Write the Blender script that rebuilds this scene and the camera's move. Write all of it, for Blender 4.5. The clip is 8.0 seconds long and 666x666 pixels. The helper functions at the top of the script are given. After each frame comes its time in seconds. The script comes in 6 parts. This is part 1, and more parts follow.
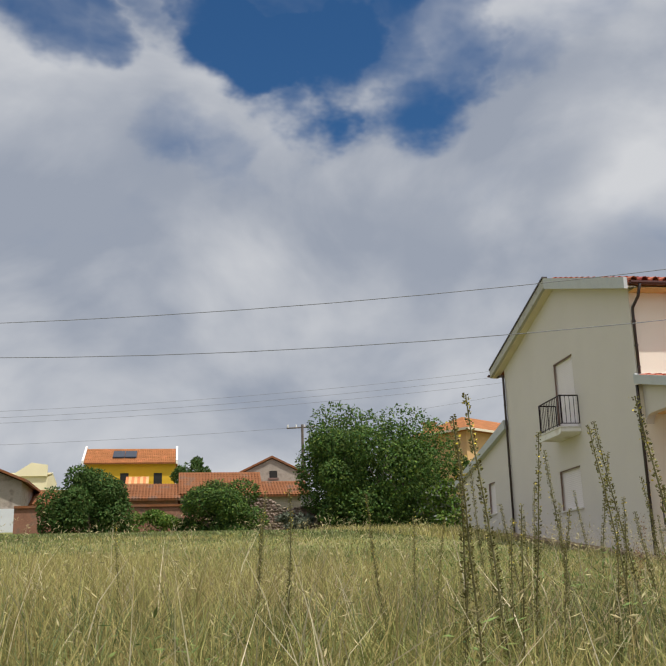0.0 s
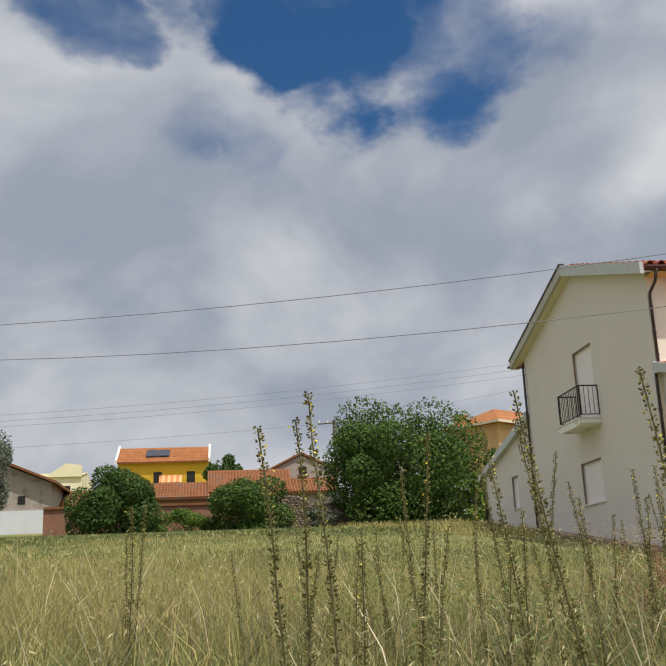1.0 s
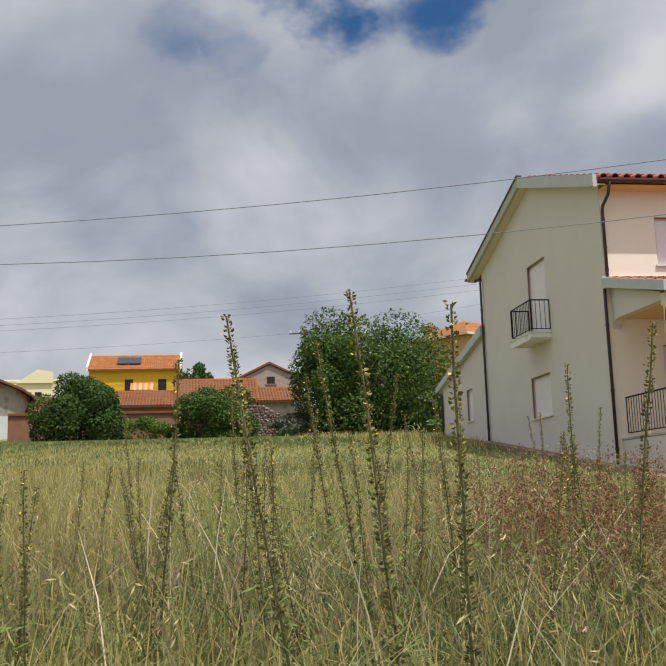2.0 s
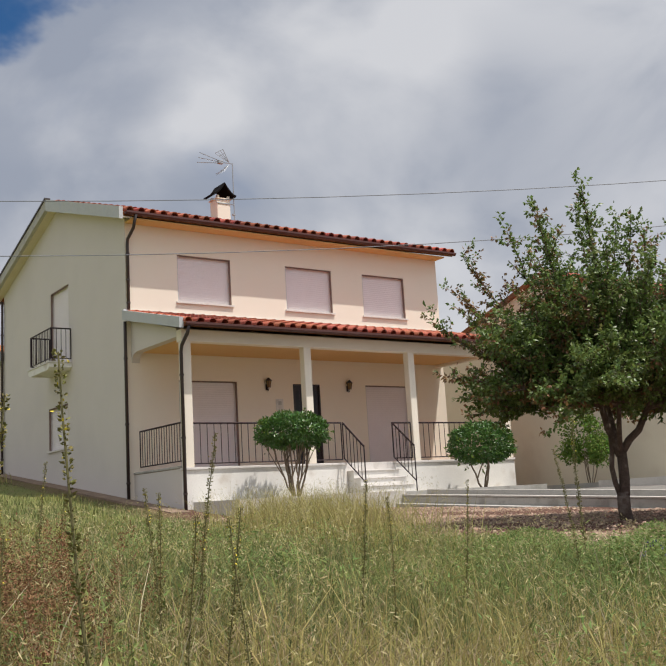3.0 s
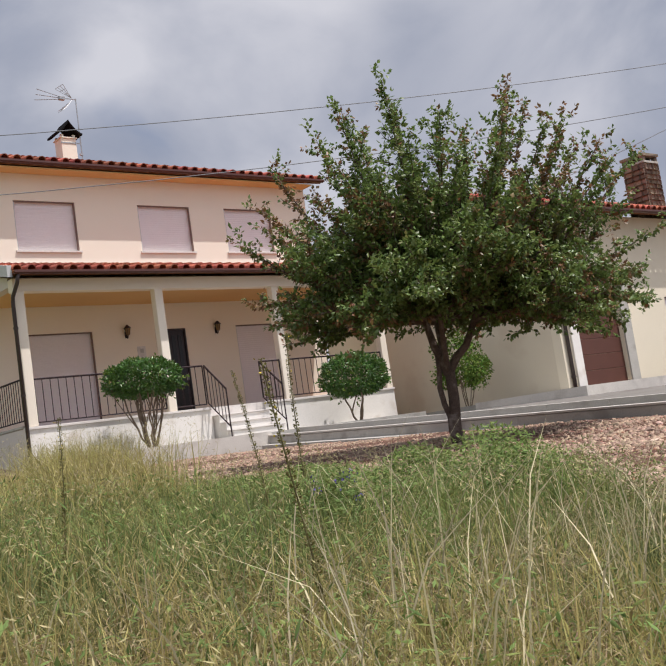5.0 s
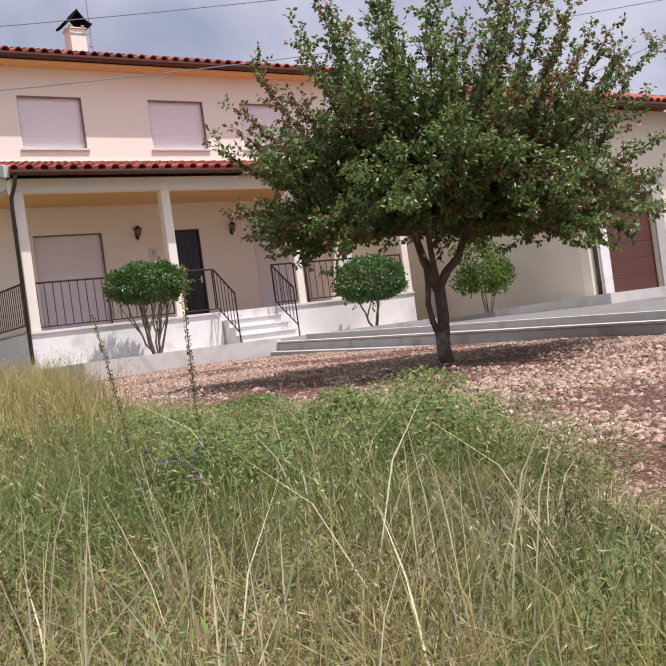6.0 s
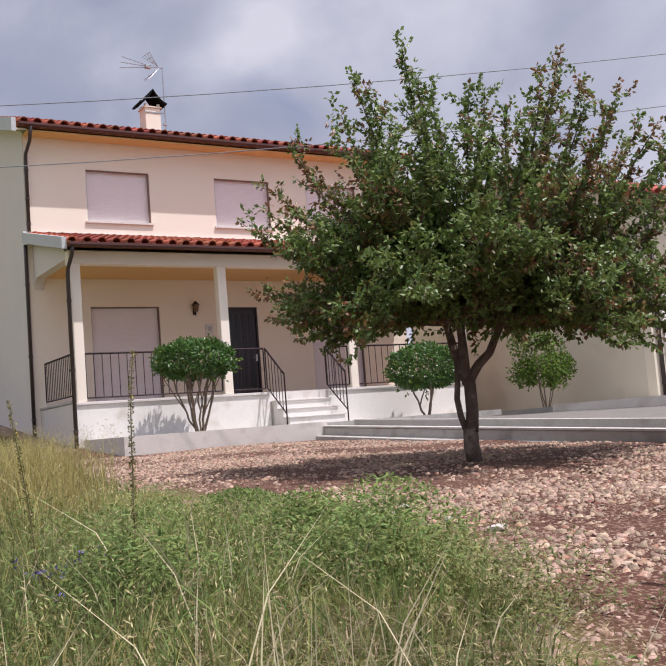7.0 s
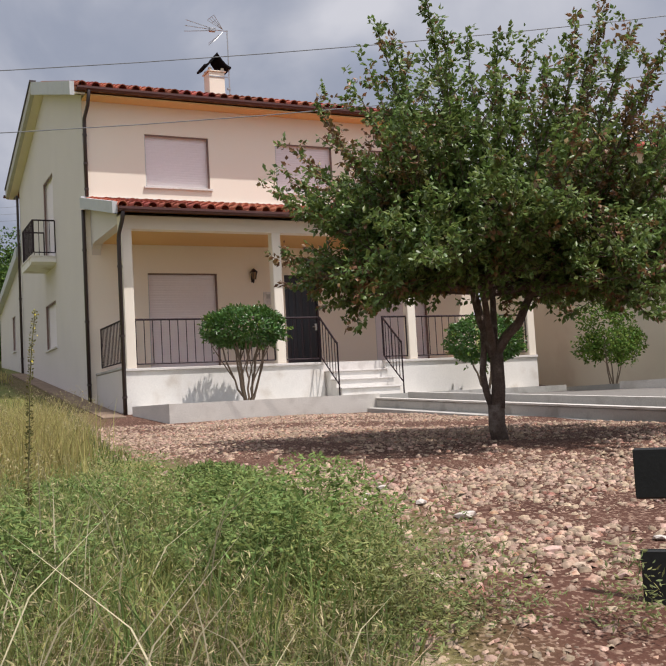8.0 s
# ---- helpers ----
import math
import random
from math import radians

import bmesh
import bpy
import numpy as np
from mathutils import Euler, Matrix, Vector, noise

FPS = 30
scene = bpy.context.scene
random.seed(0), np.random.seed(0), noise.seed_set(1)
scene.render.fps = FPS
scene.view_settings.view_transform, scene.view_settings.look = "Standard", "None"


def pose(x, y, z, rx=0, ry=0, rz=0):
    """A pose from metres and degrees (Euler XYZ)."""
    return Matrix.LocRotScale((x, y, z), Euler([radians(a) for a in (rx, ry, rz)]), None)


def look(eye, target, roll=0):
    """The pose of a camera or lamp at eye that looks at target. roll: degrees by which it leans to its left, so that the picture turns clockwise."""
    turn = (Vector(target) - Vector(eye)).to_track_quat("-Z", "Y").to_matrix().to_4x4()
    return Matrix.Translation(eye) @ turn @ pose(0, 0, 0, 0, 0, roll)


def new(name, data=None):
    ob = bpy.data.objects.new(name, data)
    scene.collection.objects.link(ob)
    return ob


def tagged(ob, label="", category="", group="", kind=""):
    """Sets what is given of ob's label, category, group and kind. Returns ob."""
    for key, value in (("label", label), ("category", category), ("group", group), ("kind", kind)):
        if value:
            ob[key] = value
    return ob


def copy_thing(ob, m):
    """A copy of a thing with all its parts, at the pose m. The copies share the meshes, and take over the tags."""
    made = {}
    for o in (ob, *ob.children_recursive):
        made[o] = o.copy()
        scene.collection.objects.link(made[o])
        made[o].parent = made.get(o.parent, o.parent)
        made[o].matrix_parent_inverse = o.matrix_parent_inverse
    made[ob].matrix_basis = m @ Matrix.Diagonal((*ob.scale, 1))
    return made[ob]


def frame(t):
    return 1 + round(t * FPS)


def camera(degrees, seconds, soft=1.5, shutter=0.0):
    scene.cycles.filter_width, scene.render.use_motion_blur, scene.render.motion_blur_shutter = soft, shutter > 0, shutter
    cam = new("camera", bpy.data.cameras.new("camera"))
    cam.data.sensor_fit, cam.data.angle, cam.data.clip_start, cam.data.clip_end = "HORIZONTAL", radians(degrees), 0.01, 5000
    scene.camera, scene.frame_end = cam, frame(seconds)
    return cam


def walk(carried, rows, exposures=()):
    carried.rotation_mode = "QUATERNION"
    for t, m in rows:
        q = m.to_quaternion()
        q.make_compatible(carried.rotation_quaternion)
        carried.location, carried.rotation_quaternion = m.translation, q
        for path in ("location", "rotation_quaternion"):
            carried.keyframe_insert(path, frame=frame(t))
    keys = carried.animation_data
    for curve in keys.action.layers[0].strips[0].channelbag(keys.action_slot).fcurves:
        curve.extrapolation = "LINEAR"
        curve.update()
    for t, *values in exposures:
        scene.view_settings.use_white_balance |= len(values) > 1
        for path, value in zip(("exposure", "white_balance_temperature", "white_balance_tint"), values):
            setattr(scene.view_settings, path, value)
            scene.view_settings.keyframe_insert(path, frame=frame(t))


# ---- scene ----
cam = camera(37.9, 8.0)
PATH = [
    (0, (-11.378, -22.314, -0.709), (-11.066, -20.409, -0.184), -1.6),
    (0.5, (-10.965, -22.067, -0.657), (-10.689, -20.159, -0.125), -2.1),
    (1, (-10.577, -21.806, -0.59), (-10.337, -19.889, -0.073), -2.4),
    (1.2, (-10.391, -21.749, -0.577), (-10.179, -19.821, -0.09), -2.3),
    (2.3, (-9.398, -21.419, -0.485), (-9.005, -19.483, -0.171), -1.4),
    (2.5, (-9.175, -21.365, -0.473), (-8.613, -19.477, -0.129), -2.1),
    (3, (-9.054, -21.255, -0.323), (-7.917, -19.646, 0.023), -3.4),
    (3.5, (-8.454, -21.204, -0.418), (-7.209, -19.674, -0.085), -5.4),
    (4, (-8.02, -21.31, -0.464), (-6.862, -19.708, -0.157), -6.8),
    (4.5, (-7.388, -21.155, -0.454), (-6.138, -19.613, -0.207), -7.8),
    (4.7, (-7.299, -21.168, -0.537), (-6.046, -19.628, -0.299), -8.2),
    (5.8, (-6.101, -21.057, -0.276), (-4.868, -19.484, -0.219), -8.5),
    (6, (-5.967, -21.075, -0.316), (-4.808, -19.445, -0.303), -7.8),
    (6.2, (-5.79, -21.055, -0.320), (-4.68, -19.392, -0.339), -7.1),
    (6.5, (-5.511, -21.033, -0.295), (-4.465, -19.33, -0.234), -5.8),
    (7, (-5.228, -21.081, -0.285), (-4.196, -19.379, -0.089), -4.6),
    (7.5, (-4.754, -21.08, -0.245), (-3.766, -19.355, -0.026), -5.4),
    (8, (-4.275, -20.975, -0.326), (-3.413, -19.177, -0.176), -3.2),
]
walk(cam, [(t, look(eye, target, roll)) for t, eye, target, roll in PATH],
     exposures=[(0, 0.0, 6500, 9), (3.5, 0.0, 6450, 11), (4.7, 0.0, 6350, 14), (5.8, 0.12, 6200, 18), (6.5, 0.36, 6000, 26), (7.0, 0.10, 6150, 20), (7.5, 0.05, 6300, 15), (8, 0.0, 6350, 14)])

# ---- world, sun ----
def make_world():
    w = bpy.data.worlds.new("world")
    scene.world = w
    w.use_nodes = True
    nt = w.node_tree
    nt.nodes.clear()
    N = nt.nodes.new
    out = N("ShaderNodeOutputWorld")
    bg = N("ShaderNodeBackground")
    sky = N("ShaderNodeTexSky")
    sky.sky_type = "NISHITA"
    sky.sun_disc = False
    sky.sun_elevation = radians(SUN_ELEV)
    sky.sun_rotation = radians(SUN_ROT)
    sky.air_density, sky.dust_density, sky.ozone_density = 1.0, 0.1, 4.0
    sky.altitude = 800
    sat = N("ShaderNodeHueSaturation")
    sat.inputs["Saturation"].default_value = 1.22
    nt.links.new(sky.outputs[0], sat.inputs["Color"])
    skyc = N("ShaderNodeVectorMath")
    skyc.operation = "SCALE"
    skyc.inputs[3].default_value = 0.085
    nt.links.new(sat.outputs[0], skyc.inputs[0])
    tc = N("ShaderNodeTexCoord")
    mp = N("ShaderNodeMapping")
    mp.inputs["Scale"].default_value = (1.0, 1.0, 1.5)
    mp.inputs["Location"].default_value = (0.35, 0.1, 0.2)
    nt.links.new(tc.outputs["Generated"], mp.inputs[0])

    def noise_tex(scale, detail, rough, dist=0.0):
        n = N("ShaderNodeTexNoise")
        n.inputs["Scale"].default_value = scale
        n.inputs["Detail"].default_value = detail
        n.inputs["Roughness"].default_value = rough
        n.inputs["Distortion"].default_value = dist
        nt.links.new(mp.outputs[0], n.inputs[0])
        return n

    def ramp(src, a, b, ca=0.0, cb=1.0):
        r = N("ShaderNodeMapRange")
        r.interpolation_type = "SMOOTHSTEP"
        r.inputs[1].default_value, r.inputs[2].default_value = a, b
        r.inputs[3].default_value, r.inputs[4].default_value = ca, cb
        nt.links.new(src, r.inputs[0])
        return r.outputs[0]

    def math_node(op, a, b):
        m = N("ShaderNodeMath")
        m.operation = op
        for i, v in enumerate((a, b)):
            if hasattr(v, "is_output"):
                nt.links.new(v, m.inputs[i])
            else:
                m.inputs[i].default_value = v
        return m.outputs[0]

    big = noise_tex(3.2, 5.0, 0.55, 0.3)
    fine = noise_tex(8.0, 5.0, 0.52, 0.35)
    # gaps of blue in the cloud cover, with edges torn by noise
    tear = noise_tex(6.5, 5.0, 0.58)
    off = N("ShaderNodeVectorMath")
    off.operation = "SUBTRACT"
    off.inputs[1].default_value = (0.5, 0.5, 0.5)
    nt.links.new(tear.outputs["Color"], off.inputs[0])
    amp = N("ShaderNodeVectorMath")
    amp.operation = "SCALE"
    amp.inputs[3].default_value = 0.20
    nt.links.new(off.outputs[0], amp.inputs[0])
    torn = N("ShaderNodeVectorMath")
    torn.operation = "ADD"
    nt.links.new(tc.outputs["Generated"], torn.inputs[0])
    nt.links.new(amp.outputs[0], torn.inputs[1])
    torn_n = N("ShaderNodeVectorMath")
    torn_n.operation = "NORMALIZE"
    nt.links.new(torn.outputs[0], torn_n.inputs[0])
    gaps = None
    for d, a, b, k in GAPS:
        dot = N("ShaderNodeVectorMath")
        dot.operation = "DOT_PRODUCT"
        dot.inputs[1].default_value = Vector(d).normalized()
        nt.links.new(torn_n.outputs[0], dot.inputs[0])
        g = ramp(dot.outputs["Value"], math.cos(radians(a)), math.cos(radians(b)), 0.0, k)
        gaps = g if gaps is None else math_node("MAXIMUM", gaps, g)
    dens = math_node("ADD", math_node("MULTIPLY", big.outputs[0], 0.75), math_node("MULTIPLY", fine.outputs[0], 0.45))
    dens = math_node("SUBTRACT", dens, gaps)
    cover = ramp(dens, 0.06, 0.54)
    # light and dark parts of the clouds
    shade_n = noise_tex(3.4, 6.0, 0.5, 0.4)
    shade = ramp(shade_n.outputs[0], 0.33, 0.68)
    for d, a, b, k in DARKS:
        dot = N("ShaderNodeVectorMath")
        dot.operation = "DOT_PRODUCT"
        dot.inputs[1].default_value = Vector(d).normalized()
        nt.links.new(tc.outputs["Generated"], dot.inputs[0])
        shade = math_node("SUBTRACT", shade, ramp(dot.outputs["Value"], math.cos(radians(a)), math.cos(radians(b)), 0.0, k))
    clamp = N("ShaderNodeClamp")
    nt.links.new(shade, clamp.inputs[0])
    shade = clamp.outputs[0]
    mixc = N("ShaderNodeMix")
    mixc.data_type = "RGBA"
    mixc.inputs["A"].default_value = (*CLOUD_DARK, 1)
    mixc.inputs["B"].default_value = (*CLOUD_LIGHT, 1)
    nt.links.new(shade, mixc.inputs["Factor"])
    # clouds towards the sun are brighter
    sd = N("ShaderNodeVectorMath")
    sd.operation = "DOT_PRODUCT"
    sd.inputs[1].default_value = -SUN_TRAVEL.normalized()
    nt.links.new(tc.outputs["Generated"], sd.inputs[0])
    near_sun = ramp(sd.outputs["Value"], 0.35, 1.0, 1.0, SUNNY_CLOUD)
    lit = N("ShaderNodeVectorMath")
    lit.operation = "SCALE"
    nt.links.new(mixc.outputs["Result"], lit.inputs[0])
    nt.links.new(near_sun, lit.inputs[3])
    mix = N("ShaderNodeMix")
    mix.data_type = "RGBA"
    nt.links.new(cover, mix.inputs["Factor"])
    nt.links.new(skyc.outputs[0], mix.inputs["A"])
    nt.links.new(lit.outputs[0], mix.inputs["B"])
    nt.links.new(mix.outputs["Result"], bg.inputs[0])
    bg.inputs[1].default_value = 1.0
    nt.links.new(bg.outputs[0], out.inputs[0])


SUN_TRAVEL = Vector((-0.70, 1.0, -2.75))
SUN_ELEV = math.degrees(math.asin(2.75 / SUN_TRAVEL.length))
SUN_ROT = math.degrees(math.atan2(0.70, -1.0))
CLOUD_DARK = (0.32, 0.355, 0.43)
CLOUD_LIGHT = (0.63, 0.64, 0.67)
SUNNY_CLOUD = 2.0
# grey bellies and bright heads of the larger clouds: direction, outer and inner reach in degrees, strength
DARKS = (((0.056, 0.881, 0.471), 5, 0, -0.25), ((-0.14, 0.862, 0.487), 7, 0, -0.2), ((0.395, 0.816, 0.423), 6, 0, -0.15), ((0.261, 0.879, 0.399), 5, 0, -0.15), ((-0.058, 0.95, 0.306), 6, 0, 0.32), ((-0.151, 0.914, 0.377), 6, 0, 0.25), ((0.102, 0.966, 0.239), 6, 0, 0.15), ((0.144, 0.928, 0.342), 5, 0, 0.1), ((0.393, 0.826, 0.404), 6, 0, -0.18), ((0.289, 0.881, 0.374), 4, 0, -0.15), ((0.594, 0.694, 0.406), 6, 0, -0.16), ((0.711, 0.612, 0.348), 9, 0, 0.32), ((0.32, 0.836, 0.445), 6, 0, 0.1), ((0.684, 0.651, 0.33), 7, 0, 0.25), ((0.605, 0.688, 0.401), 5, 0, -0.12), ((0.784, 0.515, 0.347), 6, 0, 0.1), ((0.442, 0.805, 0.396), 4, 0, -0.12), ((0.299, 0.867, 0.4), 7, 0, 0.22), ((0.623, 0.69, 0.367), 8, 0, 0.15))
GAPS = (((0.055, 0.834, 0.549), 5.5, 0, 0.6), ((0.097, 0.843, 0.529), 6, 0, 0.68), ((0.155, 0.836, 0.527), 6.5, 0, 0.66), ((0.204, 0.823, 0.531), 6.5, 0, 0.52), ((0.271, 0.801, 0.534), 5.5, 0, 0.46), ((0.33, 0.788, 0.52), 4.6, 0, 0.32), ((-0.125, 0.814, 0.567), 5.5, 0, 0.42), ((-0.08, 0.834, 0.547), 3.5, 0, 0.4), ((0.165, 0.776, 0.609), 11, 4, 0.55), ((0.349, 0.747, 0.566), 7, 1, 0.26), ((0.115, 0.862, 0.493), 4.5, 0, 0.42), ((0.005, 0.83, 0.558), 4, 0, 0.35), ((-0.007, 0.897, 0.442), 3.2, 0, 0.13), ((0.04, 0.91, 0.412), 3, 0, 0.15), ((0.062, 0.928, 0.368), 3.2, 0, 0.15), ((0.23, 0.95, 0.212), 4, 0, 0.14))
make_world()
sun = new("sun", bpy.data.lights.new("sun", "SUN"))
sun.data.energy, sun.data.angle, sun.data.color = 4.3, radians(0.6), (1.0, 0.95, 0.88)
sun.matrix_world = look((0, 0, 40), Vector((0, 0, 40)) + SUN_TRAVEL)


# ---- materials ----
def material(name, base, rough=0.8, metal=0.0, var=0.12, scale=4.0, fine=40.0, bump=0.15, bump_dist=0.01, second=None, second_at=(0.52, 0.68),
             per="none", hue=0.0, trans=0.0, spec=0.3):
    """A procedural surface: base colour, blotches and grain, a second colour in stains, relief, variation from piece to piece."""
    m = bpy.data.materials.new(name)
    m.use_nodes = True
    nt = m.node_tree
    b = nt.nodes["Principled BSDF"]
    N = nt.nodes.new
    L = nt.links.new
    tc = N("ShaderNodeTexCoord")
    co = N("ShaderNodeNewGeometry").outputs["Position"]
    n1 = N("ShaderNodeTexNoise")
    n1.inputs["Scale"].default_value = scale
    n1.inputs["Detail"].default_value = 6
    n2 = N("ShaderNodeTexNoise")
    n2.inputs["Scale"].default_value = fine
    n2.inputs["Detail"].default_value = 4
    L(co, n1.inputs[0])
    L(co, n2.inputs[0])
    col = N("ShaderNodeRGB").outputs[0]
    col.default_value = (*base, 1)
    if second:
        mr = N("ShaderNodeMapRange")
        mr.interpolation_type = "SMOOTHSTEP"
        mr.inputs[1].default_value, mr.inputs[2].default_value = second_at
        L(n1.outputs[0], mr.inputs[0])
        mx = N("ShaderNodeMix")
        mx.data_type = "RGBA"
        L(mr.outputs[0], mx.inputs["Factor"])
        L(col, mx.inputs["A"])
        mx.inputs["B"].default_value = (*second, 1)
        col = mx.outputs["Result"]
    hsv = N("ShaderNodeHueSaturation")
    L(col, hsv.inputs["Color"])
    add = N("ShaderNodeMath")
    add.operation = "ADD"
    L(n1.outputs[0], add.inputs[0])
    L(n2.outputs[0], add.inputs[1])
    val = N("ShaderNodeMapRange")
    val.inputs[1].default_value, val.inputs[2].default_value = 0.7, 1.3
    val.inputs[3].default_value, val.inputs[4].default_value = 1 - var, 1 + var
    L(add.outputs[0], val.inputs[0])
    value = val.outputs[0]
    if per != "none":
        rnd = N("ShaderNodeNewGeometry").outputs["Random Per Island"] if per == "island" else N("ShaderNodeObjectInfo").outputs["Random"]
        r1 = N("ShaderNodeMapRange")
        r1.inputs[3].default_value, r1.inputs[4].default_value = 0.62, 1.38
        L(rnd, r1.inputs[0])
        mu = N("ShaderNodeMath")
        mu.operation = "MULTIPLY"
        L(value, mu.inputs[0])
        L(r1.outputs[0], mu.inputs[1])
        value = mu.outputs[0]
        if hue:
            wn = N("ShaderNodeTexWhiteNoise")
            wn.noise_dimensions = "1D"
            L(rnd, wn.inputs["W"])
            r2 = N("ShaderNodeMapRange")
            r2.inputs[3].default_value, r2.inputs[4].default_value = 0.5 - hue, 0.5 + hue
            L(wn.outputs["Value"], r2.inputs[0])
            L(r2.outputs[0], hsv.inputs["Hue"])
    L(value, hsv.inputs["Value"])
    L(hsv.outputs[0], b.inputs["Base Color"])
    b.inputs["Roughness"].default_value = rough
    b.inputs["Metallic"].default_value = metal
    b.inputs["Specular IOR Level"].default_value = spec
    if bump:
        bp = N("ShaderNodeBump")
        bp.inputs["Strength"].default_value = bump
        bp.inputs["Distance"].default_value = bump_dist
        L(n2.outputs[0], bp.inputs["Height"])
        L(bp.outputs[0], b.inputs["Normal"])
    if trans:
        tr = N("ShaderNodeBsdfTranslucent")
        L(hsv.outputs[0], tr.inputs[0])
        ms = N("ShaderNodeMixShader")
        ms.inputs[0].default_value = trans
        L(b.outputs[0], ms.inputs[1])
        L(tr.outputs[0], ms.inputs[2])
        L(ms.outputs[0], nt.nodes["Material Output"].inputs[0])
    return m


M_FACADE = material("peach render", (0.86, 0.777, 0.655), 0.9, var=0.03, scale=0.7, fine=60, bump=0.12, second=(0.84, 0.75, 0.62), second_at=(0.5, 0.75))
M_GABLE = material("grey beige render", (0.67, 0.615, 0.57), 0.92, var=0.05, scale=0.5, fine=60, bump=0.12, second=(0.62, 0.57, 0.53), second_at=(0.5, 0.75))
# Ochre is deepened so soffit and porch ceiling tint the walls with warm bounce.
M_SOFFIT = material("warm bounce ochre soffit", (0.75, 0.48, 0.21), 0.9, var=0.04, scale=0.8, fine=40)
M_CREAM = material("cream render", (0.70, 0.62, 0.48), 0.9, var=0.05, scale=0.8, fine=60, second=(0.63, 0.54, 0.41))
M_WHITE = material("white render", (0.80, 0.77, 0.72), 0.85, var=0.07, scale=1.9, fine=50, second=(0.60, 0.545, 0.475), second_at=(0.50, 0.74))
M_CONC = material("weathered concrete", (0.46, 0.44, 0.40), 0.92, var=0.12, scale=2.5, fine=55, bump=0.3, second=(0.33, 0.31, 0.275))
M_DRIVE = material("grey driveway concrete", (0.19, 0.175, 0.155), 0.92, var=0.15, scale=1.5, fine=40, bump=0.3, second=(0.14, 0.125, 0.11))
# Porch floor is out of view; guessed terracotta adds warm bounced light.
M_PFLOOR = material("warm bounce terracotta floor", (0.46, 0.24, 0.15), 0.6, var=0.1, scale=3, fine=30, bump=0.05)
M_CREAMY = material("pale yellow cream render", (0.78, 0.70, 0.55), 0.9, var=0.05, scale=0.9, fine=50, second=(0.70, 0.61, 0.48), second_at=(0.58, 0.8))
M_CONCW = material("pale concrete", (0.60, 0.565, 0.51), 0.9, var=0.14, scale=1.8, fine=50, bump=0.3, second=(0.42, 0.385, 0.34), second_at=(0.50, 0.72))
M_FASCIA = material("stained white fascia", (0.52, 0.53, 0.53), 0.8, var=0.10, scale=3.0, fine=40, second=(0.46, 0.48, 0.50))
M_SHUTTER = material("pale lilac shutter", (0.80, 0.735, 0.74), 0.55, var=0.03, scale=2, fine=30, bump=0.0)
M_REVEAL = material("brown window trim and reveal shade", (0.20, 0.13, 0.11), 0.6, var=0.1)
M_MARBLE = material("pale stone", (0.70, 0.66, 0.62), 0.45, var=0.08, scale=4, fine=30, bump=0.05, second=(0.58, 0.54, 0.50))
M_TILE = material("red clay tile", (0.42, 0.115, 0.07), 0.8, var=0.18, scale=6, fine=60, bump=0.3, per="object", hue=0.012, second=(0.30, 0.10, 0.07))
M_OLDTILE = material("old orange roof tile", (0.31, 0.12, 0.04), 0.85, var=0.2, scale=1.2, fine=20, bump=0.3, second=(0.36, 0.13, 0.05))
M_TERRA = material("weathered terracotta tile", (0.225, 0.088, 0.036), 0.95, var=0.3, scale=1.0, fine=18, bump=0.3, second=(0.15, 0.085, 0.055))
M_GUTTER = material("dark red-brown gutter paint", (0.085, 0.028, 0.022), 0.45, var=0.1, bump=0.0, spec=0.5)
M_PIPE = material("dark brown pipe", (0.045, 0.03, 0.028), 0.45, var=0.1, bump=0.0, spec=0.5)
M_IRON = material("dark wrought iron", (0.030, 0.018, 0.022), 0.5, metal=0.3, var=0.15, bump=0.05)
M_DOOR = material("dark brown door", (0.028, 0.018, 0.020), 0.35, var=0.15, scale=8, fine=50, bump=0.05, spec=0.5)
M_DOORIN = material("darker door slats", (0.012, 0.010, 0.012), 0.3, var=0.1, bump=0.0, spec=0.5)
M_BRASS = material("pale metal", (0.55, 0.52, 0.46), 0.35, metal=0.8, var=0.05, bump=0.0)
M_GLASSY = material("amber lantern glass", (0.22, 0.13, 0.06), 0.15, var=0.1, bump=0.0, spec=0.6)
M_GARAGE = material("brown garage door", (0.105, 0.042, 0.030), 0.55, var=0.08, scale=3, fine=40, bump=0.05)
M_ALU = material("grey metal", (0.42, 0.42, 0.42), 0.4, metal=0.7, var=0.08, bump=0.0)
M_BLACK = material("black painted steel", (0.016, 0.017, 0.017), 0.5, var=0.2, scale=9, fine=60, bump=0.1)
M_STONEW = material("rubble stone", (0.25, 0.19, 0.145), 0.95, var=0.25, scale=6, fine=40, bump=0.5, per="object", hue=0.02, second=(0.22, 0.17, 0.14))
M_MORTAR = material("earthy mortar", (0.24, 0.17, 0.12), 0.95, var=0.25, scale=3, fine=30, bump=0.5)
M_YELLOW = material("strong yellow paint", (0.64, 0.38, 0.03), 0.85, var=0.06, scale=0.6, fine=20, bump=0.05)
M_PALEYEL = material("pale yellow paint", (0.80, 0.72, 0.48), 0.85, var=0.05, scale=0.6, fine=20, bump=0.05)
M_OCHRE = material("ochre paint", (0.60, 0.38, 0.18), 0.88, var=0.08, scale=0.6, fine=20, bump=0.05, second=(0.52, 0.33, 0.17))
M_OLDWALL = material("stained old render", (0.36, 0.31, 0.26), 0.95, var=0.2, scale=1.3, fine=20, bump=0.3, second=(0.22, 0.18, 0.15))
M_BLUEWH = material("whitewash", (0.62, 0.64, 0.66), 0.9, var=0.08, scale=1.0, fine=20, bump=0.1)
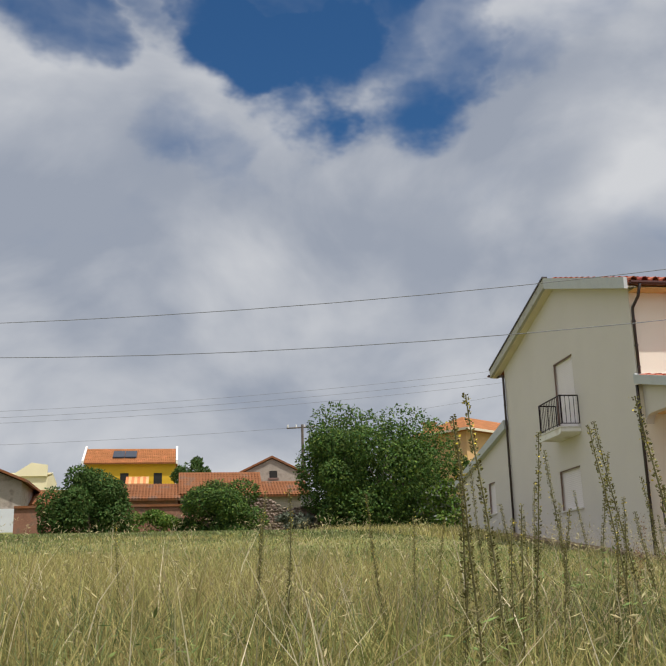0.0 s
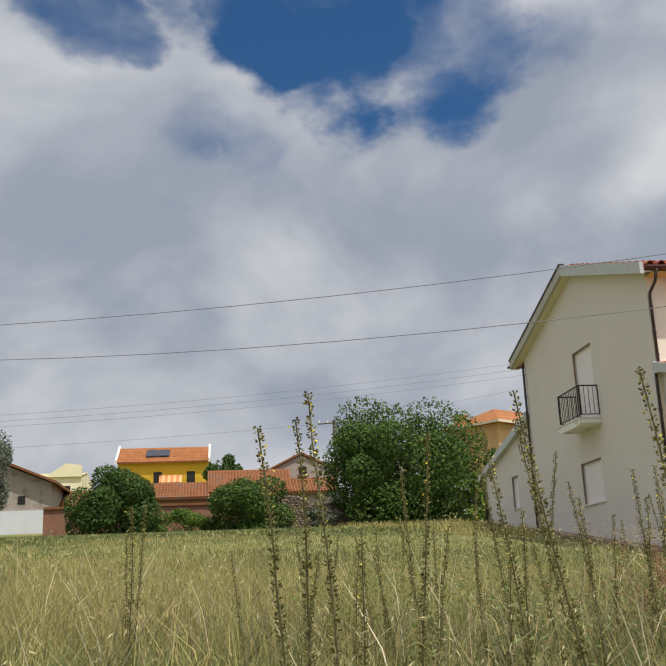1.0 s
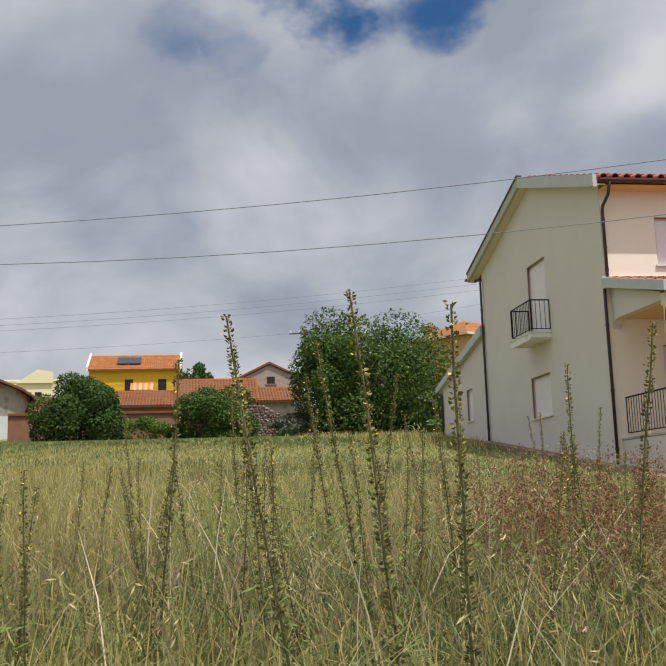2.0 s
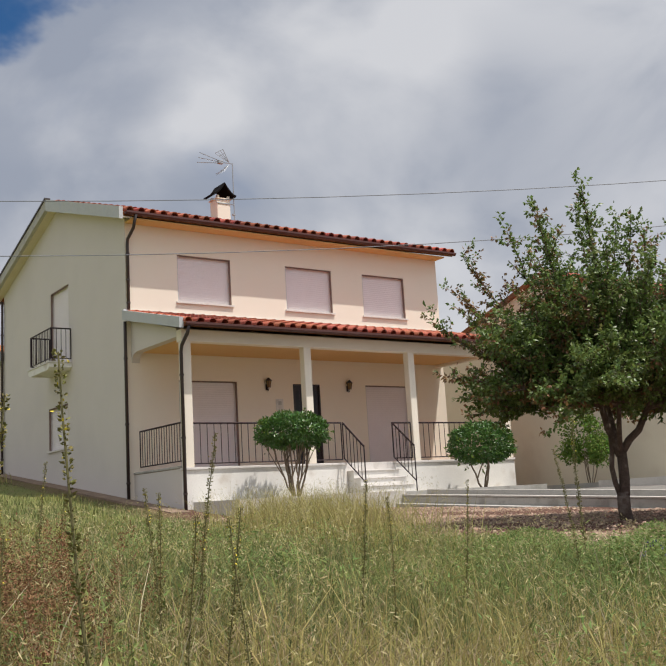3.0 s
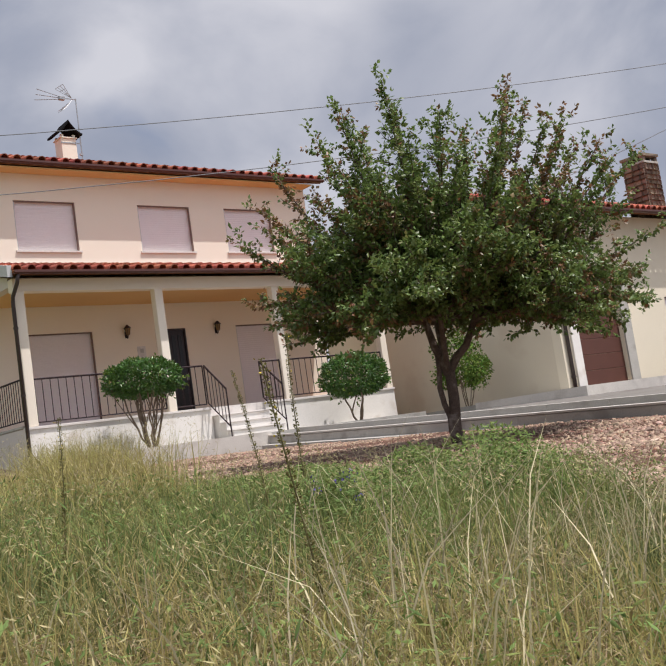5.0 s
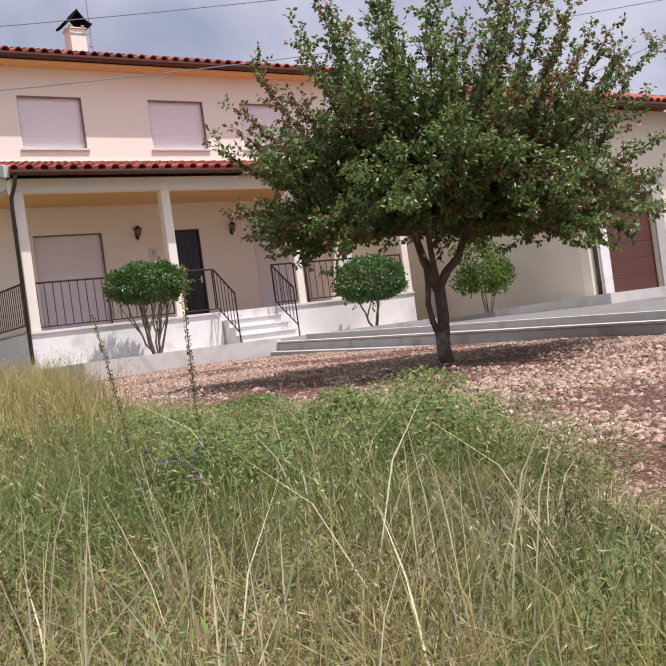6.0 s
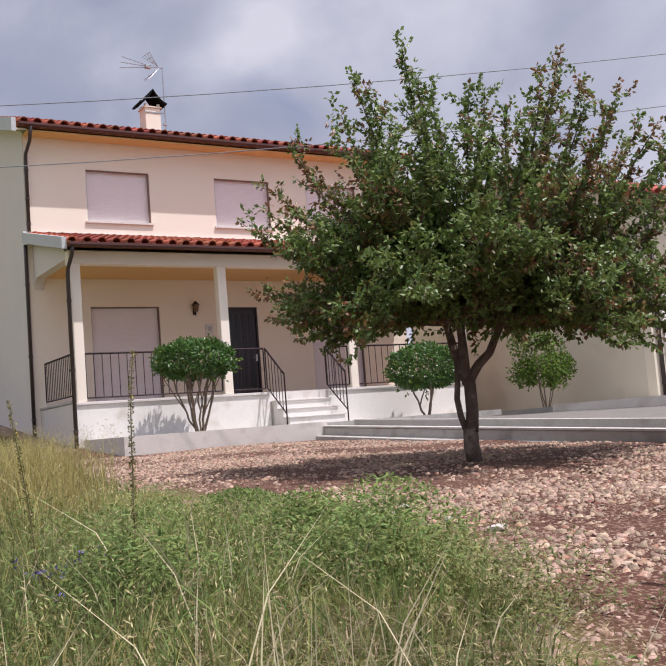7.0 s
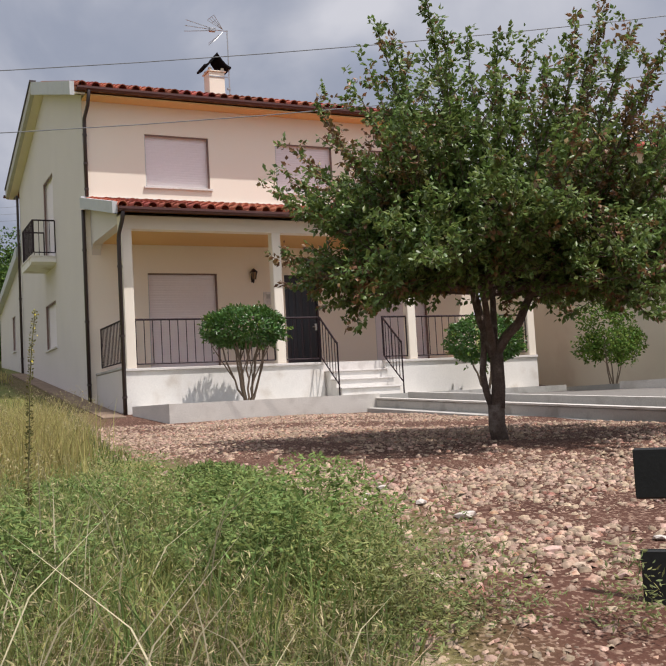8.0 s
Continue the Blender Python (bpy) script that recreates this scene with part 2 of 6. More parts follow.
M_BRICKY = material("reddish earth wall", (0.26, 0.13, 0.085), 0.95, var=0.25, scale=1.5, fine=20, bump=0.4, second=(0.17, 0.11, 0.08))
M_PANEL = material("solar panel glass", (0.02, 0.025, 0.04), 0.15, var=0.1, bump=0.0, spec=0.6)
M_AWNING = material("striped awning", (0.55, 0.20, 0.08), 0.8, var=0.1, scale=5)
M_BARK = material("brown-grey bark", (0.135, 0.098, 0.078), 0.95, var=0.35, scale=9, fine=70, bump=0.9, bump_dist=0.02, second=(0.19, 0.15, 0.125))
M_TWIG = material("pale stems", (0.20, 0.15, 0.105), 0.9, var=0.25, scale=9, fine=60, bump=0.4)
M_LEAF = material("fruit tree leaf", (0.145, 0.206, 0.054), 0.40, var=0.15, scale=2.0, fine=9, bump=0.0, per="island", hue=0.025, trans=0.34, spec=0.46,
                  second=(0.165, 0.155, 0.055), second_at=(0.6, 0.75))
M_LEAFRED = material("bronze young leaf", (0.23, 0.135, 0.058), 0.45, var=0.15, scale=2.0, fine=9, bump=0.0, per="island", hue=0.03, trans=0.25, spec=0.5)
M_SHRUB = material("glossy shrub leaf", (0.066, 0.145, 0.027), 0.32, var=0.15, scale=3.0, fine=9, bump=0.0, per="island", hue=0.02, trans=0.25, spec=0.5)
M_FARLEAF = material("dark hedge leaf", (0.064, 0.112, 0.027), 0.7, var=0.2, scale=0.8, fine=6, bump=0.0, per="island", hue=0.03, trans=0.25, spec=0.15)
M_FARLEAF2 = material("fresh green leaf", (0.120, 0.190, 0.035), 0.7, var=0.2, scale=0.8, fine=6, bump=0.0, per="island", hue=0.03, trans=0.25, spec=0.15)
M_OLIVE = material("silver olive leaf", (0.14, 0.16, 0.11), 0.5, var=0.2, scale=0.8, fine=6, bump=0.0, per="island", hue=0.02, trans=0.2, spec=0.4)
M_STRAW = material("dry straw blade", (0.43, 0.37, 0.145), 0.7, var=0.15, scale=0.5, fine=5, bump=0.0, per="island", hue=0.02, trans=0.4, second=(0.31, 0.31, 0.10))
M_DEAD = material("dead brown grass", (0.42, 0.325, 0.20), 0.85, var=0.25, scale=0.8, fine=5, bump=0.0, per="island", hue=0.02, trans=0.2, second=(0.29, 0.21, 0.125))
M_OAT = material("pale oat husk", (0.56, 0.49, 0.32), 0.6, var=0.1, scale=0.5, fine=5, bump=0.0, per="island", hue=0.01, trans=0.3)
M_HUSK = material("straw-coloured oat husk", (0.45, 0.385, 0.20), 0.6, var=0.12, scale=0.5, fine=5, bump=0.0, per="island", hue=0.012, trans=0.3)
M_GRASS = material("green grass blade", (0.185, 0.21, 0.078), 0.65, var=0.2, scale=0.6, fine=5, bump=0.0, per="island", hue=0.03, trans=0.3, second=(0.27, 0.27, 0.085))
M_WEED = material("leafy green weed", (0.185, 0.245, 0.076), 0.7, var=0.2, scale=1.0, fine=6, bump=0.0, per="island", hue=0.03, trans=0.35, spec=0.15)
M_RED = material("rust-brown dock seed", (0.25, 0.135, 0.065), 0.8, var=0.2, scale=1.0, fine=6, bump=0.0, per="island", hue=0.02, trans=0.15)
M_STALK = material("olive-brown stalk", (0.145, 0.13, 0.055), 0.8, var=0.2, scale=2, fine=20, bump=0.0)
M_POD = material("green-brown seed pod", (0.19, 0.175, 0.056), 0.75, var=0.2, scale=4, fine=20, bump=0.0, per="island", hue=0.03)
M_YFLOWER = material("yellow petal", (0.55, 0.44, 0.04), 0.6, var=0.1, bump=0.0, per="island")
M_BFLOWER = material("violet petal", (0.10, 0.075, 0.24), 0.6, var=0.1, bump=0.0, per="island")
M_PEBBLE = material("pink cream stone", (0.365, 0.262, 0.19), 0.9, var=0.42, scale=9, fine=60, bump=0.3, per="island", hue=0.02, second=(0.24, 0.12, 0.08))
M_PEBBLEO = material("pink cream single stone", (0.44, 0.32, 0.25), 0.9, var=0.2, scale=9, fine=60, bump=0.3, per="object", hue=0.02, second=(0.42, 0.26, 0.20))
M_PALESTONE = material("chalky stone", (0.58, 0.52, 0.46), 0.9, var=0.15, scale=12, fine=70, bump=0.3, second=(0.44, 0.36, 0.30))
M_WIRE = material("grey cable", (0.17, 0.175, 0.19), 0.6, var=0.05, bump=0.0)
M_WOOD = material("grey weathered wood", (0.13, 0.105, 0.085), 0.9, var=0.2, scale=4, fine=30, bump=0.3)
M_SOOT = material("sooty black", (0.012, 0.011, 0.011), 0.95, var=0.2, bump=0.1, spec=0.05)
M_DARK = material("dark opening", (0.02, 0.018, 0.016), 0.6, var=0.1, bump=0.0)


def ground_material():
    m = bpy.data.materials.new("field and red soil")
    m.use_nodes = True
    nt = m.node_tree
    b = nt.nodes["Principled BSDF"]
    N, L = nt.nodes.new, nt.links.new
    geo = N("ShaderNodeNewGeometry")
    att = N("ShaderNodeAttribute")
    att.attribute_name = "soil"

    def nz(scale, detail=6):
        n = N("ShaderNodeTexNoise")
        n.inputs["Scale"].default_value, n.inputs["Detail"].default_value = scale, detail
        L(geo.outputs["Position"], n.inputs[0])
        return n.outputs[0]

    def mix(f, a, c):
        x = N("ShaderNodeMix")
        x.data_type = "RGBA"
        L(f, x.inputs["Factor"])
        for k, v in (("A", a), ("B", c)):
            if isinstance(v, tuple):
                x.inputs[k].default_value = (*v, 1)
            else:
                L(v, x.inputs[k])
        return x.outputs["Result"]

    def rr(s, a, c):
        r = N("ShaderNodeMapRange")
        r.inputs[1].default_value, r.inputs[2].default_value = a, c
        L(s, r.inputs[0])
        return r.outputs[0]
    field = mix(rr(nz(0.7), 0.35, 0.65), (0.20, 0.195, 0.065), (0.15, 0.175, 0.05))
    field = mix(rr(nz(6), 0.5, 0.7), field, (0.20, 0.165, 0.08))
    soil = mix(rr(nz(1.3), 0.4, 0.65), (0.100, 0.046, 0.031), (0.066, 0.028, 0.019))
    soil = mix(rr(nz(38), 0.52, 0.62), soil, (0.27, 0.175, 0.125))
    col = mix(att.outputs["Fac"], field, soil)
    L(col, b.inputs["Base Color"])
    b.inputs["Roughness"].default_value = 0.95
    b.inputs["Specular IOR Level"].default_value = 0.2
    bp = N("ShaderNodeBump")
    bp.inputs["Strength"].default_value, bp.inputs["Distance"].default_value = 0.8, 0.03
    L(nz(30), bp.inputs["Height"])
    L(bp.outputs[0], b.inputs["Normal"])
    return m


# ---- mesh helpers ----
def part(name, bm, mat, parent=None, label="", smooth=False):
    """Links a bmesh (or a mesh) as one object under a thing or a part."""
    if isinstance(bm, bpy.types.Mesh):
        me = bm
    else:
        me = bpy.data.meshes.new(name)
        bm.to_mesh(me)
        bm.free()
    if not me.materials:
        for x in (mat if isinstance(mat, (list, tuple)) else [mat]):
            me.materials.append(x)
    if smooth:
        me.polygons.foreach_set("use_smooth", [True] * len(me.polygons))
    ob = new(name, me)
    if parent:
        ob.parent = parent
    if label:
        ob["label"] = label
    return ob


def thing(name, label, category, group="", loc=(0, 0, 0), kind=""):
    ob = new(name)
    ob.location = loc
    return tagged(ob, label, category, group, kind)


def add_box(bm, x0, x1, y0, y1, z0, z1, bevel=0.0):
    vs = [bm.verts.new((x, y, z)) for z in (z0, z1) for y in (y0, y1) for x in (x0, x1)]
    fs = [bm.faces.new([vs[i] for i in f]) for f in ((0, 2, 3, 1), (4, 5, 7, 6), (0, 1, 5, 4), (2, 6, 7, 3), (0, 4, 6, 2), (1, 3, 7, 5))]
    if bevel:
        es = list({e for f in fs for e in f.edges})
        bmesh.ops.bevel(bm, geom=es, offset=bevel, segments=1, affect="EDGES")
    return vs


def box(x0, x1, y0, y1, z0, z1, bevel=0.0):
    bm = bmesh.new()
    add_box(bm, x0, x1, y0, y1, z0, z1, bevel)
    return bm


def add_tube(bm, pts, r, sides=6, r_end=None, cap=True):
    """A tube along points, tapering from r to r_end."""
    pts = [Vector(p) for p in pts]
    r_end = r if r_end is None else r_end
    rings = []
    for i, p in enumerate(pts):
        d = (pts[min(i + 1, len(pts) - 1)] - pts[max(i - 1, 0)]).normalized()
        a = d.orthogonal().normalized() if i == 0 else (rings[-1][1] - d * rings[-1][1].dot(d)).normalized()
        c = d.cross(a)
        k = r + (r_end - r) * i / max(1, len(pts) - 1)
        rings.append(([bm.verts.new(p + (a * math.cos(2 * math.pi * s / sides) + c * math.sin(2 * math.pi * s / sides)) * k) for s in range(sides)], a))
    for (u, _), (v, _) in zip(rings, rings[1:]):
        for s in range(sides):
            bm.faces.new((u[s], u[(s + 1) % sides], v[(s + 1) % sides], v[s]))
    if cap:
        bm.faces.new(rings[0][0][::-1])
        bm.faces.new(rings[-1][0])


def tube(pts, r, sides=6, r_end=None):
    bm = bmesh.new()
    add_tube(bm, pts, r, sides, r_end)
    return bm


def prism(outline, axis, a, b):
    """A flat outline (pairs in the plane across axis) pulled from a to b along axis."""
    bm = bmesh.new()
    put = {"x": lambda p, k: (k, p[0], p[1]), "y": lambda p, k: (p[0], k, p[1]), "z": lambda p, k: (p[0], p[1], k)}[axis]
    u = [bm.verts.new(put(p, a)) for p in outline]
    v = [bm.verts.new(put(p, b)) for p in outline]
    n = len(outline)
    bm.faces.new(u)
    bm.faces.new(v[::-1])
    for i in range(n):
        bm.faces.new((u[i], v[i], v[(i + 1) % n], u[(i + 1) % n]))
    bmesh.ops.recalc_face_normals(bm, faces=bm.faces)
    return bm


def holed_wall(axis, at, thick, u0, u1, v0, v1, holes):
    """A wall with openings right through it: its outer face lies at `at` on axis x or y and it is thick in the + direction."""
    bm = bmesh.new()
    us = sorted({u0, u1, *[h[0] for h in holes], *[h[1] for h in holes]})
    vs = sorted({v0, v1, *[h[2] for h in holes], *[h[3] for h in holes]})
    pt = (lambda u, d, v: (u, at + d, v)) if axis == "y" else (lambda u, d, v: (at + d, u, v))
    cache = {}

    def vert(u, d, v):
        k = (round(u, 4), d, round(v, 4))
        if k not in cache:
            cache[k] = bm.verts.new(pt(u, d, v))
        return cache[k]

    def solid(i, j):
        if not (0 <= i < len(us) - 1 and 0 <= j < len(vs) - 1):
            return False
        cu, cv = (us[i] + us[i + 1]) / 2, (vs[j] + vs[j + 1]) / 2
        return not any(h[0] < cu < h[1] and h[2] < cv < h[3] for h in holes)
    for i in range(len(us) - 1):
        for j in range(len(vs) - 1):
            if not solid(i, j):
                continue
            a, b, c, d = us[i], us[i + 1], vs[j], vs[j + 1]
            bm.faces.new([vert(a, 0, c), vert(b, 0, c), vert(b, 0, d), vert(a, 0, d)])
            bm.faces.new([vert(a, thick, d), vert(b, thick, d), vert(b, thick, c), vert(a, thick, c)])
            for di, dj, q in ((-1, 0, ((a, c), (a, d))), (1, 0, ((b, d), (b, c))), (0, -1, ((b, c), (a, c))), (0, 1, ((a, d), (b, d)))):
                if not solid(i + di, j + dj):
                    (p, r), (s, t) = q
                    bm.faces.new([vert(p, 0, r), vert(s, 0, t), vert(s, thick, t), vert(p, thick, r)])
    bmesh.ops.recalc_face_normals(bm, faces=bm.faces)
    return bm


def fast_mesh(name, verts, quads, tris, mat):
    """A mesh from numpy arrays of corners."""
    me = bpy.data.meshes.new(name)
    nq, nt_ = len(quads), len(tris)
    me.vertices.add(len(verts))
    me.vertices.foreach_set("co", np.asarray(verts, np.float32).ravel())
    loops = np.concatenate([np.asarray(quads, np.int32).ravel(), np.asarray(tris, np.int32).ravel()])
    me.loops.add(len(loops))
    me.loops.foreach_set("vertex_index", loops)
    me.polygons.add(nq + nt_)
    start = np.concatenate([np.arange(nq) * 4, nq * 4 + np.arange(nt_) * 3]).astype(np.int32)
    me.polygons.foreach_set("loop_start", start)
    me.update(calc_edges=True)
    me.materials.append(mat)
    return me


def unit(v):
    return v / np.maximum(np.linalg.norm(v, axis=-1, keepdims=True), 1e-9)


def leaf_mesh(name, pos, normal, along, length, width, mat, fold=0.25):
    """One bent, pointed leaf at each place."""
    n = len(pos)
    al, no = unit(along), unit(normal)
    side = unit(np.cross(al, no))
    no = np.cross(side, al)
    L, W = length[:, None], width[:, None]
    a = pos
    b = pos + al * L * 0.45 + side * W * 0.5 - no * W * fold
    c = pos + al * L - no * L * 0.12
    d = pos + al * L * 0.45 - side * W * 0.5 - no * W * fold
    m = pos + al * L * 0.5
    verts = np.stack([a, b, c, d, m], 1).reshape(-1, 3)
    k = np.arange(n)[:, None] * 5
    tris = np.concatenate([k + np.array([[0, 1, 4]]), k + np.array([[1, 2, 4]]), k + np.array([[0, 4, 3]]), k + np.array([[4, 2, 3]])], 1).reshape(-1, 3)
    return fast_mesh(name, verts, np.zeros((0, 4), np.int32), tris, mat)


def blade_mesh(name, pos, height, width, lean, mat, rng, bend=0.35):
    """Grass blades: narrow, bent, pointed."""
    n = len(pos)
    ang = rng.uniform(0, 2 * math.pi, n)
    side = np.stack([np.cos(ang), np.sin(ang), np.zeros(n)], 1)
    la = rng.uniform(0, 2 * math.pi, n)
    out = np.stack([np.cos(la), np.sin(la), np.zeros(n)], 1) * (lean * height)[:, None]
    H, W = height[:, None], width[:, None]
    up = np.array([[0, 0, 1.0]])
    p1 = pos + out * 0.5 * (1 - bend) + up * H * 0.55
    p2 = pos + out * (1 + bend) + up * H * (1 - 0.25 * lean[:, None])
    verts = np.stack([pos - side * W * 0.5, pos + side * W * 0.5, p1 + side * W * 0.42, p1 - side * W * 0.42, p2], 1).reshape(-1, 3)
    k = np.arange(n)[:, None] * 5
    return fast_mesh(name, verts, k + np.array([[0, 1, 2, 3]]), k + np.array([[3, 2, 4]]), mat)


# ---- ground ----
GY = (-400, -40, -24, -21, -17.7, -14, -4.2, 0, 10, 16, 42, 68, 100, 150, 4000)
GZ = (-20, -3, -1.9, -1.55, -1.05, -0.78, -0.46, 0.03, 1.2, 1.75, 3.44, 6.4, 11.0, 13, 13)


def gz(x, y):
    """The height of the ground: it rises gently from the camera to the house and the village."""
    return np.interp(y, GY, GZ)


def ground_z(x, y):
    """The ground with its small hummocks."""
    return gz(x, y) + 0.02 * np.sin(x * 1.7 + 0.6 * y) * np.cos(y * 1.3) - 0.01


EDGE_Y = (-24, -21, -18.8, -17.7, -16.8, -15.5, -14, -10.5, -4, 0)
EDGE_X = (-3.6, -3.2, -2.9, -2.5, -1.9, -1.7, -2.1, -1.9, -0.9, -0.4)


def edge(y):
    """Where the grass stops and the stony bed begins."""
    return np.interp(y, EDGE_Y, EDGE_X)


KERB_X0, KERB_X1 = 4.72, 4.05   # the drive's kerb at the house and at its far end
KERB_Y0, KERB_Y1 = -4.2, -15.0


def build_ground():
    xs = np.unique(np.concatenate([np.linspace(-14, 20, 110), np.linspace(-60, 60, 60), np.array([-3000, -1200, -500, -250, -120, 120, 250, 500, 1200, 3000])]))
    ys = np.unique(np.concatenate([np.linspace(-24, 0, 90), np.linspace(0, 110, 50), np.array([-400, -200, -100, -60, -40, -30, 90, 120, 200, 400, 900, 3000])]))
    X, Y = np.meshgrid(xs, ys, indexing="ij")
    Z = ground_z(X, Y)
    inside = (X > 0.15) & (X < 11.0) & (Y > -2.4) & (Y < 9.5)
    Z[inside] = np.minimum(Z[inside], -0.45)
    drive = (X > 5.0) & (Y > -15) & (Y < -2)
    Z[drive] = np.minimum(Z[drive], -1.0 + 0.0 * X[drive])
    n, m = X.shape
    idx = np.arange(n * m).reshape(n, m)
    quads = np.stack([idx[:-1, :-1], idx[1:, :-1], idx[1:, 1:], idx[:-1, 1:]], -1).reshape(-1, 4)
    me = fast_mesh("ground", np.stack([X, Y, Z], -1).reshape(-1, 3), quads, np.zeros((0, 3), np.int32), ground_material())
    soil = np.clip((X - edge(Y)) / 0.5 + 0.3, 0, 1) * (Y < 0.5) * (X < 40)
    strip = (X > -1.2) & (X <= 0) & (Y > -4.5) & (Y < 10)
    soil = np.maximum(soil, 0.6 * strip)
    at = me.attributes.new("soil", "FLOAT", "POINT")
    at.data.foreach_set("value", soil.reshape(-1).astype(np.float32))
    me.polygons.foreach_set("use_smooth", [True] * len(me.polygons))
    return tagged(new("ground", me), "dry grassy field and stony red soil bed", "ground", kind="structure")


ground = build_ground()


# ---- the house ----
def shutter_window(parent, axis, at, u0, u1, v0, v1, sill=True):
    """A window in its opening, closed by a roller shutter of narrow slats, with dark strips for the reveal's shade and
    a sill.
    """
    w = new("window")
    w.parent = parent
    d = 0.09
    B = (lambda u, v, a, b, c, e: box(u, v, at + a, at + b, c, e)) if axis == "y" else (lambda u, v, a, b, c, e: box(at + a, at + b, u, v, c, e))
    bm = bmesh.new()
    n = max(6, int((v1 - v0) / 0.055))
    h = (v1 - v0) / n
    for i in range(n):
        z = v0 + i * h
        prof = ((d, z), (d - 0.003, z + h * 0.2), (d - 0.003, z + h * 0.8), (d, z + h))
        for (da, za), (db, zb) in zip(prof, prof[1:]):
            q = [(u0, da, za), (u1, da, za), (u1, db, zb), (u0, db, zb)]
            bm.faces.new([bm.verts.new((u, at + dd, z_) if axis == "y" else (at + dd, u, z_)) for u, dd, z_ in q])
    bmesh.ops.remove_doubles(bm, verts=bm.verts, dist=0.0005)
    part("shutter", bm, M_SHUTTER, w, "closed pale roller shutter")
    part("shutter_back", B(u0, u1, d + 0.01, d + 0.06, v0, v1), M_SHUTTER, w)
    fr = new("frame")
    fr.parent = w
    # Dark strips paint the shade in the reveal; the front's left side stays pale.
    part("head", B(u0, u1, 0.012, 0.05, v1 - 0.03, v1 - 0.004), M_REVEAL, fr)
    part("jamb", B(u1 - 0.035 if axis == "y" else u0 + 0.004, u1 - 0.004 if axis == "y" else u0 + 0.03, 0.012, 0.05, v0 + 0.02, v1 - 0.03), M_REVEAL, fr)
    part("jamb", B(u0 + 0.004 if axis == "y" else u1 - 0.03, u0 + 0.02 if axis == "y" else u1 - 0.004, 0.012, 0.05, v0 + 0.02, v1 - 0.03), M_FASCIA if axis == "y" else M_REVEAL, fr)
    if sill:
        part("sill", B(u0 - 0.05, u1 + 0.05, -0.05, 0.08, v0 - 0.045, v0 - 0.003), M_MARBLE, w, "pale stone sill")
    return w


def barrel_strip(length, radius=0.102, tiles=None, seg=6):
    """A column of overlapping round clay tiles, laid along +y from the eave at the origin."""
    bm = bmesh.new()
    tiles = tiles or max(1, round(length / 0.40))
    step = length / tiles
    for t in range(tiles):
        y0, y1 = t * step - 0.03, (t + 1) * step
        rings = []
        for y, r, lift in ((y0, radius, 0.022), (y1, radius * 0.88, 0.0)):
            outer = [bm.verts.new((r * math.cos(math.pi * k / seg), y, lift + r * math.sin(math.pi * k / seg))) for k in range(seg + 1)]
            rings.append(outer)
        inner = [bm.verts.new((0.8 * radius * math.cos(math.pi * k / seg), y0, 0.022 + 0.8 * radius * math.sin(math.pi * k / seg))) for k in range(seg + 1)]
        for k in range(seg):
            bm.faces.new((rings[0][k], rings[0][k + 1], rings[1][k + 1], rings[1][k]))
            bm.faces.new((inner[k], inner[k + 1], rings[0][k + 1], rings[0][k]))
    me = bpy.data.meshes.new("roof_tile")
    bm.to_mesh(me)
    bm.free()
    me.materials.append(M_TILE)
    return me


def tile_roof(parent, x0, x1, eave, ridge, pitch=0.285, tiles=None):
    """A roof slope: a thin slab of channel tiles and the round cover tiles on it."""
    (ye, ze), (yr, zr) = eave, ridge
    ln = math.hypot(yr - ye, zr - ze)
    tilt = math.atan2(zr - ze, yr - ye)
    me = barrel_strip(ln, tiles=tiles)
    n = int((x1 - x0) / pitch)
    for i in range(n + 1):
        ob = new("roof_tile", me)
        ob.parent = parent
        ob.matrix_basis = Matrix.Translation((x0 + (x1 - x0) * i / n, ye, ze)) @ Matrix.Rotation(tilt, 4, "X") @ Matrix.Rotation(random.uniform(-0.004, 0.004), 4, "Z")


def gutter(parent, x0, x1, y, z, r=0.065):
    bm = bmesh.new()
    seg = 8
    prof = [(y + r * math.cos(math.pi + math.pi * k / seg), z + r * math.sin(math.pi + math.pi * k / seg)) for k in range(seg + 1)]
    prof = prof + [(y + (r - 0.008) * math.cos(2 * math.pi - math.pi * k / seg), z + 0.004 + (r - 0.008) * math.sin(2 * math.pi - math.pi * k / seg)) for k in range(seg + 1)]
    u = [bm.verts.new((x0, a, b)) for a, b in prof]
    v = [bm.verts.new((x1, a, b)) for a, b in prof]
    for i in range(len(prof)):
        j = (i + 1) % len(prof)
        bm.faces.new((u[i], u[j], v[j], v[i]))
    bmesh.ops.recalc_face_normals(bm, faces=bm.faces)
    g = part("gutter", bm, M_GUTTER, parent, "dark red-brown half-round gutter")
    part("gutter_lip", box(x0, x1, y - r - 0.012, y - r + 0.006, z - 0.03, z + 0.015), M_GUTTER, g)
    return g


def downpipe(parent, pts, r=0.04):
    p = part("downpipe", tube(pts, r, 8), M_PIPE, parent, "dark brown rain pipe", smooth=True)
    a, b = Vector(pts[-2]), Vector(pts[-1])
    for k in (0.15, 0.55, 0.9):
        c = a.lerp(b, k)
        part("pipe_clip", tube([c - Vector((0, 0, 0.02)), c + Vector((0, 0, 0.02))], r + 0.012, 8), M_PIPE, p)


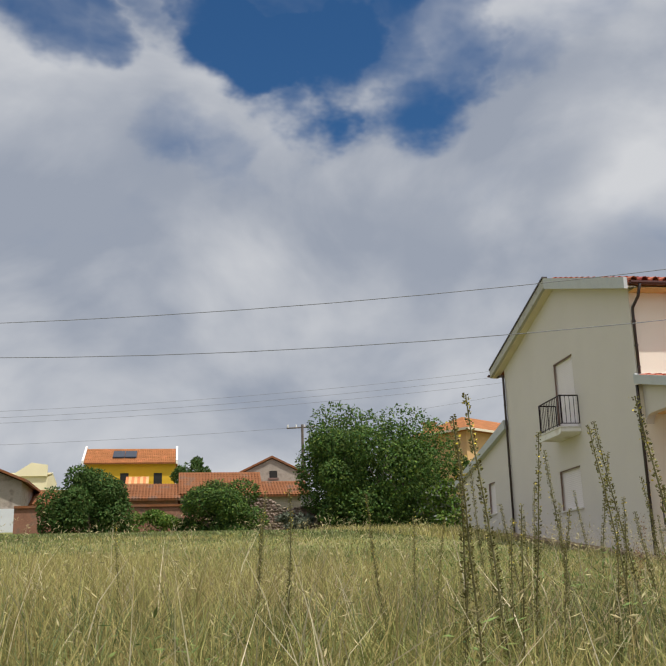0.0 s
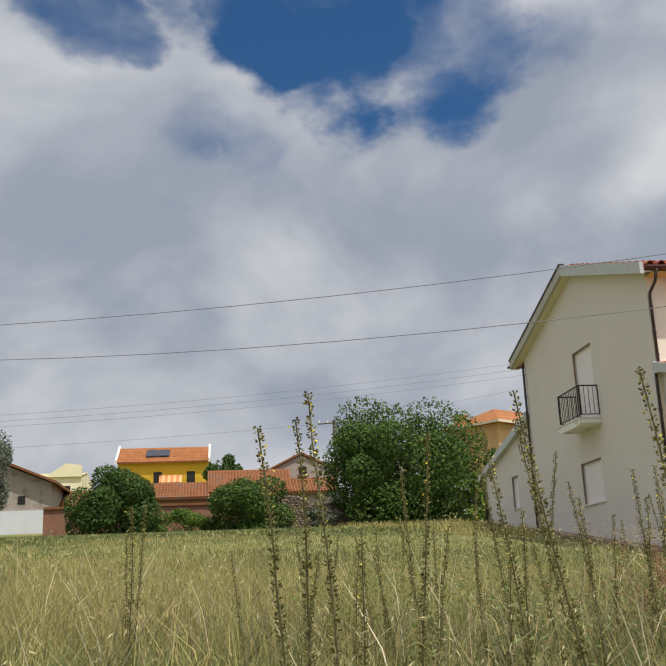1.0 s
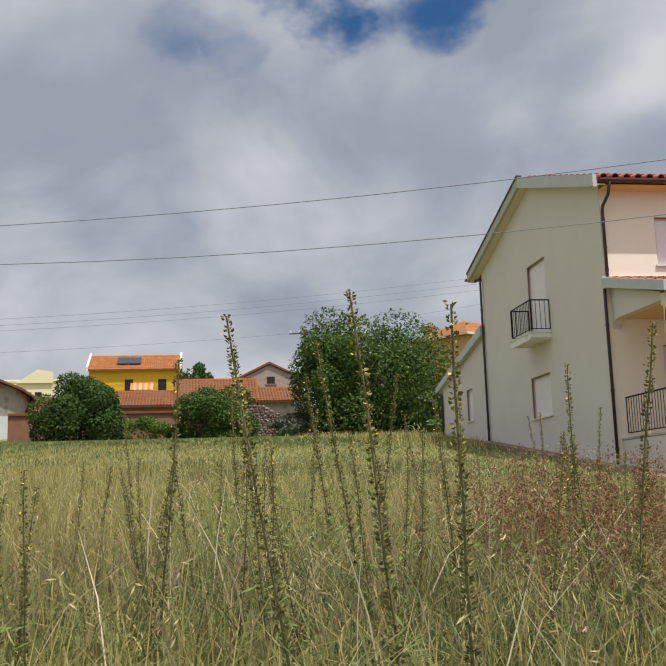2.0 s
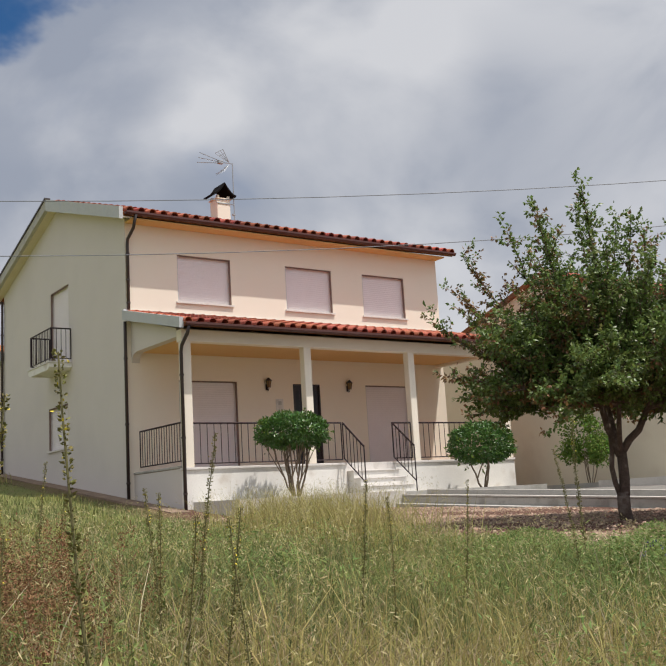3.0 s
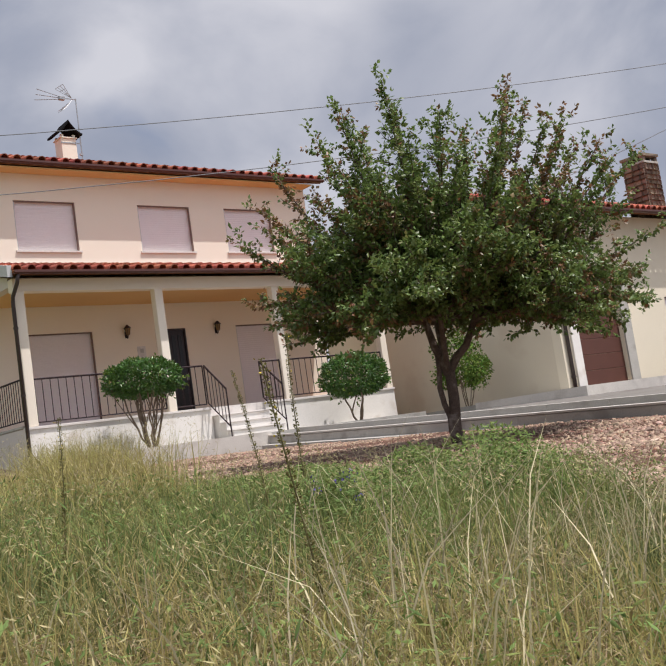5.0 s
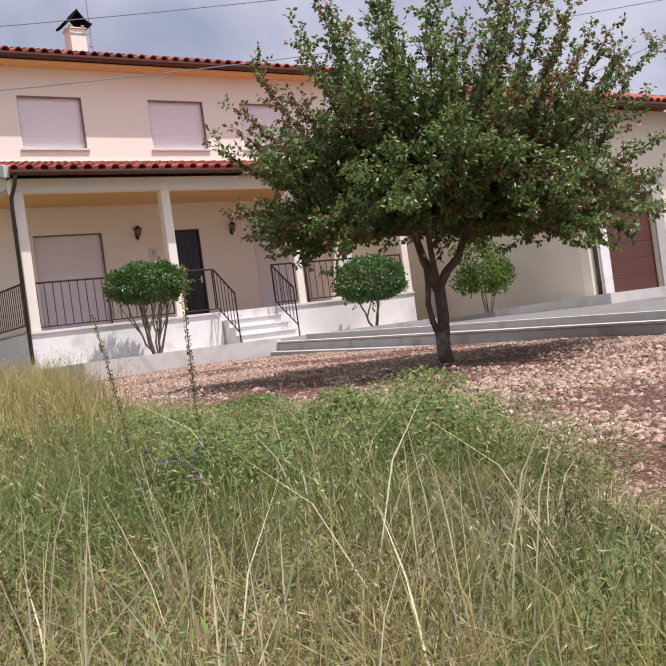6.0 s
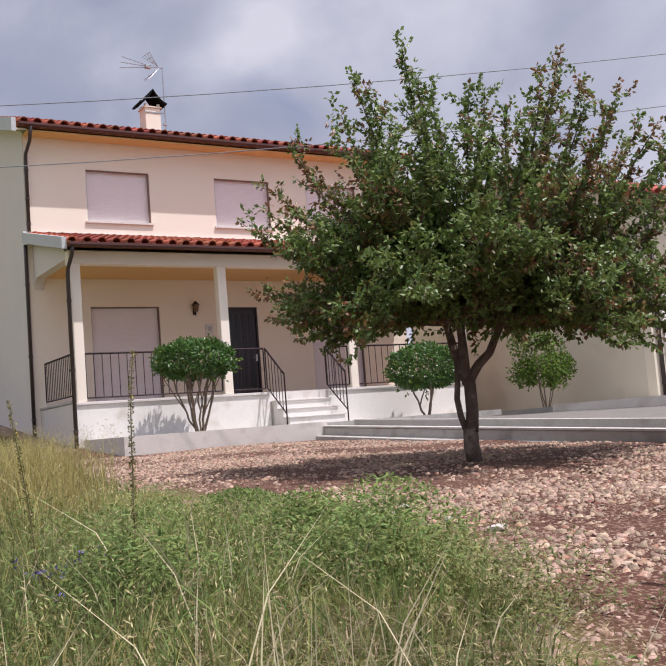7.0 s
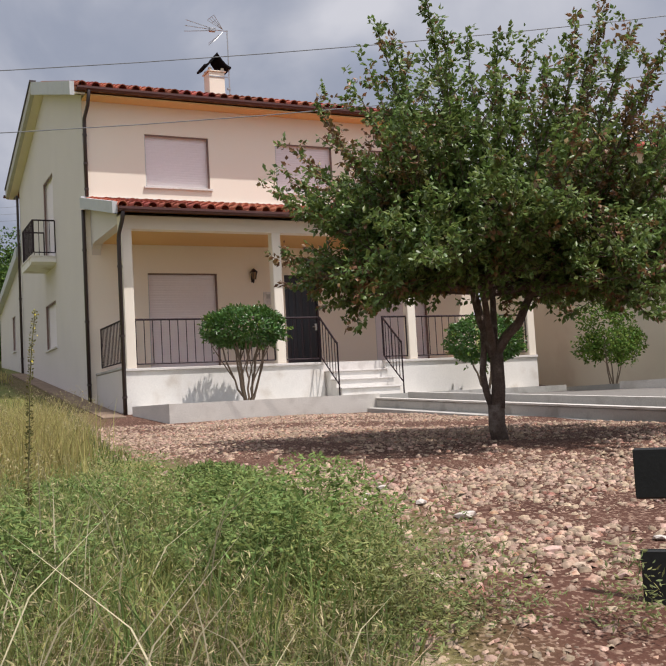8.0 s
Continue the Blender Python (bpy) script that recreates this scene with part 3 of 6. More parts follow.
def railing(parent, a, b, top, bottom, spacing=0.13, r=0.009):
    """A wrought-iron railing from a to b (x, y), between two heights that may slope."""
    (x0, y0), (x1, y1) = a, b
    (t0, t1), (b0, b1) = top, bottom
    rail = new("railing")
    rail.parent = parent
    part("top_rail", tube([(x0, y0, t0), (x1, y1, t1)], 0.020, 6), M_IRON, rail)
    part("bottom_rail", tube([(x0, y0, b0), (x1, y1, b1)], 0.014, 6), M_IRON, rail)
    n = max(2, round(math.hypot(x1 - x0, y1 - y0) / spacing))
    for i in range(n + 1):
        k = i / n
        x, y = x0 + (x1 - x0) * k, y0 + (y1 - y0) * k
        zt, zb = t0 + (t1 - t0) * k, b0 + (b1 - b0) * k
        bm = tube([(x, y, zb), (x, y, zt)], r * (1.7 if i in (0, n) else 1), 5)
        part("baluster", bm, M_IRON, rail)
    return rail


def wall_lantern(parent_label, x, y, z):
    l = thing("wall_lantern", parent_label, "wall lamp", "lanterns on the porch wall", (x, y, z))
    part("backplate", box(-0.035, 0.035, -0.02, 0.0, -0.14, 0.02, 0.005), M_IRON, l)
    part("arm", tube([(0, -0.01, -0.10), (0, -0.07, -0.16), (0, -0.11, -0.12), (0, -0.11, -0.08)], 0.010, 6), M_IRON, l)
    bm = bmesh.new()
    for k in range(6):
        a0, a1 = k * math.pi / 3, (k + 1) * math.pi / 3
        q = [(0.045 * math.cos(a0), -0.11 + 0.045 * math.sin(a0), -0.08), (0.045 * math.cos(a1), -0.11 + 0.045 * math.sin(a1), -0.08),
             (0.075 * math.cos(a1), -0.11 + 0.075 * math.sin(a1), 0.08), (0.075 * math.cos(a0), -0.11 + 0.075 * math.sin(a0), 0.08)]
        bm.faces.new([bm.verts.new(p) for p in q])
    part("lantern_glass", bm, M_GLASSY, l, "amber lantern glass")
    bm = bmesh.new()
    bmesh.ops.create_cone(bm, cap_ends=True, segments=6, radius1=0.10, radius2=0.015, depth=0.09, matrix=Matrix.Translation((0, -0.11, 0.125)))
    part("lantern_cap", bm, M_IRON, l)
    bm = bmesh.new()
    for k in range(6):
        a0 = k * math.pi / 3
        add_tube(bm, [(0.046 * math.cos(a0), -0.11 + 0.046 * math.sin(a0), -0.085), (0.077 * math.cos(a0), -0.11 + 0.077 * math.sin(a0), 0.085)], 0.006, 4)
    part("lantern_cage", bm, M_IRON, l)


PY = -2.67   # front of the porch


def build_house():
    h = thing("house", "two-storey peach and beige rendered house with red tile roof", "house")
    W, D = 9.85, 9.85
    up = [(1.36, 2.86, 4.80, 5.99), (4.52, 6.01, 4.80, 5.99), (7.07, 8.57, 4.80, 5.99)]
    low = [(1.31, 2.92, 0.63, 2.84), (4.58, 5.44, 0.62, 2.82), (6.95, 8.45, 0.63, 2.83)]
    part("wall", holed_wall("y", 0.0, 0.30, 0, W, -0.6, 6.78, up + low), M_FACADE, h, "peach rendered front wall")
    for u in up:
        shutter_window(h, "y", 0.0, *u)
    for u in (low[0], low[2]):
        shutter_window(h, "y", 0.0, *u, sill=False)
    # gable wall
    side = [(3.90, 5.36, 3.86, 6.00), (4.02, 5.58, 1.56, 2.74)]
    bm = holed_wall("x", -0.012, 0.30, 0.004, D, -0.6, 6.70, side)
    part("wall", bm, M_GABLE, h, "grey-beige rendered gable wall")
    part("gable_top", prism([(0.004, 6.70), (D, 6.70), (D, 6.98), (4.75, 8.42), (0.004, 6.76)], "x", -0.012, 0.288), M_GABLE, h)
    for u in side:
        shutter_window(h, "x", -0.012, *u, sill=u[2] < 3)
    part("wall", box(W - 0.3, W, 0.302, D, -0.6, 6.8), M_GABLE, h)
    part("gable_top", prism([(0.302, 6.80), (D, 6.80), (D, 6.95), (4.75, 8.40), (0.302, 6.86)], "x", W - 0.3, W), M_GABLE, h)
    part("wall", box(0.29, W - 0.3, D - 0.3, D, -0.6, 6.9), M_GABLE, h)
    part("attic_floor", box(0.29, W - 0.3, 0.302, D - 0.3, 6.5, 6.65), M_CREAM, h)
    # main roof
    ye, ze, yr, zr, yb, zb = -0.46, 6.79, 4.75, 8.50, 10.45, 6.93
    roof = part("roof", prism([(ye, ze), (yr, zr), (yb, zb), (yb, zb - 0.13), (yr, zr - 0.14), (ye + 0.02, ze - 0.10)], "x", -0.24, 10.16), [M_TERRA], h, "red clay tile roof")
    part("eave_soffit", box(0.0, W, ye + 0.03, -0.003, 6.635, 6.665), M_SOFFIT, h)
    tile_roof(h, -0.08, 10.08, (ye - 0.03, ze + 0.005), (yr, zr + 0.02))
    part("rake_board", prism([(ye - 0.02, ze + 0.10), (yr, zr + 0.10), (yr, zr - 0.24), (ye - 0.02, ze - 0.20)], "x", -0.34, -0.242), M_FASCIA, h, "stained white rake board")
    part("rake_board", prism([(yr + 0.002, zr + 0.10), (yb, zb + 0.06), (yb, zb - 0.20), (yr + 0.002, zr - 0.18)], "x", -0.34, -0.242), M_CONC, h)
    # Tile edge strip in dark pipe colour, standing in for the shadow under it.
    part("rake_tiles", prism([(yr + 0.002, zr + 0.102), (yb, zb + 0.062), (yb, zb + 0.115), (yr + 0.002, zr + 0.155)], "x", -0.37, -0.20), M_PIPE, h, "verge tile edge, darkened for the shadow beneath it")
    part("rake_soffit", prism([(ye, ze - 0.12), (yr, zr - 0.16), (yb, zb - 0.18), (yb, zb - 0.22), (yr, zr - 0.20), (ye, ze - 0.16)], "x", -0.24, -0.014), M_CREAM, h)
    gutter(h, -0.20, 10.18, ye - 0.07, ze - 0.03)
    gutter(h, -0.40, 1.0, yb + 0.08, zb - 0.10)
    downpipe(h, [(0.05, ye - 0.10, ze - 0.08), (0.05, -0.40, 6.42), (0.03, -0.09, 6.22), (0.03, -0.06, 6.1), (0.03, -0.06, 4.50)])
    downpipe(h, [(-0.06, -0.03, 4.20), (-0.06, -0.03, 3.9), (-0.06, -0.03, 0.02)])
    downpipe(h, [(-0.30, yb + 0.06, zb - 0.16), (-0.08, yb + 0.02, zb - 0.18), (-0.08, 9.80, zb - 0.26), (-0.08, 9.80, 6.4), (-0.08, 9.80, 1.10)])
    # chimney
    c = new("chimney")
    c.parent = h
    part("shaft", box(3.65, 4.07, 2.01, 2.43, 7.3, 8.36, 0.01), M_FACADE, c, "peach chimney shaft")
    part("cap_slab", box(3.62, 4.10, 1.98, 2.46, 8.362, 8.39), M_FACADE, c)
    for sx in (3.66, 3.99):
        for sy in (2.02, 2.35):
            part("cap_post", box(sx, sx + 0.07, sy, sy + 0.07, 8.392, 8.47), M_FACADE, c)
    for zz in (7.75, 8.22):
        part("strap", box(3.640, 4.20, 1.995, 2.007, zz, zz + 0.03), M_ALU, c, "grey metal mast strap")
    # two long curved tiles leaning together over the shaft
    curve = [(0.0, 0.42), (0.05, 0.34), (0.13, 0.235), (0.22, 0.14), (0.30, 0.085), (0.36, 0.07)]
    for sg_ in (-1, 1):
        upper = [(3.86 + sg_ * a, 8.42 + b) for a, b in curve]
        lower = [(3.86 + sg_ * max(0.0, a - 0.004), 8.42 + b - 0.05) for a, b in curve]
        part("cap_tile", prism(upper + lower[::-1], "y", 1.90, 2.54), M_SOOT, c, "dark curved cap tile")
    an = thing("tv_antenna", "grey metal television aerial on a mast at the chimney", "antenna")
    part("mast", tube([(4.19, 2.0, 7.75), (4.19, 2.0, 9.62)], 0.016, 6), M_ALU, an)
    part("mast_clamp", box(4.13, 4.21, 1.97, 2.03, 8.05, 8.10), M_ALU, an)
    part("hub", box(3.70, 3.86, 1.92, 2.02, 9.53, 9.63, 0.01), M_ALU, an)
    part("boom", tube([(4.21, 2.0, 9.60), (3.78, 1.95, 9.58)], 0.012, 5), M_ALU, an)
    for k, (dy, dz) in enumerate(((-0.10, 0.09), (0.0, -0.02), (0.10, -0.13))):
        a, e = Vector((3.80, 1.95, 9.58 + dz * 0.2)), Vector((3.02, 1.85 + dy, 9.58 + dz))
        part("boom", tube([a, e], 0.010, 5), M_ALU, an)
        for i in range(7):
            q = a.lerp(e, 0.12 + 0.14 * i)
            part("element", tube([q - Vector((0.01, 0.07, 0.03)), q + Vector((0.01, 0.07, 0.03))], 0.006, 4), M_ALU, an)
    for sg_ in (-1, 1):
        for i in range(4):
            yy = 1.78 + 0.12 * i
            part("reflector", tube([(4.07, 1.98, 9.59 + sg_ * 0.03), (3.78 - 0.02 * i, yy, 9.59 + sg_ * (0.30 if sg_ > 0 else 0.36))], 0.007, 4), M_ALU, an)
        for kk in (0.4, 0.7, 1.0):
            part("reflector", tube([(4.07 - 0.29 * kk, 1.98 - 0.20 * kk, 9.59 + sg_ * (0.03 + 0.28 * kk)), (4.07 - 0.35 * kk, 1.98 + 0.16 * kk, 9.59 + sg_ * (0.03 + 0.28 * kk))], 0.006, 4), M_ALU, an)
    for o_ in list(an.children):
        o_.location.z -= 0.14
    # balcony
    b = new("balcony")
    b.parent = h
    part("slab", prism([(3.70, 3.78), (5.46, 3.78), (5.46, 3.66), (5.30, 3.60), (3.86, 3.60), (3.70, 3.66)], "x", -0.62, -0.014), M_WHITE, b, "pale balcony slab")
    part("slab_trim", box(-0.64, -0.02, 3.68, 5.48, 3.782, 3.815), M_MARBLE, b)
    railing(b, (-0.57, 3.72), (-0.57, 5.40), (4.71, 4.71), (3.90, 3.90))
    railing(b, (-0.03, 3.72), (-0.55, 3.72), (4.71, 4.71), (3.90, 3.90))
    railing(b, (-0.03, 5.40), (-0.55, 5.40), (4.71, 4.71), (3.90, 3.90))
    # porch
    p = new("porch")
    p.parent = h
    part("floor", box(0.11, W - 0.1, PY + 0.21, -0.003, 0.40, 0.595), M_PFLOOR, p)
    for a, c2 in ((0.10, 4.24), (5.70, 9.72)):
        part("low_wall", box(a, c2, PY, PY + 0.2, -0.55, 0.545), M_WHITE, p, "white rendered porch plinth")
        part("coping", box(a - 0.02, c2 + 0.01, PY - 0.035, PY + 0.22, 0.547, 0.60, 0.006), M_MARBLE, p)
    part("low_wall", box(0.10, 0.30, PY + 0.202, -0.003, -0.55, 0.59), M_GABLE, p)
    part("coping", box(0.085, 0.32, PY + 0.225, -0.004, 0.601, 0.65, 0.006), M_CONC, p)
    part("low_wall", box(9.52, 9.72, PY + 0.202, -0.003, -0.55, 0.545), M_WHITE, p)
    part("back_fill", box(4.242, 5.698, PY + 0.06, PY + 0.2, -0.55, 0.598), M_MARBLE, p)
    for i, x in enumerate((0.12, 3.22, 6.33, 9.52)):
        part("column", box(x, x + 0.20, PY + 0.005, PY + 0.205, 0.602, 3.30, 0.012), M_FACADE, p, "cream rendered square column")
    part("beam", box(0.10, 9.72, PY, PY + 0.24, 3.30, 3.56), M_FACADE, p)
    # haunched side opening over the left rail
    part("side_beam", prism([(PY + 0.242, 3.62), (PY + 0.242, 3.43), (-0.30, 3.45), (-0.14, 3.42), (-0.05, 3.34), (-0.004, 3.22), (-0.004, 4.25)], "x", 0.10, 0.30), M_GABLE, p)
    part("side_beam", prism([(PY + 0.242, 3.40), (-0.004, 3.40), (-0.004, 4.25), (PY + 0.242, 3.60)], "x", 9.52, 9.72), M_FACADE, p)
    part("porch_ceiling", box(0.302, 9.518, PY + 0.242, -0.003, 3.47, 3.52), M_SOFFIT, p)
    pe, pze, pzr = -3.02, 3.63, 4.38
    part("porch_roof", prism([(pe - 0.05, pze - 0.012), (-0.004, pzr), (-0.004, pzr - 0.12), (pe - 0.03, pze - 0.09)], "x", -0.02, 9.95), M_TERRA, p)
    tile_roof(p, 0.06, 9.9, (pe - 0.06, pze + 0.005), (-0.06, pzr + 0.01))
    gutter(p, -0.02, 9.97, pe - 0.09, pze - 0.02)
    part("rake_board", prism([(pe - 0.02, pze + 0.11), (0.0, pzr + 0.10), (0.0, pzr - 0.14), (pe - 0.02, pze - 0.12)], "x", -0.12, -0.022), M_FASCIA, p, "stained white rake board")
    part("flashing", box(-0.10, W + 0.05, -0.05, -0.003, pzr + 0.085, pzr + 0.12), M_FASCIA, p)
    downpipe(p, [(0.06, pe - 0.10, pze - 0.08), (0.06, pe - 0.02, 3.40), (0.05, PY - 0.10, 3.18), (0.05, PY - 0.06, 3.05), (0.05, PY - 0.06, -0.28)])
    railing(p, (0.20, -0.15), (0.20, PY + 0.30), (1.58, 1.58), (0.76, 0.76))
    railing(p, (0.34, PY + 0.08), (3.20, PY + 0.08), (1.54, 1.54), (0.68, 0.68), 0.17)
    railing(p, (3.44, PY + 0.08), (4.20, PY + 0.08), (1.54, 1.54), (0.68, 0.68), 0.17)
    railing(p, (5.74, PY + 0.08), (6.31, PY + 0.08), (1.54, 1.54), (0.68, 0.68), 0.17)
    railing(p, (6.55, PY + 0.08), (9.50, PY + 0.08), (1.54, 1.54), (0.68, 0.68), 0.17)
    for x in (4.22, 5.70):
        railing(p, (x, PY + 0.04), (x, -3.42), (1.54, 0.92), (0.70, 0.10), 0.13)
        part("newel_post", tube([(x, -3.42, -0.16), (x, -3.42, 0.95)], 0.016, 6), M_IRON, p)
    st = new("stairs")
    st.parent = p
    for i in range(4):
        z1 = 0.598 - 0.187 * (i + 1) if i else 0.411
        y0 = PY + 0.055 - 0.255 * (i + 1)
        if i < 3:
            z1 = 0.598 - 0.187 * (i + 1)
            part("riser", box(4.30, 5.64, y0 + 0.012, PY + 0.058 - 0.255 * i, -0.5, z1 - 0.032), M_WHITE, st)
            part("tread", box(4.27, 5.67, y0 - 0.02, PY + 0.058 - 0.255 * i - (0.0 if i == 0 else 0.022), z1 - 0.03, z1, 0.005), M_MARBLE, st, "pale stone tread")
    # front door
    d = new("door")
    d.parent = h
    part("door_leaf", box(4.62, 5.40, 0.06, 0.11, 0.63, 2.78, 0.004), M_DOOR, d, "dark brown metal door")
    for a, b2 in ((4.58, 4.62), (5.40, 5.44)):
        part("door_jamb", box(a, b2, 0.02, 0.12, 0.62, 2.82), M_DOOR, d)
    part("door_head", box(4.62, 5.40, 0.02, 0.12, 2.782, 2.82), M_DOOR, d)
    for i in range(4):
        x = 4.69 + i * 0.175
        part("door_panel", box(x, x + 0.11, 0.048, 0.058, 0.85, 2.66, 0.003), M_DOORIN, d)
    part("lock_plate", box(5.33, 5.385, 0.035, 0.058, 1.50, 1.66), M_BRASS, d, "pale metal lock plate")
    part("door_handle", tube([(5.36, 0.04, 1.58), (5.36, 0.0, 1.58), (5.25, 0.0, 1.58)], 0.010, 6), M_BRASS, d)
    part("threshold", box(4.56, 5.46, -0.04, 0.10, 0.597, 0.625), M_MARBLE, d)
    return h


house = build_house()
wall_lantern("small black wall lantern beside the front door", 3.78, -0.003, 2.78)
wall_lantern("small black wall lantern beside the front door", 6.33, -0.003, 2.78)
ic = thing("house_plate", "pale square plate with a small dark emblem on porch wall", "plate")
part("plate", box(4.03, 4.25, -0.022, -0.003, 2.12, 2.42, 0.004), M_MARBLE, ic)
part("emblem", box(4.10, 4.19, -0.028, -0.0225, 2.26, 2.36), M_CONC, ic)


# ---- annex behind the house ----
def build_annex():
    a = thing("annex", "low grey-beige annex with a sloping parapet behind the house", "annex")
    y0, y1 = 9.87, 15.9
    hole = [(11.80, 12.55, 2.05, 3.18)]
    part("wall", holed_wall("x", 0.02, 0.28, y0, y1, -0.2, 3.55, hole), M_GABLE, a)
    part("gable_top", prism([(y0, 3.55), (y1, 3.55), (y1, 3.62), (y0, 4.92)], "x", 0.02, 0.30), M_GABLE, a)
    shutter_window(a, "x", 0.02, *hole[0])
    part("wall", box(0.302, 9.8, y1 - 0.28, y1, -0.2, 3.6), M_GABLE, a)
    part("roof", prism([(y0, 4.98), (y1 + 0.35, 3.62), (y1 + 0.35, 3.5), (y0, 4.86)], "x", 0.10, 9.9), M_TERRA, a)
    part("rake_board", prism([(y0, 5.10), (y1 + 0.5, 3.70), (y1 + 0.5, 3.48), (y0, 4.78)], "x", -0.16, 0.098), M_FASCIA, a, "pale concrete rake edge")
    downpipe(a, [(-0.1, y1 + 0.45, 3.5), (-0.06, y1 - 0.05, 3.3), (-0.06, y1 - 0.05, 3.1), (-0.06, y1 - 0.05, 1.7)])


build_annex()


# ---- garage wing ----
def build_wing():
    g = thing("garage_wing", "cream garage wing with brown door and tiled roof", "garage")
    x0, x1, y0, y1 = 11.2, 21.0, -7.0, 1.6
    # Side wall gets a darker cream than the front, its shade painted in.
    part("wall", box(x0, x0 + 0.25, y0 + 0.252, y1, -0.8, 4.05), M_CREAM, g, "cream side wall with shade in its darker colour")
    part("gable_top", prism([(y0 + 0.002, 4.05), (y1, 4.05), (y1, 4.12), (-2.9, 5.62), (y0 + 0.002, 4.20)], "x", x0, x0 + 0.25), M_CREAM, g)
    part("wall", holed_wall("y", y0, 0.25, x0, x1, -0.8, 4.05, [(11.85, 13.68, -0.16, 2.15), (15.75, 16.8, 0.65, 1.92)]), M_CREAMY, g, "white rendered front wall")
    shutter_window(g, "y", y0, 15.75, 16.8, 0.65, 1.92)
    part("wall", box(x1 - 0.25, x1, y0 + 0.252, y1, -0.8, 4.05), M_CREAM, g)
    gd = new("garage_door")
    gd.parent = g
    for i in range(6):
        z = -0.15 + i * 0.38
        part("door_panel", box(11.86, 13.67, y0 + 0.10, y0 + 0.14, z, z + 0.374, 0.006), M_GARAGE, gd, "brown sectional door panel")
    part("door_frame", box(13.684, 14.02, y0 - 0.05, y0 - 0.003, -0.18, 2.30), M_CONC, g, "grey concrete surround")
    part("door_frame", box(11.55, 11.846, y0 - 0.05, y0 - 0.003, -0.22, 2.30), M_WHITE, g)
    part("door_frame", box(11.55, 14.02, y0 - 0.05, y0 - 0.003, 2.302, 2.50), M_CONC, g)
    part("roof", prism([(y0 - 0.5, 4.08), (-2.9, 5.72), (y1 + 0.4, 4.1), (y1 + 0.4, 3.98), (-2.9, 5.58), (y0 - 0.48, 3.98)], "x", x0 - 0.12, x1 + 0.2), M_TERRA, g)
    tile_roof(g, x0 - 0.02, x1, (y0 - 0.54, 4.09), (-2.9, 5.73), 0.24)
    gutter(g, x0 - 0.1, x1, y0 - 0.60, 4.05)
    downpipe(g, [(11.42, y0 - 0.58, 3.98), (11.36, y0 - 0.06, 3.7), (11.36, y0 - 0.06, 3.5), (11.36, y0 - 0.06, -0.25)], 0.045)
    ch = thing("stone_chimney", "stone-clad square chimney with slotted top", "chimney")
    cx, cy = 18.35, -5.4
    bm = box(cx - 0.33, cx + 0.33, cy - 0.33, cy + 0.33, 4.4, 6.14)
    part("core", bm, M_MORTAR, ch)
    rng = random.Random(5)
    base = [box(-0.5, 0.5, -0.02, 0.02, -0.5, 0.5, 0.08) for _ in range(1)][0]
    me = bpy.data.meshes.new("stone")
    base.to_mesh(me)
    base.free()
    me.materials.append(M_STONEW)
    for s in range(4):
        z = 4.5
        while z < 6.08:
            hh = rng.uniform(0.13, 0.19)
            u = -0.34
            while u < 0.32:
                ww = min(rng.uniform(0.14, 0.30), 0.345 - u)
                ob = new("stone", me)
                ob.parent = ch
                m = Matrix.Translation((cx, cy, 0)) @ Matrix.Rotation(s * math.pi / 2, 4, "Z") @ Matrix.Translation((u + ww / 2, -0.335, z + hh / 2))
                ob.matrix_basis = m @ Matrix.Diagonal((ww - 0.015, 1.0, hh - 0.015, 1))
                u += ww
            z += hh
    part("cap_slab", box(cx - 0.38, cx + 0.38, cy - 0.38, cy + 0.38, 6.14, 6.20), M_CONC, ch)
    for k in range(2):
        for sx in (-1, 1):
            part("cap_post", box(cx + sx * 0.30 - 0.06, cx + sx * 0.30 + 0.06, cy - 0.36 + k * 0.60, cy - 0.24 + k * 0.60, 6.202, 6.34), M_STONEW, ch)
    part("cap_top", box(cx - 0.40, cx + 0.40, cy - 0.40, cy + 0.40, 6.342, 6.42), M_STONEW, ch)
    part("flue", box(cx - 0.22, cx + 0.22, cy - 0.22, cy + 0.22, 6.203, 6.33), M_DARK, ch)


build_wing()


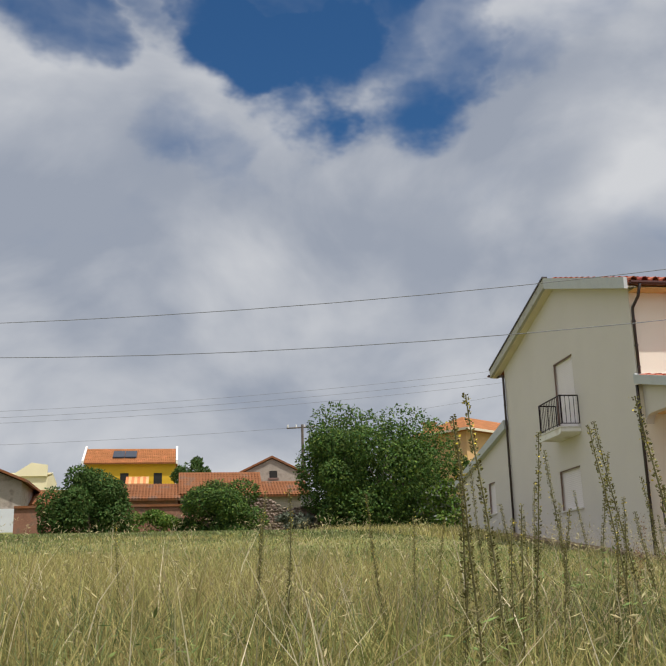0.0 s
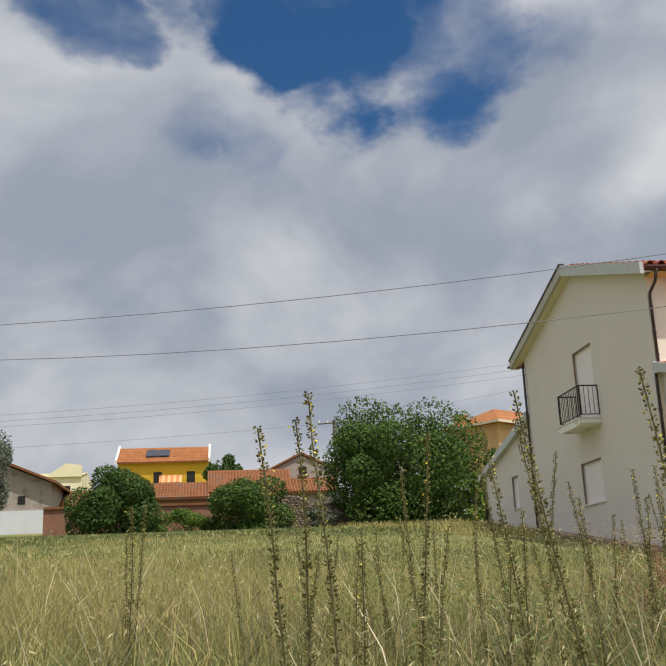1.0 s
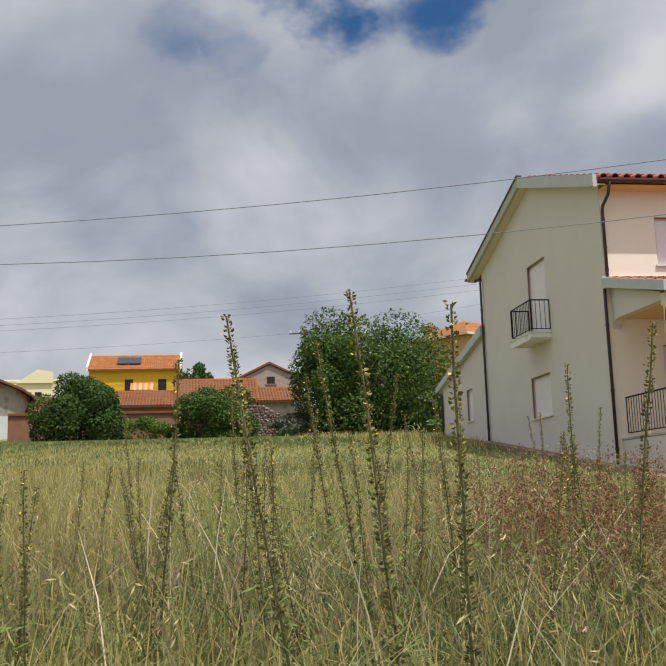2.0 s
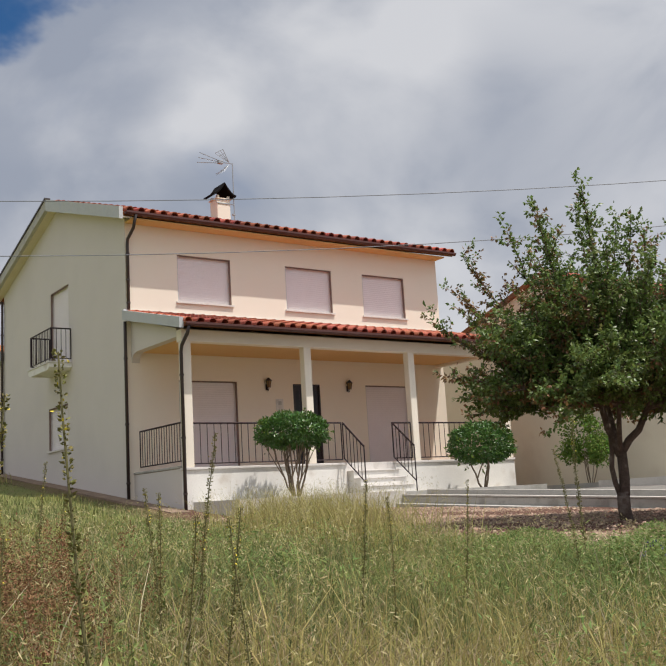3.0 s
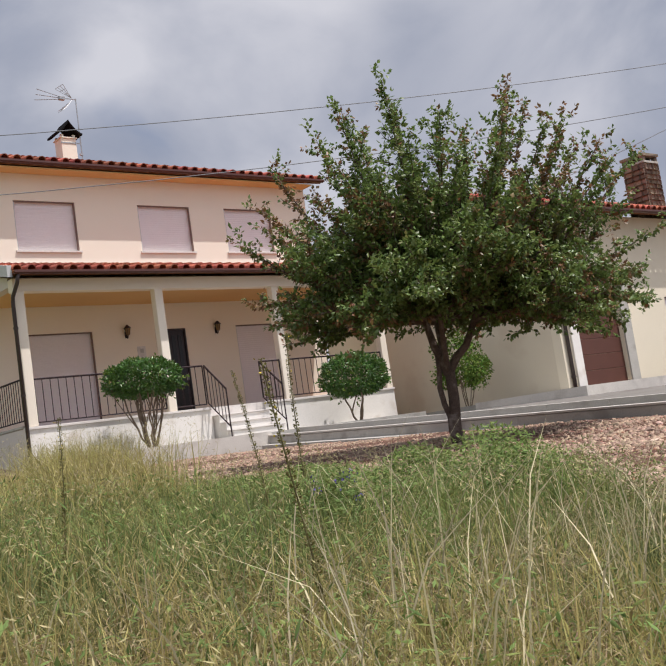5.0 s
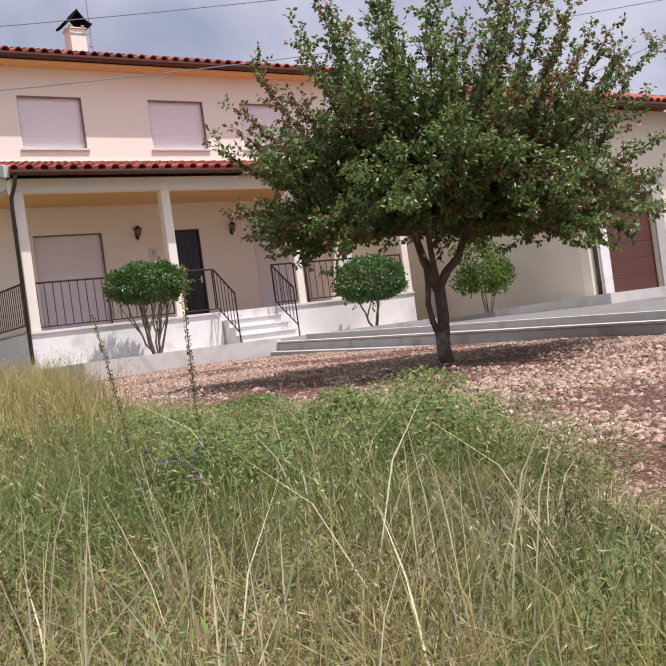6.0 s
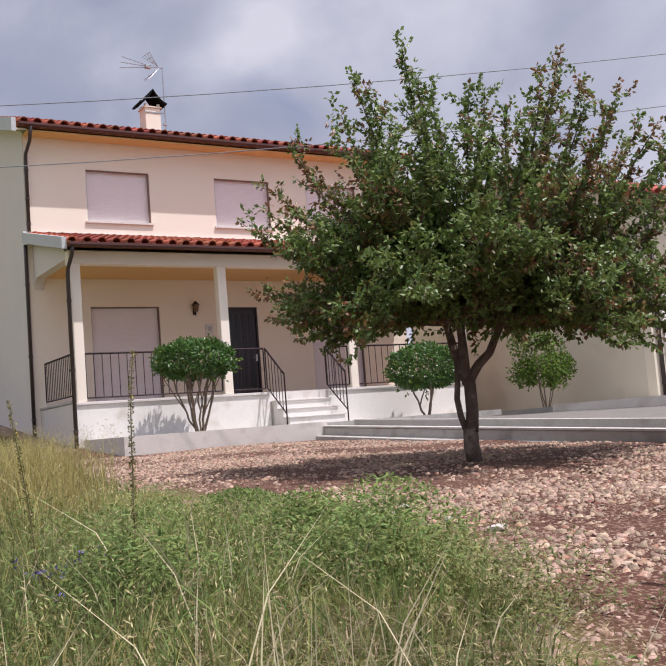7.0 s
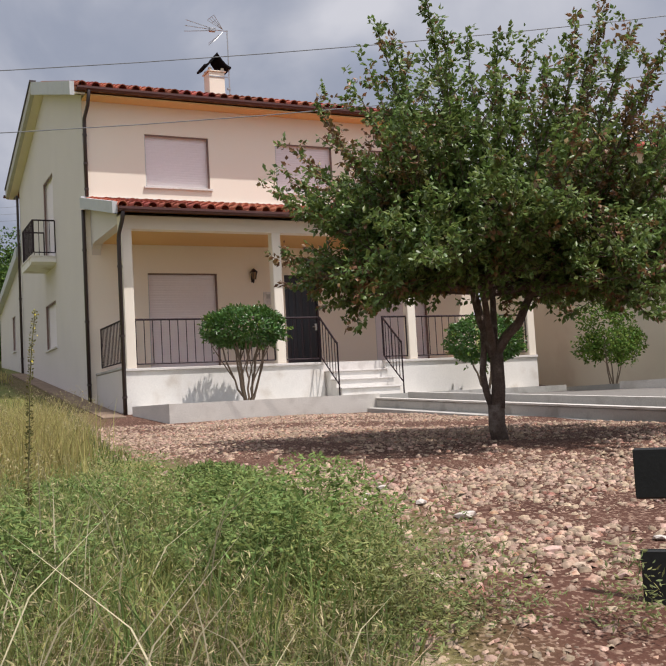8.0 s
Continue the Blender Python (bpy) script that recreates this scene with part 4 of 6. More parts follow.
# ---- kerbs, bed and drive ----
def build_hardscape():
    bed = thing("planting_kerb", "pale concrete kerb bed along the porch plinth", "kerb", kind="structure")
    part("kerb", prism([(0.14, -2.90), (0.48, -4.20), (4.70, -4.20), (4.70, -4.05), (0.62, -4.05), (0.30, -2.85)], "z", -0.75, -0.13), M_CONCW, bed)
    part("bed_top", prism([(0.32, PY - 0.003), (0.30, -2.85), (0.62, -4.045), (4.70, -4.045), (9.4, -4.045), (9.4, PY - 0.003)], "z", -0.6, -0.145), M_CONC, bed)
    dr = thing("driveway", "concrete driveway with pale kerb beside stony bed", "driveway", kind="structure")
    # drive surface slopes gently down from the house
    bm = bmesh.new()
    pts = [((KERB_X0, KERB_Y0), -0.29), ((11.15, KERB_Y0), -0.27), ((11.15, -9.0), -0.38), ((30.0, -9.0), -0.38), ((30.0, KERB_Y1), -0.76), ((KERB_X1, KERB_Y1), -0.76)]
    top = [bm.verts.new((x, y, z)) for (x, y), z in pts]
    bot = [bm.verts.new((x, y, z - 0.6)) for (x, y), z in pts]
    bm.faces.new(top[::-1])
    for i in range(len(pts)):
        j = (i + 1) % len(pts)
        bm.faces.new((top[i], top[j], bot[j], bot[i]))
    bmesh.ops.recalc_face_normals(bm, faces=bm.faces)
    part("slab", bm, M_DRIVE, dr)
    n = 9
    for i in range(n):
        a, b = i / n, (i + 1) / n - 0.0003
        P = lambda k, off, dz: (KERB_X0 + (KERB_X1 - KERB_X0) * k + off, KERB_Y0 + (KERB_Y1 - KERB_Y0) * k, -0.29 - 0.47 * k + dz)
        bm = bmesh.new()
        prof = ((-0.10, -0.40), (-0.10, 0.035), (-0.085, 0.048), (0.06, 0.048), (0.06, -0.40))
        u = [bm.verts.new(P(a, o, z)) for o, z in prof]
        v = [bm.verts.new(P(b, o, z)) for o, z in prof]
        bm.faces.new(u)
        bm.faces.new(v[::-1])
        for k in range(5):
            bm.faces.new((u[k], v[k], v[(k + 1) % 5], u[(k + 1) % 5]))
        bmesh.ops.recalc_face_normals(bm, faces=bm.faces)
        part("kerb_stone", bm, M_CONC, dr)
        bm = bmesh.new()
        prof = ((-0.115, 0.052), (-0.115, 0.08), (0.07, 0.08), (0.07, 0.052))
        u = [bm.verts.new(P(a, o, z)) for o, z in prof]
        v = [bm.verts.new(P(b, o, z)) for o, z in prof]
        bm.faces.new(u)
        bm.faces.new(v[::-1])
        for k in range(4):
            bm.faces.new((u[k], v[k], v[(k + 1) % 4], u[(k + 1) % 4]))
        bmesh.ops.recalc_face_normals(bm, faces=bm.faces)
        part("kerb_cap", bm, M_CONCW, dr, "pale kerb coping")
        bm = bmesh.new()
        prof = ((0.62, -0.05), (0.62, 0.16), (0.74, 0.16), (0.74, -0.05))
        u = [bm.verts.new(P(a, o, z)) for o, z in prof]
        v = [bm.verts.new(P(b, o, z)) for o, z in prof]
        bm.faces.new(u)
        bm.faces.new(v[::-1])
        for k in range(4):
            bm.faces.new((u[k], v[k], v[(k + 1) % 4], u[(k + 1) % 4]))
        bmesh.ops.recalc_face_normals(bm, faces=bm.faces)
        part("inner_edge", bm, M_CONCW, dr, "pale raised edge of the drive")
        bm = bmesh.new()
        prof = ((-0.30, -0.40), (-0.30, -0.115), (-0.102, -0.10), (-0.102, -0.40))
        u = [bm.verts.new(P(a, o, z)) for o, z in prof]
        v = [bm.verts.new(P(b, o, z)) for o, z in prof]
        bm.faces.new(u)
        bm.faces.new(v[::-1])
        for k in range(4):
            bm.faces.new((u[k], v[k], v[(k + 1) % 4], u[(k + 1) % 4]))
        bmesh.ops.recalc_face_normals(bm, faces=bm.faces)
        part("footing", bm, M_CONC, dr, "pale concrete footing strip")
    wk = thing("side_path", "raised concrete path along the garage wing", "path", kind="structure")
    part("slab", prism([(9.85, -3.3), (11.19, -2.2), (11.19, -7.4), (15.6, -7.4), (15.6, -7.9), (10.2, -8.2), (9.55, -5.6)], "z", -0.7, -0.19), M_CONC, wk)
    part("edging", prism([(9.50, -5.6), (10.16, -8.26), (15.6, -7.95), (15.6, -7.9), (10.2, -8.2), (9.55, -5.6)], "z", -0.7, -0.15), M_CONCW, wk)
    ap = thing("side_strip", "narrow earthy strip at the foot of the gable wall", "path", kind="structure")
    bm = bmesh.new()
    q = [(-0.45, -3.1), (-0.02, -3.1), (-0.02, 9.8), (-0.45, 9.8)]
    t = [bm.verts.new((x, y, gz(x, y) + 0.02)) for x, y in q]
    b = [bm.verts.new((x, y, gz(x, y) - 0.4)) for x, y in q]
    bm.faces.new(t)
    for i in range(4):
        j = (i + 1) % 4
        bm.faces.new((t[j], t[i], b[i], b[j]))
    part("slab", bm, M_MORTAR, ap)


build_hardscape()


# ---- trees and shrubs ----
def branch_points(rng, start, direction, length, n, wander, rise):
    p, d = Vector(start), Vector(direction).normalized()
    pts = [p.copy()]
    for _ in range(n):
        d = (d + Vector((rng.uniform(-wander, wander), rng.uniform(-wander, wander), rng.uniform(-wander, wander) + rise))).normalized()
        p = p + d * (length / n)
        pts.append(p.copy())
    return pts, d


def leaves_along(rng, lines, count, spread, size, droop=0.3):
    """Places, normals and directions for leaves set along twigs."""
    pos, along = [], []
    lens = [(b - a).length for a, b in lines]
    tot = sum(lens)
    for (a, b), ln in zip(lines, lens):
        k = max(1, int(count * ln / tot + rng.random()))
        d = (b - a).normalized()
        for _ in range(k):
            o = Vector((rng.gauss(0, 1), rng.gauss(0, 1), rng.gauss(0, 1))).normalized()
            q = a.lerp(b, rng.random()) + o * rng.uniform(0.0, spread)
            pos.append(q)
            along.append(o * 0.8 + d * 0.5 + Vector((0, 0, -droop)))
    return np.array([tuple(p) for p in pos]), np.array([tuple(v) for v in along])


# branch tips of the fruit tree: sideways, height over the root, depth, share of bronze leaves
BRANCHES = ((-0.45, 4.72, -1.0, 0.1), (-1.02, 4.42, -0.5, 0.1), (-1.15, 4.02, 0.4, 0.3), (-1.25, 3.72, -1.1, 0.2), (-1.78, 3.70, 0.5, 0.6), (-1.50, 3.25, -0.9, 0.5),
            (-2.10, 2.95, -0.3, 0.5), (-2.32, 2.82, 0.4, 0.3), (-1.95, 2.55, -1.1, 0.2), (-2.20, 2.05, 0.1, 0.5), (-1.95, 1.80, -0.8, 0.5), (-1.65, 1.55, 0.8, 0.4),
            (-1.25, 1.45, -1.4, 0.2), (-0.05, 4.25, 0.6, 0.1), (0.28, 4.18, -0.8, 0.1), (0.72, 3.90, 0.2, 0.2), (1.08, 4.18, -1.0, 0.3), (1.34, 4.35, 0.2, 0.6),
            (1.75, 3.65, -0.9, 0.4), (2.12, 3.50, 0.3, 0.4), (2.35, 3.10, -0.7, 0.3), (2.65, 2.75, 0.5, 0.2), (2.80, 2.30, -0.3, 0.2), (2.70, 1.80, 0.6, 0.2),
            (2.25, 1.50, -0.9, 0.1), (1.65, 1.42, -1.5, 0.1), (1.50, 1.40, 0.9, 0.1), (2.95, 3.35, 0.9, 0.2), (-0.60, 3.85, 0.3, 0.2), (0.55, 4.05, 1.0, 0.1), (1.90, 3.90, -0.4, 0.6), (1.60, 4.10, 0.6, 0.5), (2.30, 3.55, -0.6, 0.4), (2.50, 3.30, 0.2, 0.3),
            (1.50, 3.85, -1.2, 0.2), (0.90, 3.70, -1.3, 0.1), (0.30, 3.70, -1.4, 0.0), (-0.30, 3.90, -1.3, 0.1), (-0.80, 3.50, -1.4, 0.1), (-0.85, 4.25, -0.2, 0.2), (-0.30, 4.40, -0.7, 0.1), (1.20, 4.05, -0.3, 0.3), (-2.0, 3.2, 0.2, 0.7), (2.6, 1.45, -0.2, 0.1), (1.9, 1.22, -0.6, 0.1), (2.3, 1.25, 0.3, 0.1), (1.55, 1.20, -1.1, 0.1), (2.7, 1.5, 0.9, 0.1))


def fruit_tree(x, y):
    """An open-centred fruit tree: a forked trunk, arching limbs and wand-like shoots set with leaves."""
    rng = random.Random(11)
    z0 = -0.82
    t = thing("fruit_tree", "spreading fruit tree with dense dark green leaves on stony bed", "tree", loc=(x, y, z0))
    side, deep = Vector((0.81, -0.58, 0)), Vector((0.58, 0.81, 0))
    bm = bmesh.new()
    add_tube(bm, [(0.03, 0.0, -0.12), (0.02, 0, 0.06)], 0.118, 10, 0.090, cap=False)
    add_tube(bm, [(0.02, 0, 0.05), (0.0, 0.01, 0.22), (0.0, 0.0, 0.42)], 0.089, 10, 0.082)
    add_tube(bm, [(0.01, -0.01, 0.38), (0.03, -0.02, 0.60), (0.03, -0.02, 1.0)], 0.072, 10, 0.066)
    add_tube(bm, [(-0.02, 0.02, 0.34), (-0.075, 0.05, 0.55), (-0.095, 0.065, 0.75), (-0.07, 0.05, 0.98), (-0.06, 0.06, 1.15)], 0.036, 8, 0.030)
    fork = Vector((0.01, -0.01, 0.98))
    # stout stems from the fork, each carrying the branches on its side
    stems = []
    for s_, d_, up_, r0 in ((-0.17, 0.06, 0.60, 0.060), (0.40, -0.12, 0.52, 0.056), (0.02, 0.42, 0.60, 0.045), (-0.06, -0.40, 0.56, 0.042)):
        tip = fork + side * s_ + deep * d_ + Vector((0, 0, up_))
        mid = fork.lerp(tip, 0.55) + side * s_ * 0.10 + Vector((0, 0, -0.05))
        add_tube(bm, [fork - Vector((0, 0, 0.08)), fork.lerp(mid, 0.5), mid, mid.lerp(tip, 0.5), tip], r0, 9, r0 * 0.66, cap=False)
        stems.append((tip, r0 * 0.66))
    tips = []
    for s_, z_, d_, red in BRANCHES:
        k = (10.3 + d_) / 10.3
        tips.append((side * s_ * k * (0.95 if s_ < 0 else 1.0) + deep * d_ + Vector((0, 0, (z_ - 0.55) * k + 0.55)), red))
    while len(tips) < 142:
        a, el = rng.uniform(0, 2 * math.pi), math.asin(rng.uniform(-0.10, 0.92))
        q = Vector((2.30 * math.cos(el) * math.cos(a), 2.25 * math.cos(el) * math.sin(a), 0)) * rng.uniform(0.72, 1.0)
        tips.append((q + side * 0.22 + Vector((0, 0, 1.62 + 2.15 * math.sin(el) * rng.uniform(0.75, 1.0))), rng.choice((0.0, 0.0, 0.1, 0.3))))
    green, bronze = [], []

    def leafy(a, b, red):
        (bronze if rng.random() < red else green).append((a, b))
    for tip, red in tips:
        root, r0 = min(stems, key=lambda q: (q[0] - Vector((tip.x * 0.4, tip.y * 0.4, q[0].z))).length)
        out = Vector((tip.x, tip.y, 0))
        low = tip.z < 2.1
        c1 = root + (out - Vector((root.x, root.y, 0))) * 0.45 + Vector((0, 0, (0.16 if low else 0.22) * (tip.z - root.z) + (0.12 if low else 0.0)))
        c2 = root + (out - Vector((root.x, root.y, 0))) * (0.85 if low else 0.72) + Vector((0, 0, (0.75 if low else 0.66) * (tip.z - root.z) + (0.18 if low else 0.0)))
        n = 12
        pts = []
        for i in range(n + 1):
            u = i / n
            p = root * (1 - u) ** 3 + c1 * 3 * u * (1 - u) ** 2 + c2 * 3 * u * u * (1 - u) + tip * u ** 3
            w = 0.035 * math.sin(math.pi * u)
            pts.append(p + Vector((rng.uniform(-w, w), rng.uniform(-w, w), rng.uniform(-w, w))))
        add_tube(bm, pts, min(0.030, r0), 6, 0.004, cap=False)
        for i in range(2, n + 1):
            if i > 4:
                leafy(pts[i - 1], pts[i], red)
                leafy(pts[i - 1], pts[i], red)
            along = (pts[i] - pts[i - 1]).normalized()
            for _ in range(3 if i < 9 else 2):
                a = rng.uniform(0, 2 * math.pi)
                d = along * rng.uniform(0.35, 1.0) + Vector((math.cos(a), math.sin(a), rng.uniform(-0.35, 0.75))) * 0.85
                ln = rng.uniform(0.22, 0.62) * (1.15 - 0.055 * i)
                sub, sd = branch_points(rng, pts[i], d, ln, 3, 0.14, 0.07)
                if i < 10:
                    add_tube(bm, sub, 0.007, 4, 0.003, cap=False)
                for q0, q1 in zip(sub, sub[1:]):
                    if q1.z > 1.04 + 0.07 * math.sin(q1.x * 5 + q1.y * 4):
                        leafy(q0, q1, red)
                if rng.random() < 0.7:
                    a = rng.uniform(0, 2 * math.pi)
                    tw, _ = branch_points(rng, sub[2], sd + Vector((math.cos(a), math.sin(a), rng.uniform(-0.3, 0.6))), ln * 0.6, 2, 0.15, 0.06)
                    for q0, q1 in zip(tw, tw[1:]):
                        if q1.z > 1.04 + 0.07 * math.sin(q1.x * 5 + q1.y * 4):
                            leafy(q0, q1, red)
    part("trunk", bm, M_BARK, t, "grey-brown forked trunk and limbs", smooth=True)
    nr = np.random.default_rng(3)
    for nm, lines, mat in (("crown", green, M_LEAF), ("young_leaves", bronze, M_LEAFRED)):
        count = int(62 * sum((b - a).length for a, b in lines))
        pos, al = leaves_along(rng, lines, count, 0.022, 0.07)
        n = len(pos)
        me = leaf_mesh(nm, pos, nr.normal(size=(n, 3)) * 0.6 + np.array([0, 0, 0.9]), al, nr.uniform(0.045, 0.078, n), nr.uniform(0.030, 0.048, n), mat)
        tagged(part(nm, me, mat, t, "many oval dark green leaves" if nm == "crown" else "bronze young leaves"), kind="stuff")
    return t


def trimmed_shrub(label, x, y, rx, ry, z_low, z_top, n, seed, stems, stem_r, z_base):
    """A clipped round shrub: sinuous forking stems under a dense domed crown of glossy leaves."""
    rng, nr = random.Random(seed), np.random.default_rng(seed)
    t = thing("trimmed_shrub", label, "shrub", "shrubs along the porch", loc=(x, y, z_base))
    bm = bmesh.new()
    for k in range(stems):
        a = 2 * math.pi * (k + rng.uniform(-0.3, 0.3)) / stems
        top = Vector((math.cos(a) * rx * rng.uniform(0.35, 0.7), math.sin(a) * ry * rng.uniform(0.35, 0.7), z_low + 0.22))
        foot = Vector((0.05 * math.cos(a), 0.05 * math.sin(a), -0.05))
        pts = [foot.lerp(top, i / 7) + Vector((0, 0, -0.10 * math.sin(math.pi * i / 7))) + Vector((rng.uniform(-1, 1), rng.uniform(-1, 1), 0)) * 0.028 for i in range(8)]
        add_tube(bm, pts, stem_r * rng.uniform(0.75, 1.15), 6, stem_r * 0.5, cap=False)
        for j in (3, 5):
            p2, _ = branch_points(rng, pts[j], Vector((rng.uniform(-0.5, 0.5) + math.cos(a) * 0.3, rng.uniform(-0.5, 0.5), 1.1)), (z_low + 0.2 - pts[j].z) * 1.1 + 0.06, 4, 0.18, 0.02)
            add_tube(bm, p2, stem_r * 0.55, 5, stem_r * 0.28, cap=False)
    part("stem", bm, M_TWIG, t, "pale bare forked stems", smooth=True)
    u = unit(nr.normal(size=(n, 3)))
    bump = 1 + 0.06 * np.sin(u[:, 0] * 7 + seed) * np.sin(u[:, 1] * 6) + 0.05 * np.sin(u[:, 2] * 9 + u[:, 0] * 5)
    r = nr.uniform(0.35, 1.0, n) ** 0.30 * bump
    zc = z_low + 0.42 * (z_top - z_low)
    hz = np.where(u[:, 2] > 0, z_top - zc, zc - z_low)
    flat = np.sign(u) * np.abs(u) ** np.array([0.85, 0.85, 0.8])
    pos = flat * r[:, None] * np.stack([np.full(n, rx), np.full(n, ry), hz], 1) + np.array([0, 0, zc])
    al = nr.normal(size=(n, 3)) * 0.8 + u * 0.8 + np.array([0, 0, 0.15])
    tagged(part("crown", leaf_mesh("crown", pos, u * 1.2 + nr.normal(size=(n, 3)) * 0.6 + np.array([0, 0, 0.3]), al, nr.uniform(0.06, 0.105, n), nr.uniform(0.035, 0.055, n), M_SHRUB), M_SHRUB, t), kind="stuff")
    # young sprigs past the clipped outline
    k = 46
    v = unit(nr.normal(size=(k, 3)) + np.array([0, 0, 0.5]))
    base = v * np.array([rx, ry, (z_top - z_low) * 0.52]) + np.array([0, 0, zc])
    P = np.repeat(base, 6, 0) + np.repeat(v, 6, 0) * nr.uniform(0, 0.13, (k * 6, 1)) + nr.normal(0, 0.012, (k * 6, 3))
    tagged(part("young_growth", leaf_mesh("young_growth", P, nr.normal(size=(k * 6, 3)), np.repeat(v, 6, 0) + nr.normal(0, 0.6, (k * 6, 3)), nr.uniform(0.05, 0.08, k * 6), nr.uniform(0.03, 0.045, k * 6), M_FARLEAF2), M_FARLEAF2, t, "fresh green sprigs"), kind="stuff")
    return t


def clump_plant(name, label, cat, x, y, rx, ry, z_low, z_top, n, size, mat, seed, stems=4, stem_r=0.02, mat2=None, lumps=9, stem_mat=None, z_base=None, group=""):
    """A shrub or far tree: stems and a crown of leaves held on uneven lumps."""
    rng, nr = random.Random(seed), np.random.default_rng(seed)
    z0 = float(gz(x, y)) - 0.03 if z_base is None else z_base
    t = thing(name, label, cat, group, loc=(x, y, z0))
    zc, hz = (z_low + z_top) / 2, (z_top - z_low) / 2
    bm = bmesh.new()
    for k in range(stems):
        a = 2 * math.pi * k / max(1, stems) + rng.uniform(-0.4, 0.4)
        pts, _ = branch_points(rng, (0.03 * math.cos(a), 0.03 * math.sin(a), -0.05), Vector((math.cos(a) * rx * 0.55, math.sin(a) * ry * 0.55, zc + hz * 0.2)), (zc + hz * 0.1) * 1.0, 6, 0.10, 0.02)
        add_tube(bm, pts, stem_r * rng.uniform(0.8, 1.2), 6, stem_r * 0.35, cap=False)
        for j in (3, 4):
            p2, _ = branch_points(rng, pts[j], Vector((rng.uniform(-1, 1), rng.uniform(-1, 1), 1.0)), hz * 0.5, 3, 0.15, 0.02)
            add_tube(bm, p2, stem_r * 0.5, 5, stem_r * 0.2, cap=False)
    part("stem" if cat != "tree" else "trunk", bm, stem_mat or M_TWIG, t, smooth=True)
    cs = []
    for k in range(lumps):
        u = nr.normal(size=3)
        u /= np.linalg.norm(u)
        cs.append((u * np.array([rx, ry, hz]) * rng.uniform(0.50, 0.80) + np.array([0, 0, zc]), rng.uniform(0.20, 0.40)))
    cs.append((np.array([0, 0, zc]), 0.66))
    pos, nor = [], []
    per = n // len(cs)
    for c, s in cs:
        u = unit(nr.normal(size=(per, 3)))
        r = nr.uniform(0.55, 1.05, (per, 1)) ** 0.45
        pos.append(c + u * r * s * np.array([rx, ry, hz]))
        nor.append(u)
    pos, nor = np.concatenate(pos), np.concatenate(nor)
    k = len(pos)
    al = nr.normal(size=(k, 3)) + nor * 0.6 + np.array([0, 0, -0.25])
    sel = nr.random(k) < (0.25 if mat2 else -1)
    for nm, mk, mt in (("crown", ~sel, mat), ("pale_leaves", sel, mat2)):
        if mk.any():
            q = mk.sum()
            tagged(part(nm, leaf_mesh(nm, pos[mk], nor[mk] * 1.6 + nr.normal(size=(q, 3)) * 0.5 + np.array([0, 0, 0.15]), al[mk], nr.uniform(0.75, 1.25, q) * size, nr.uniform(0.5, 0.7, q) * size, mt), mt, t), kind="stuff")
    return t


fruit_tree(1.42, -12.81)
trimmed_shrub("round trimmed green shrub with bare forked stems by porch", 2.17, -3.66, 0.79, 0.56, 1.05, 1.80, 4800, 21, 8, 0.026, -0.16)
trimmed_shrub("rounded trimmed green shrub on a forked stem by porch", 7.60, -3.70, 0.87, 0.58, 0.60, 1.58, 5400, 22, 3, 0.036, -0.16)
clump_plant("rose_shrub", "loose yellow-green shrub before the garage wing wall", "shrub", 9.70, -5.2, 0.85, 0.65, 0.25, 2.05, 4400, 0.075, M_FARLEAF2, 23, 5, 0.016, lumps=24, z_base=-0.30)
clump_plant("rose_shrub", "loose yellow-green shrub beside the garage door", "shrub", 15.2, -8.3, 0.75, 0.6, 0.20, 1.5, 1700, 0.08, M_FARLEAF2, 24, 5, 0.016, lumps=18, z_base=-0.35)
# the village beyond the field is laid out at a smaller scale, then set out at its true one
before_village = set(scene.objects)
VILLAGE_EYE, VILLAGE_SCALE = Vector((-11.38, -22.31, -0.71)), 1.45


def low_ground(y):
    return float(np.interp(y, (16, 22, 40, 62, 100), (1.75, 2.15, 4.2, 7.5, 9))) - 0.05


clump_plant("fig_tree", "large broad dark green tree behind the field", "tree", -2.3, 21.6, 4.1, 3.0, -1.2, 6.2, 56000, 0.15, M_FARLEAF, 31, 5, 0.12, M_FARLEAF2, lumps=52, stem_mat=M_BARK, z_base=low_ground(21.6))
clump_plant("fig_bush", "rounded dark green bush at the old wall", "bush", -15.1, 20.8, 2.0, 1.7, -1.1, 3.0, 22000, 0.14, M_FARLEAF, 52, 4, 0.05, lumps=24, stem_mat=M_BARK, z_base=low_ground(20.8))
clump_plant("fig_bush", "rounded green bush at the stone wall", "bush", -9.6, 20.6, 2.2, 1.7, -1.1, 2.55, 22000, 0.13, M_FARLEAF, 33, 4, 0.05, M_FARLEAF2, lumps=24, stem_mat=M_BARK, z_base=low_ground(20.6))
clump_plant("low_bush", "low bright green scrub between two bushes", "bush", -12.4, 21.3, 1.5, 0.9, -0.5, 1.3, 4200, 0.12, M_FARLEAF2, 34, 4, 0.03, lumps=10, z_base=low_ground(21.3))
clump_plant("scrub", "greyish scrub at the foot of the stone wall", "bush", -6.2, 21.6, 0.9, 0.6, 0.0, 1.1, 1500, 0.14, M_OLIVE, 35, 4, 0.03, lumps=8, z_base=low_ground(21.6))
clump_plant("scrub", "olive scrub beside the annex", "bush", 0.6, 19.6, 1.7, 1.2, 0.0, 2.3, 3600, 0.17, M_FARLEAF2, 36, 4, 0.03, M_OLIVE, lumps=10, z_base=low_ground(19.6))
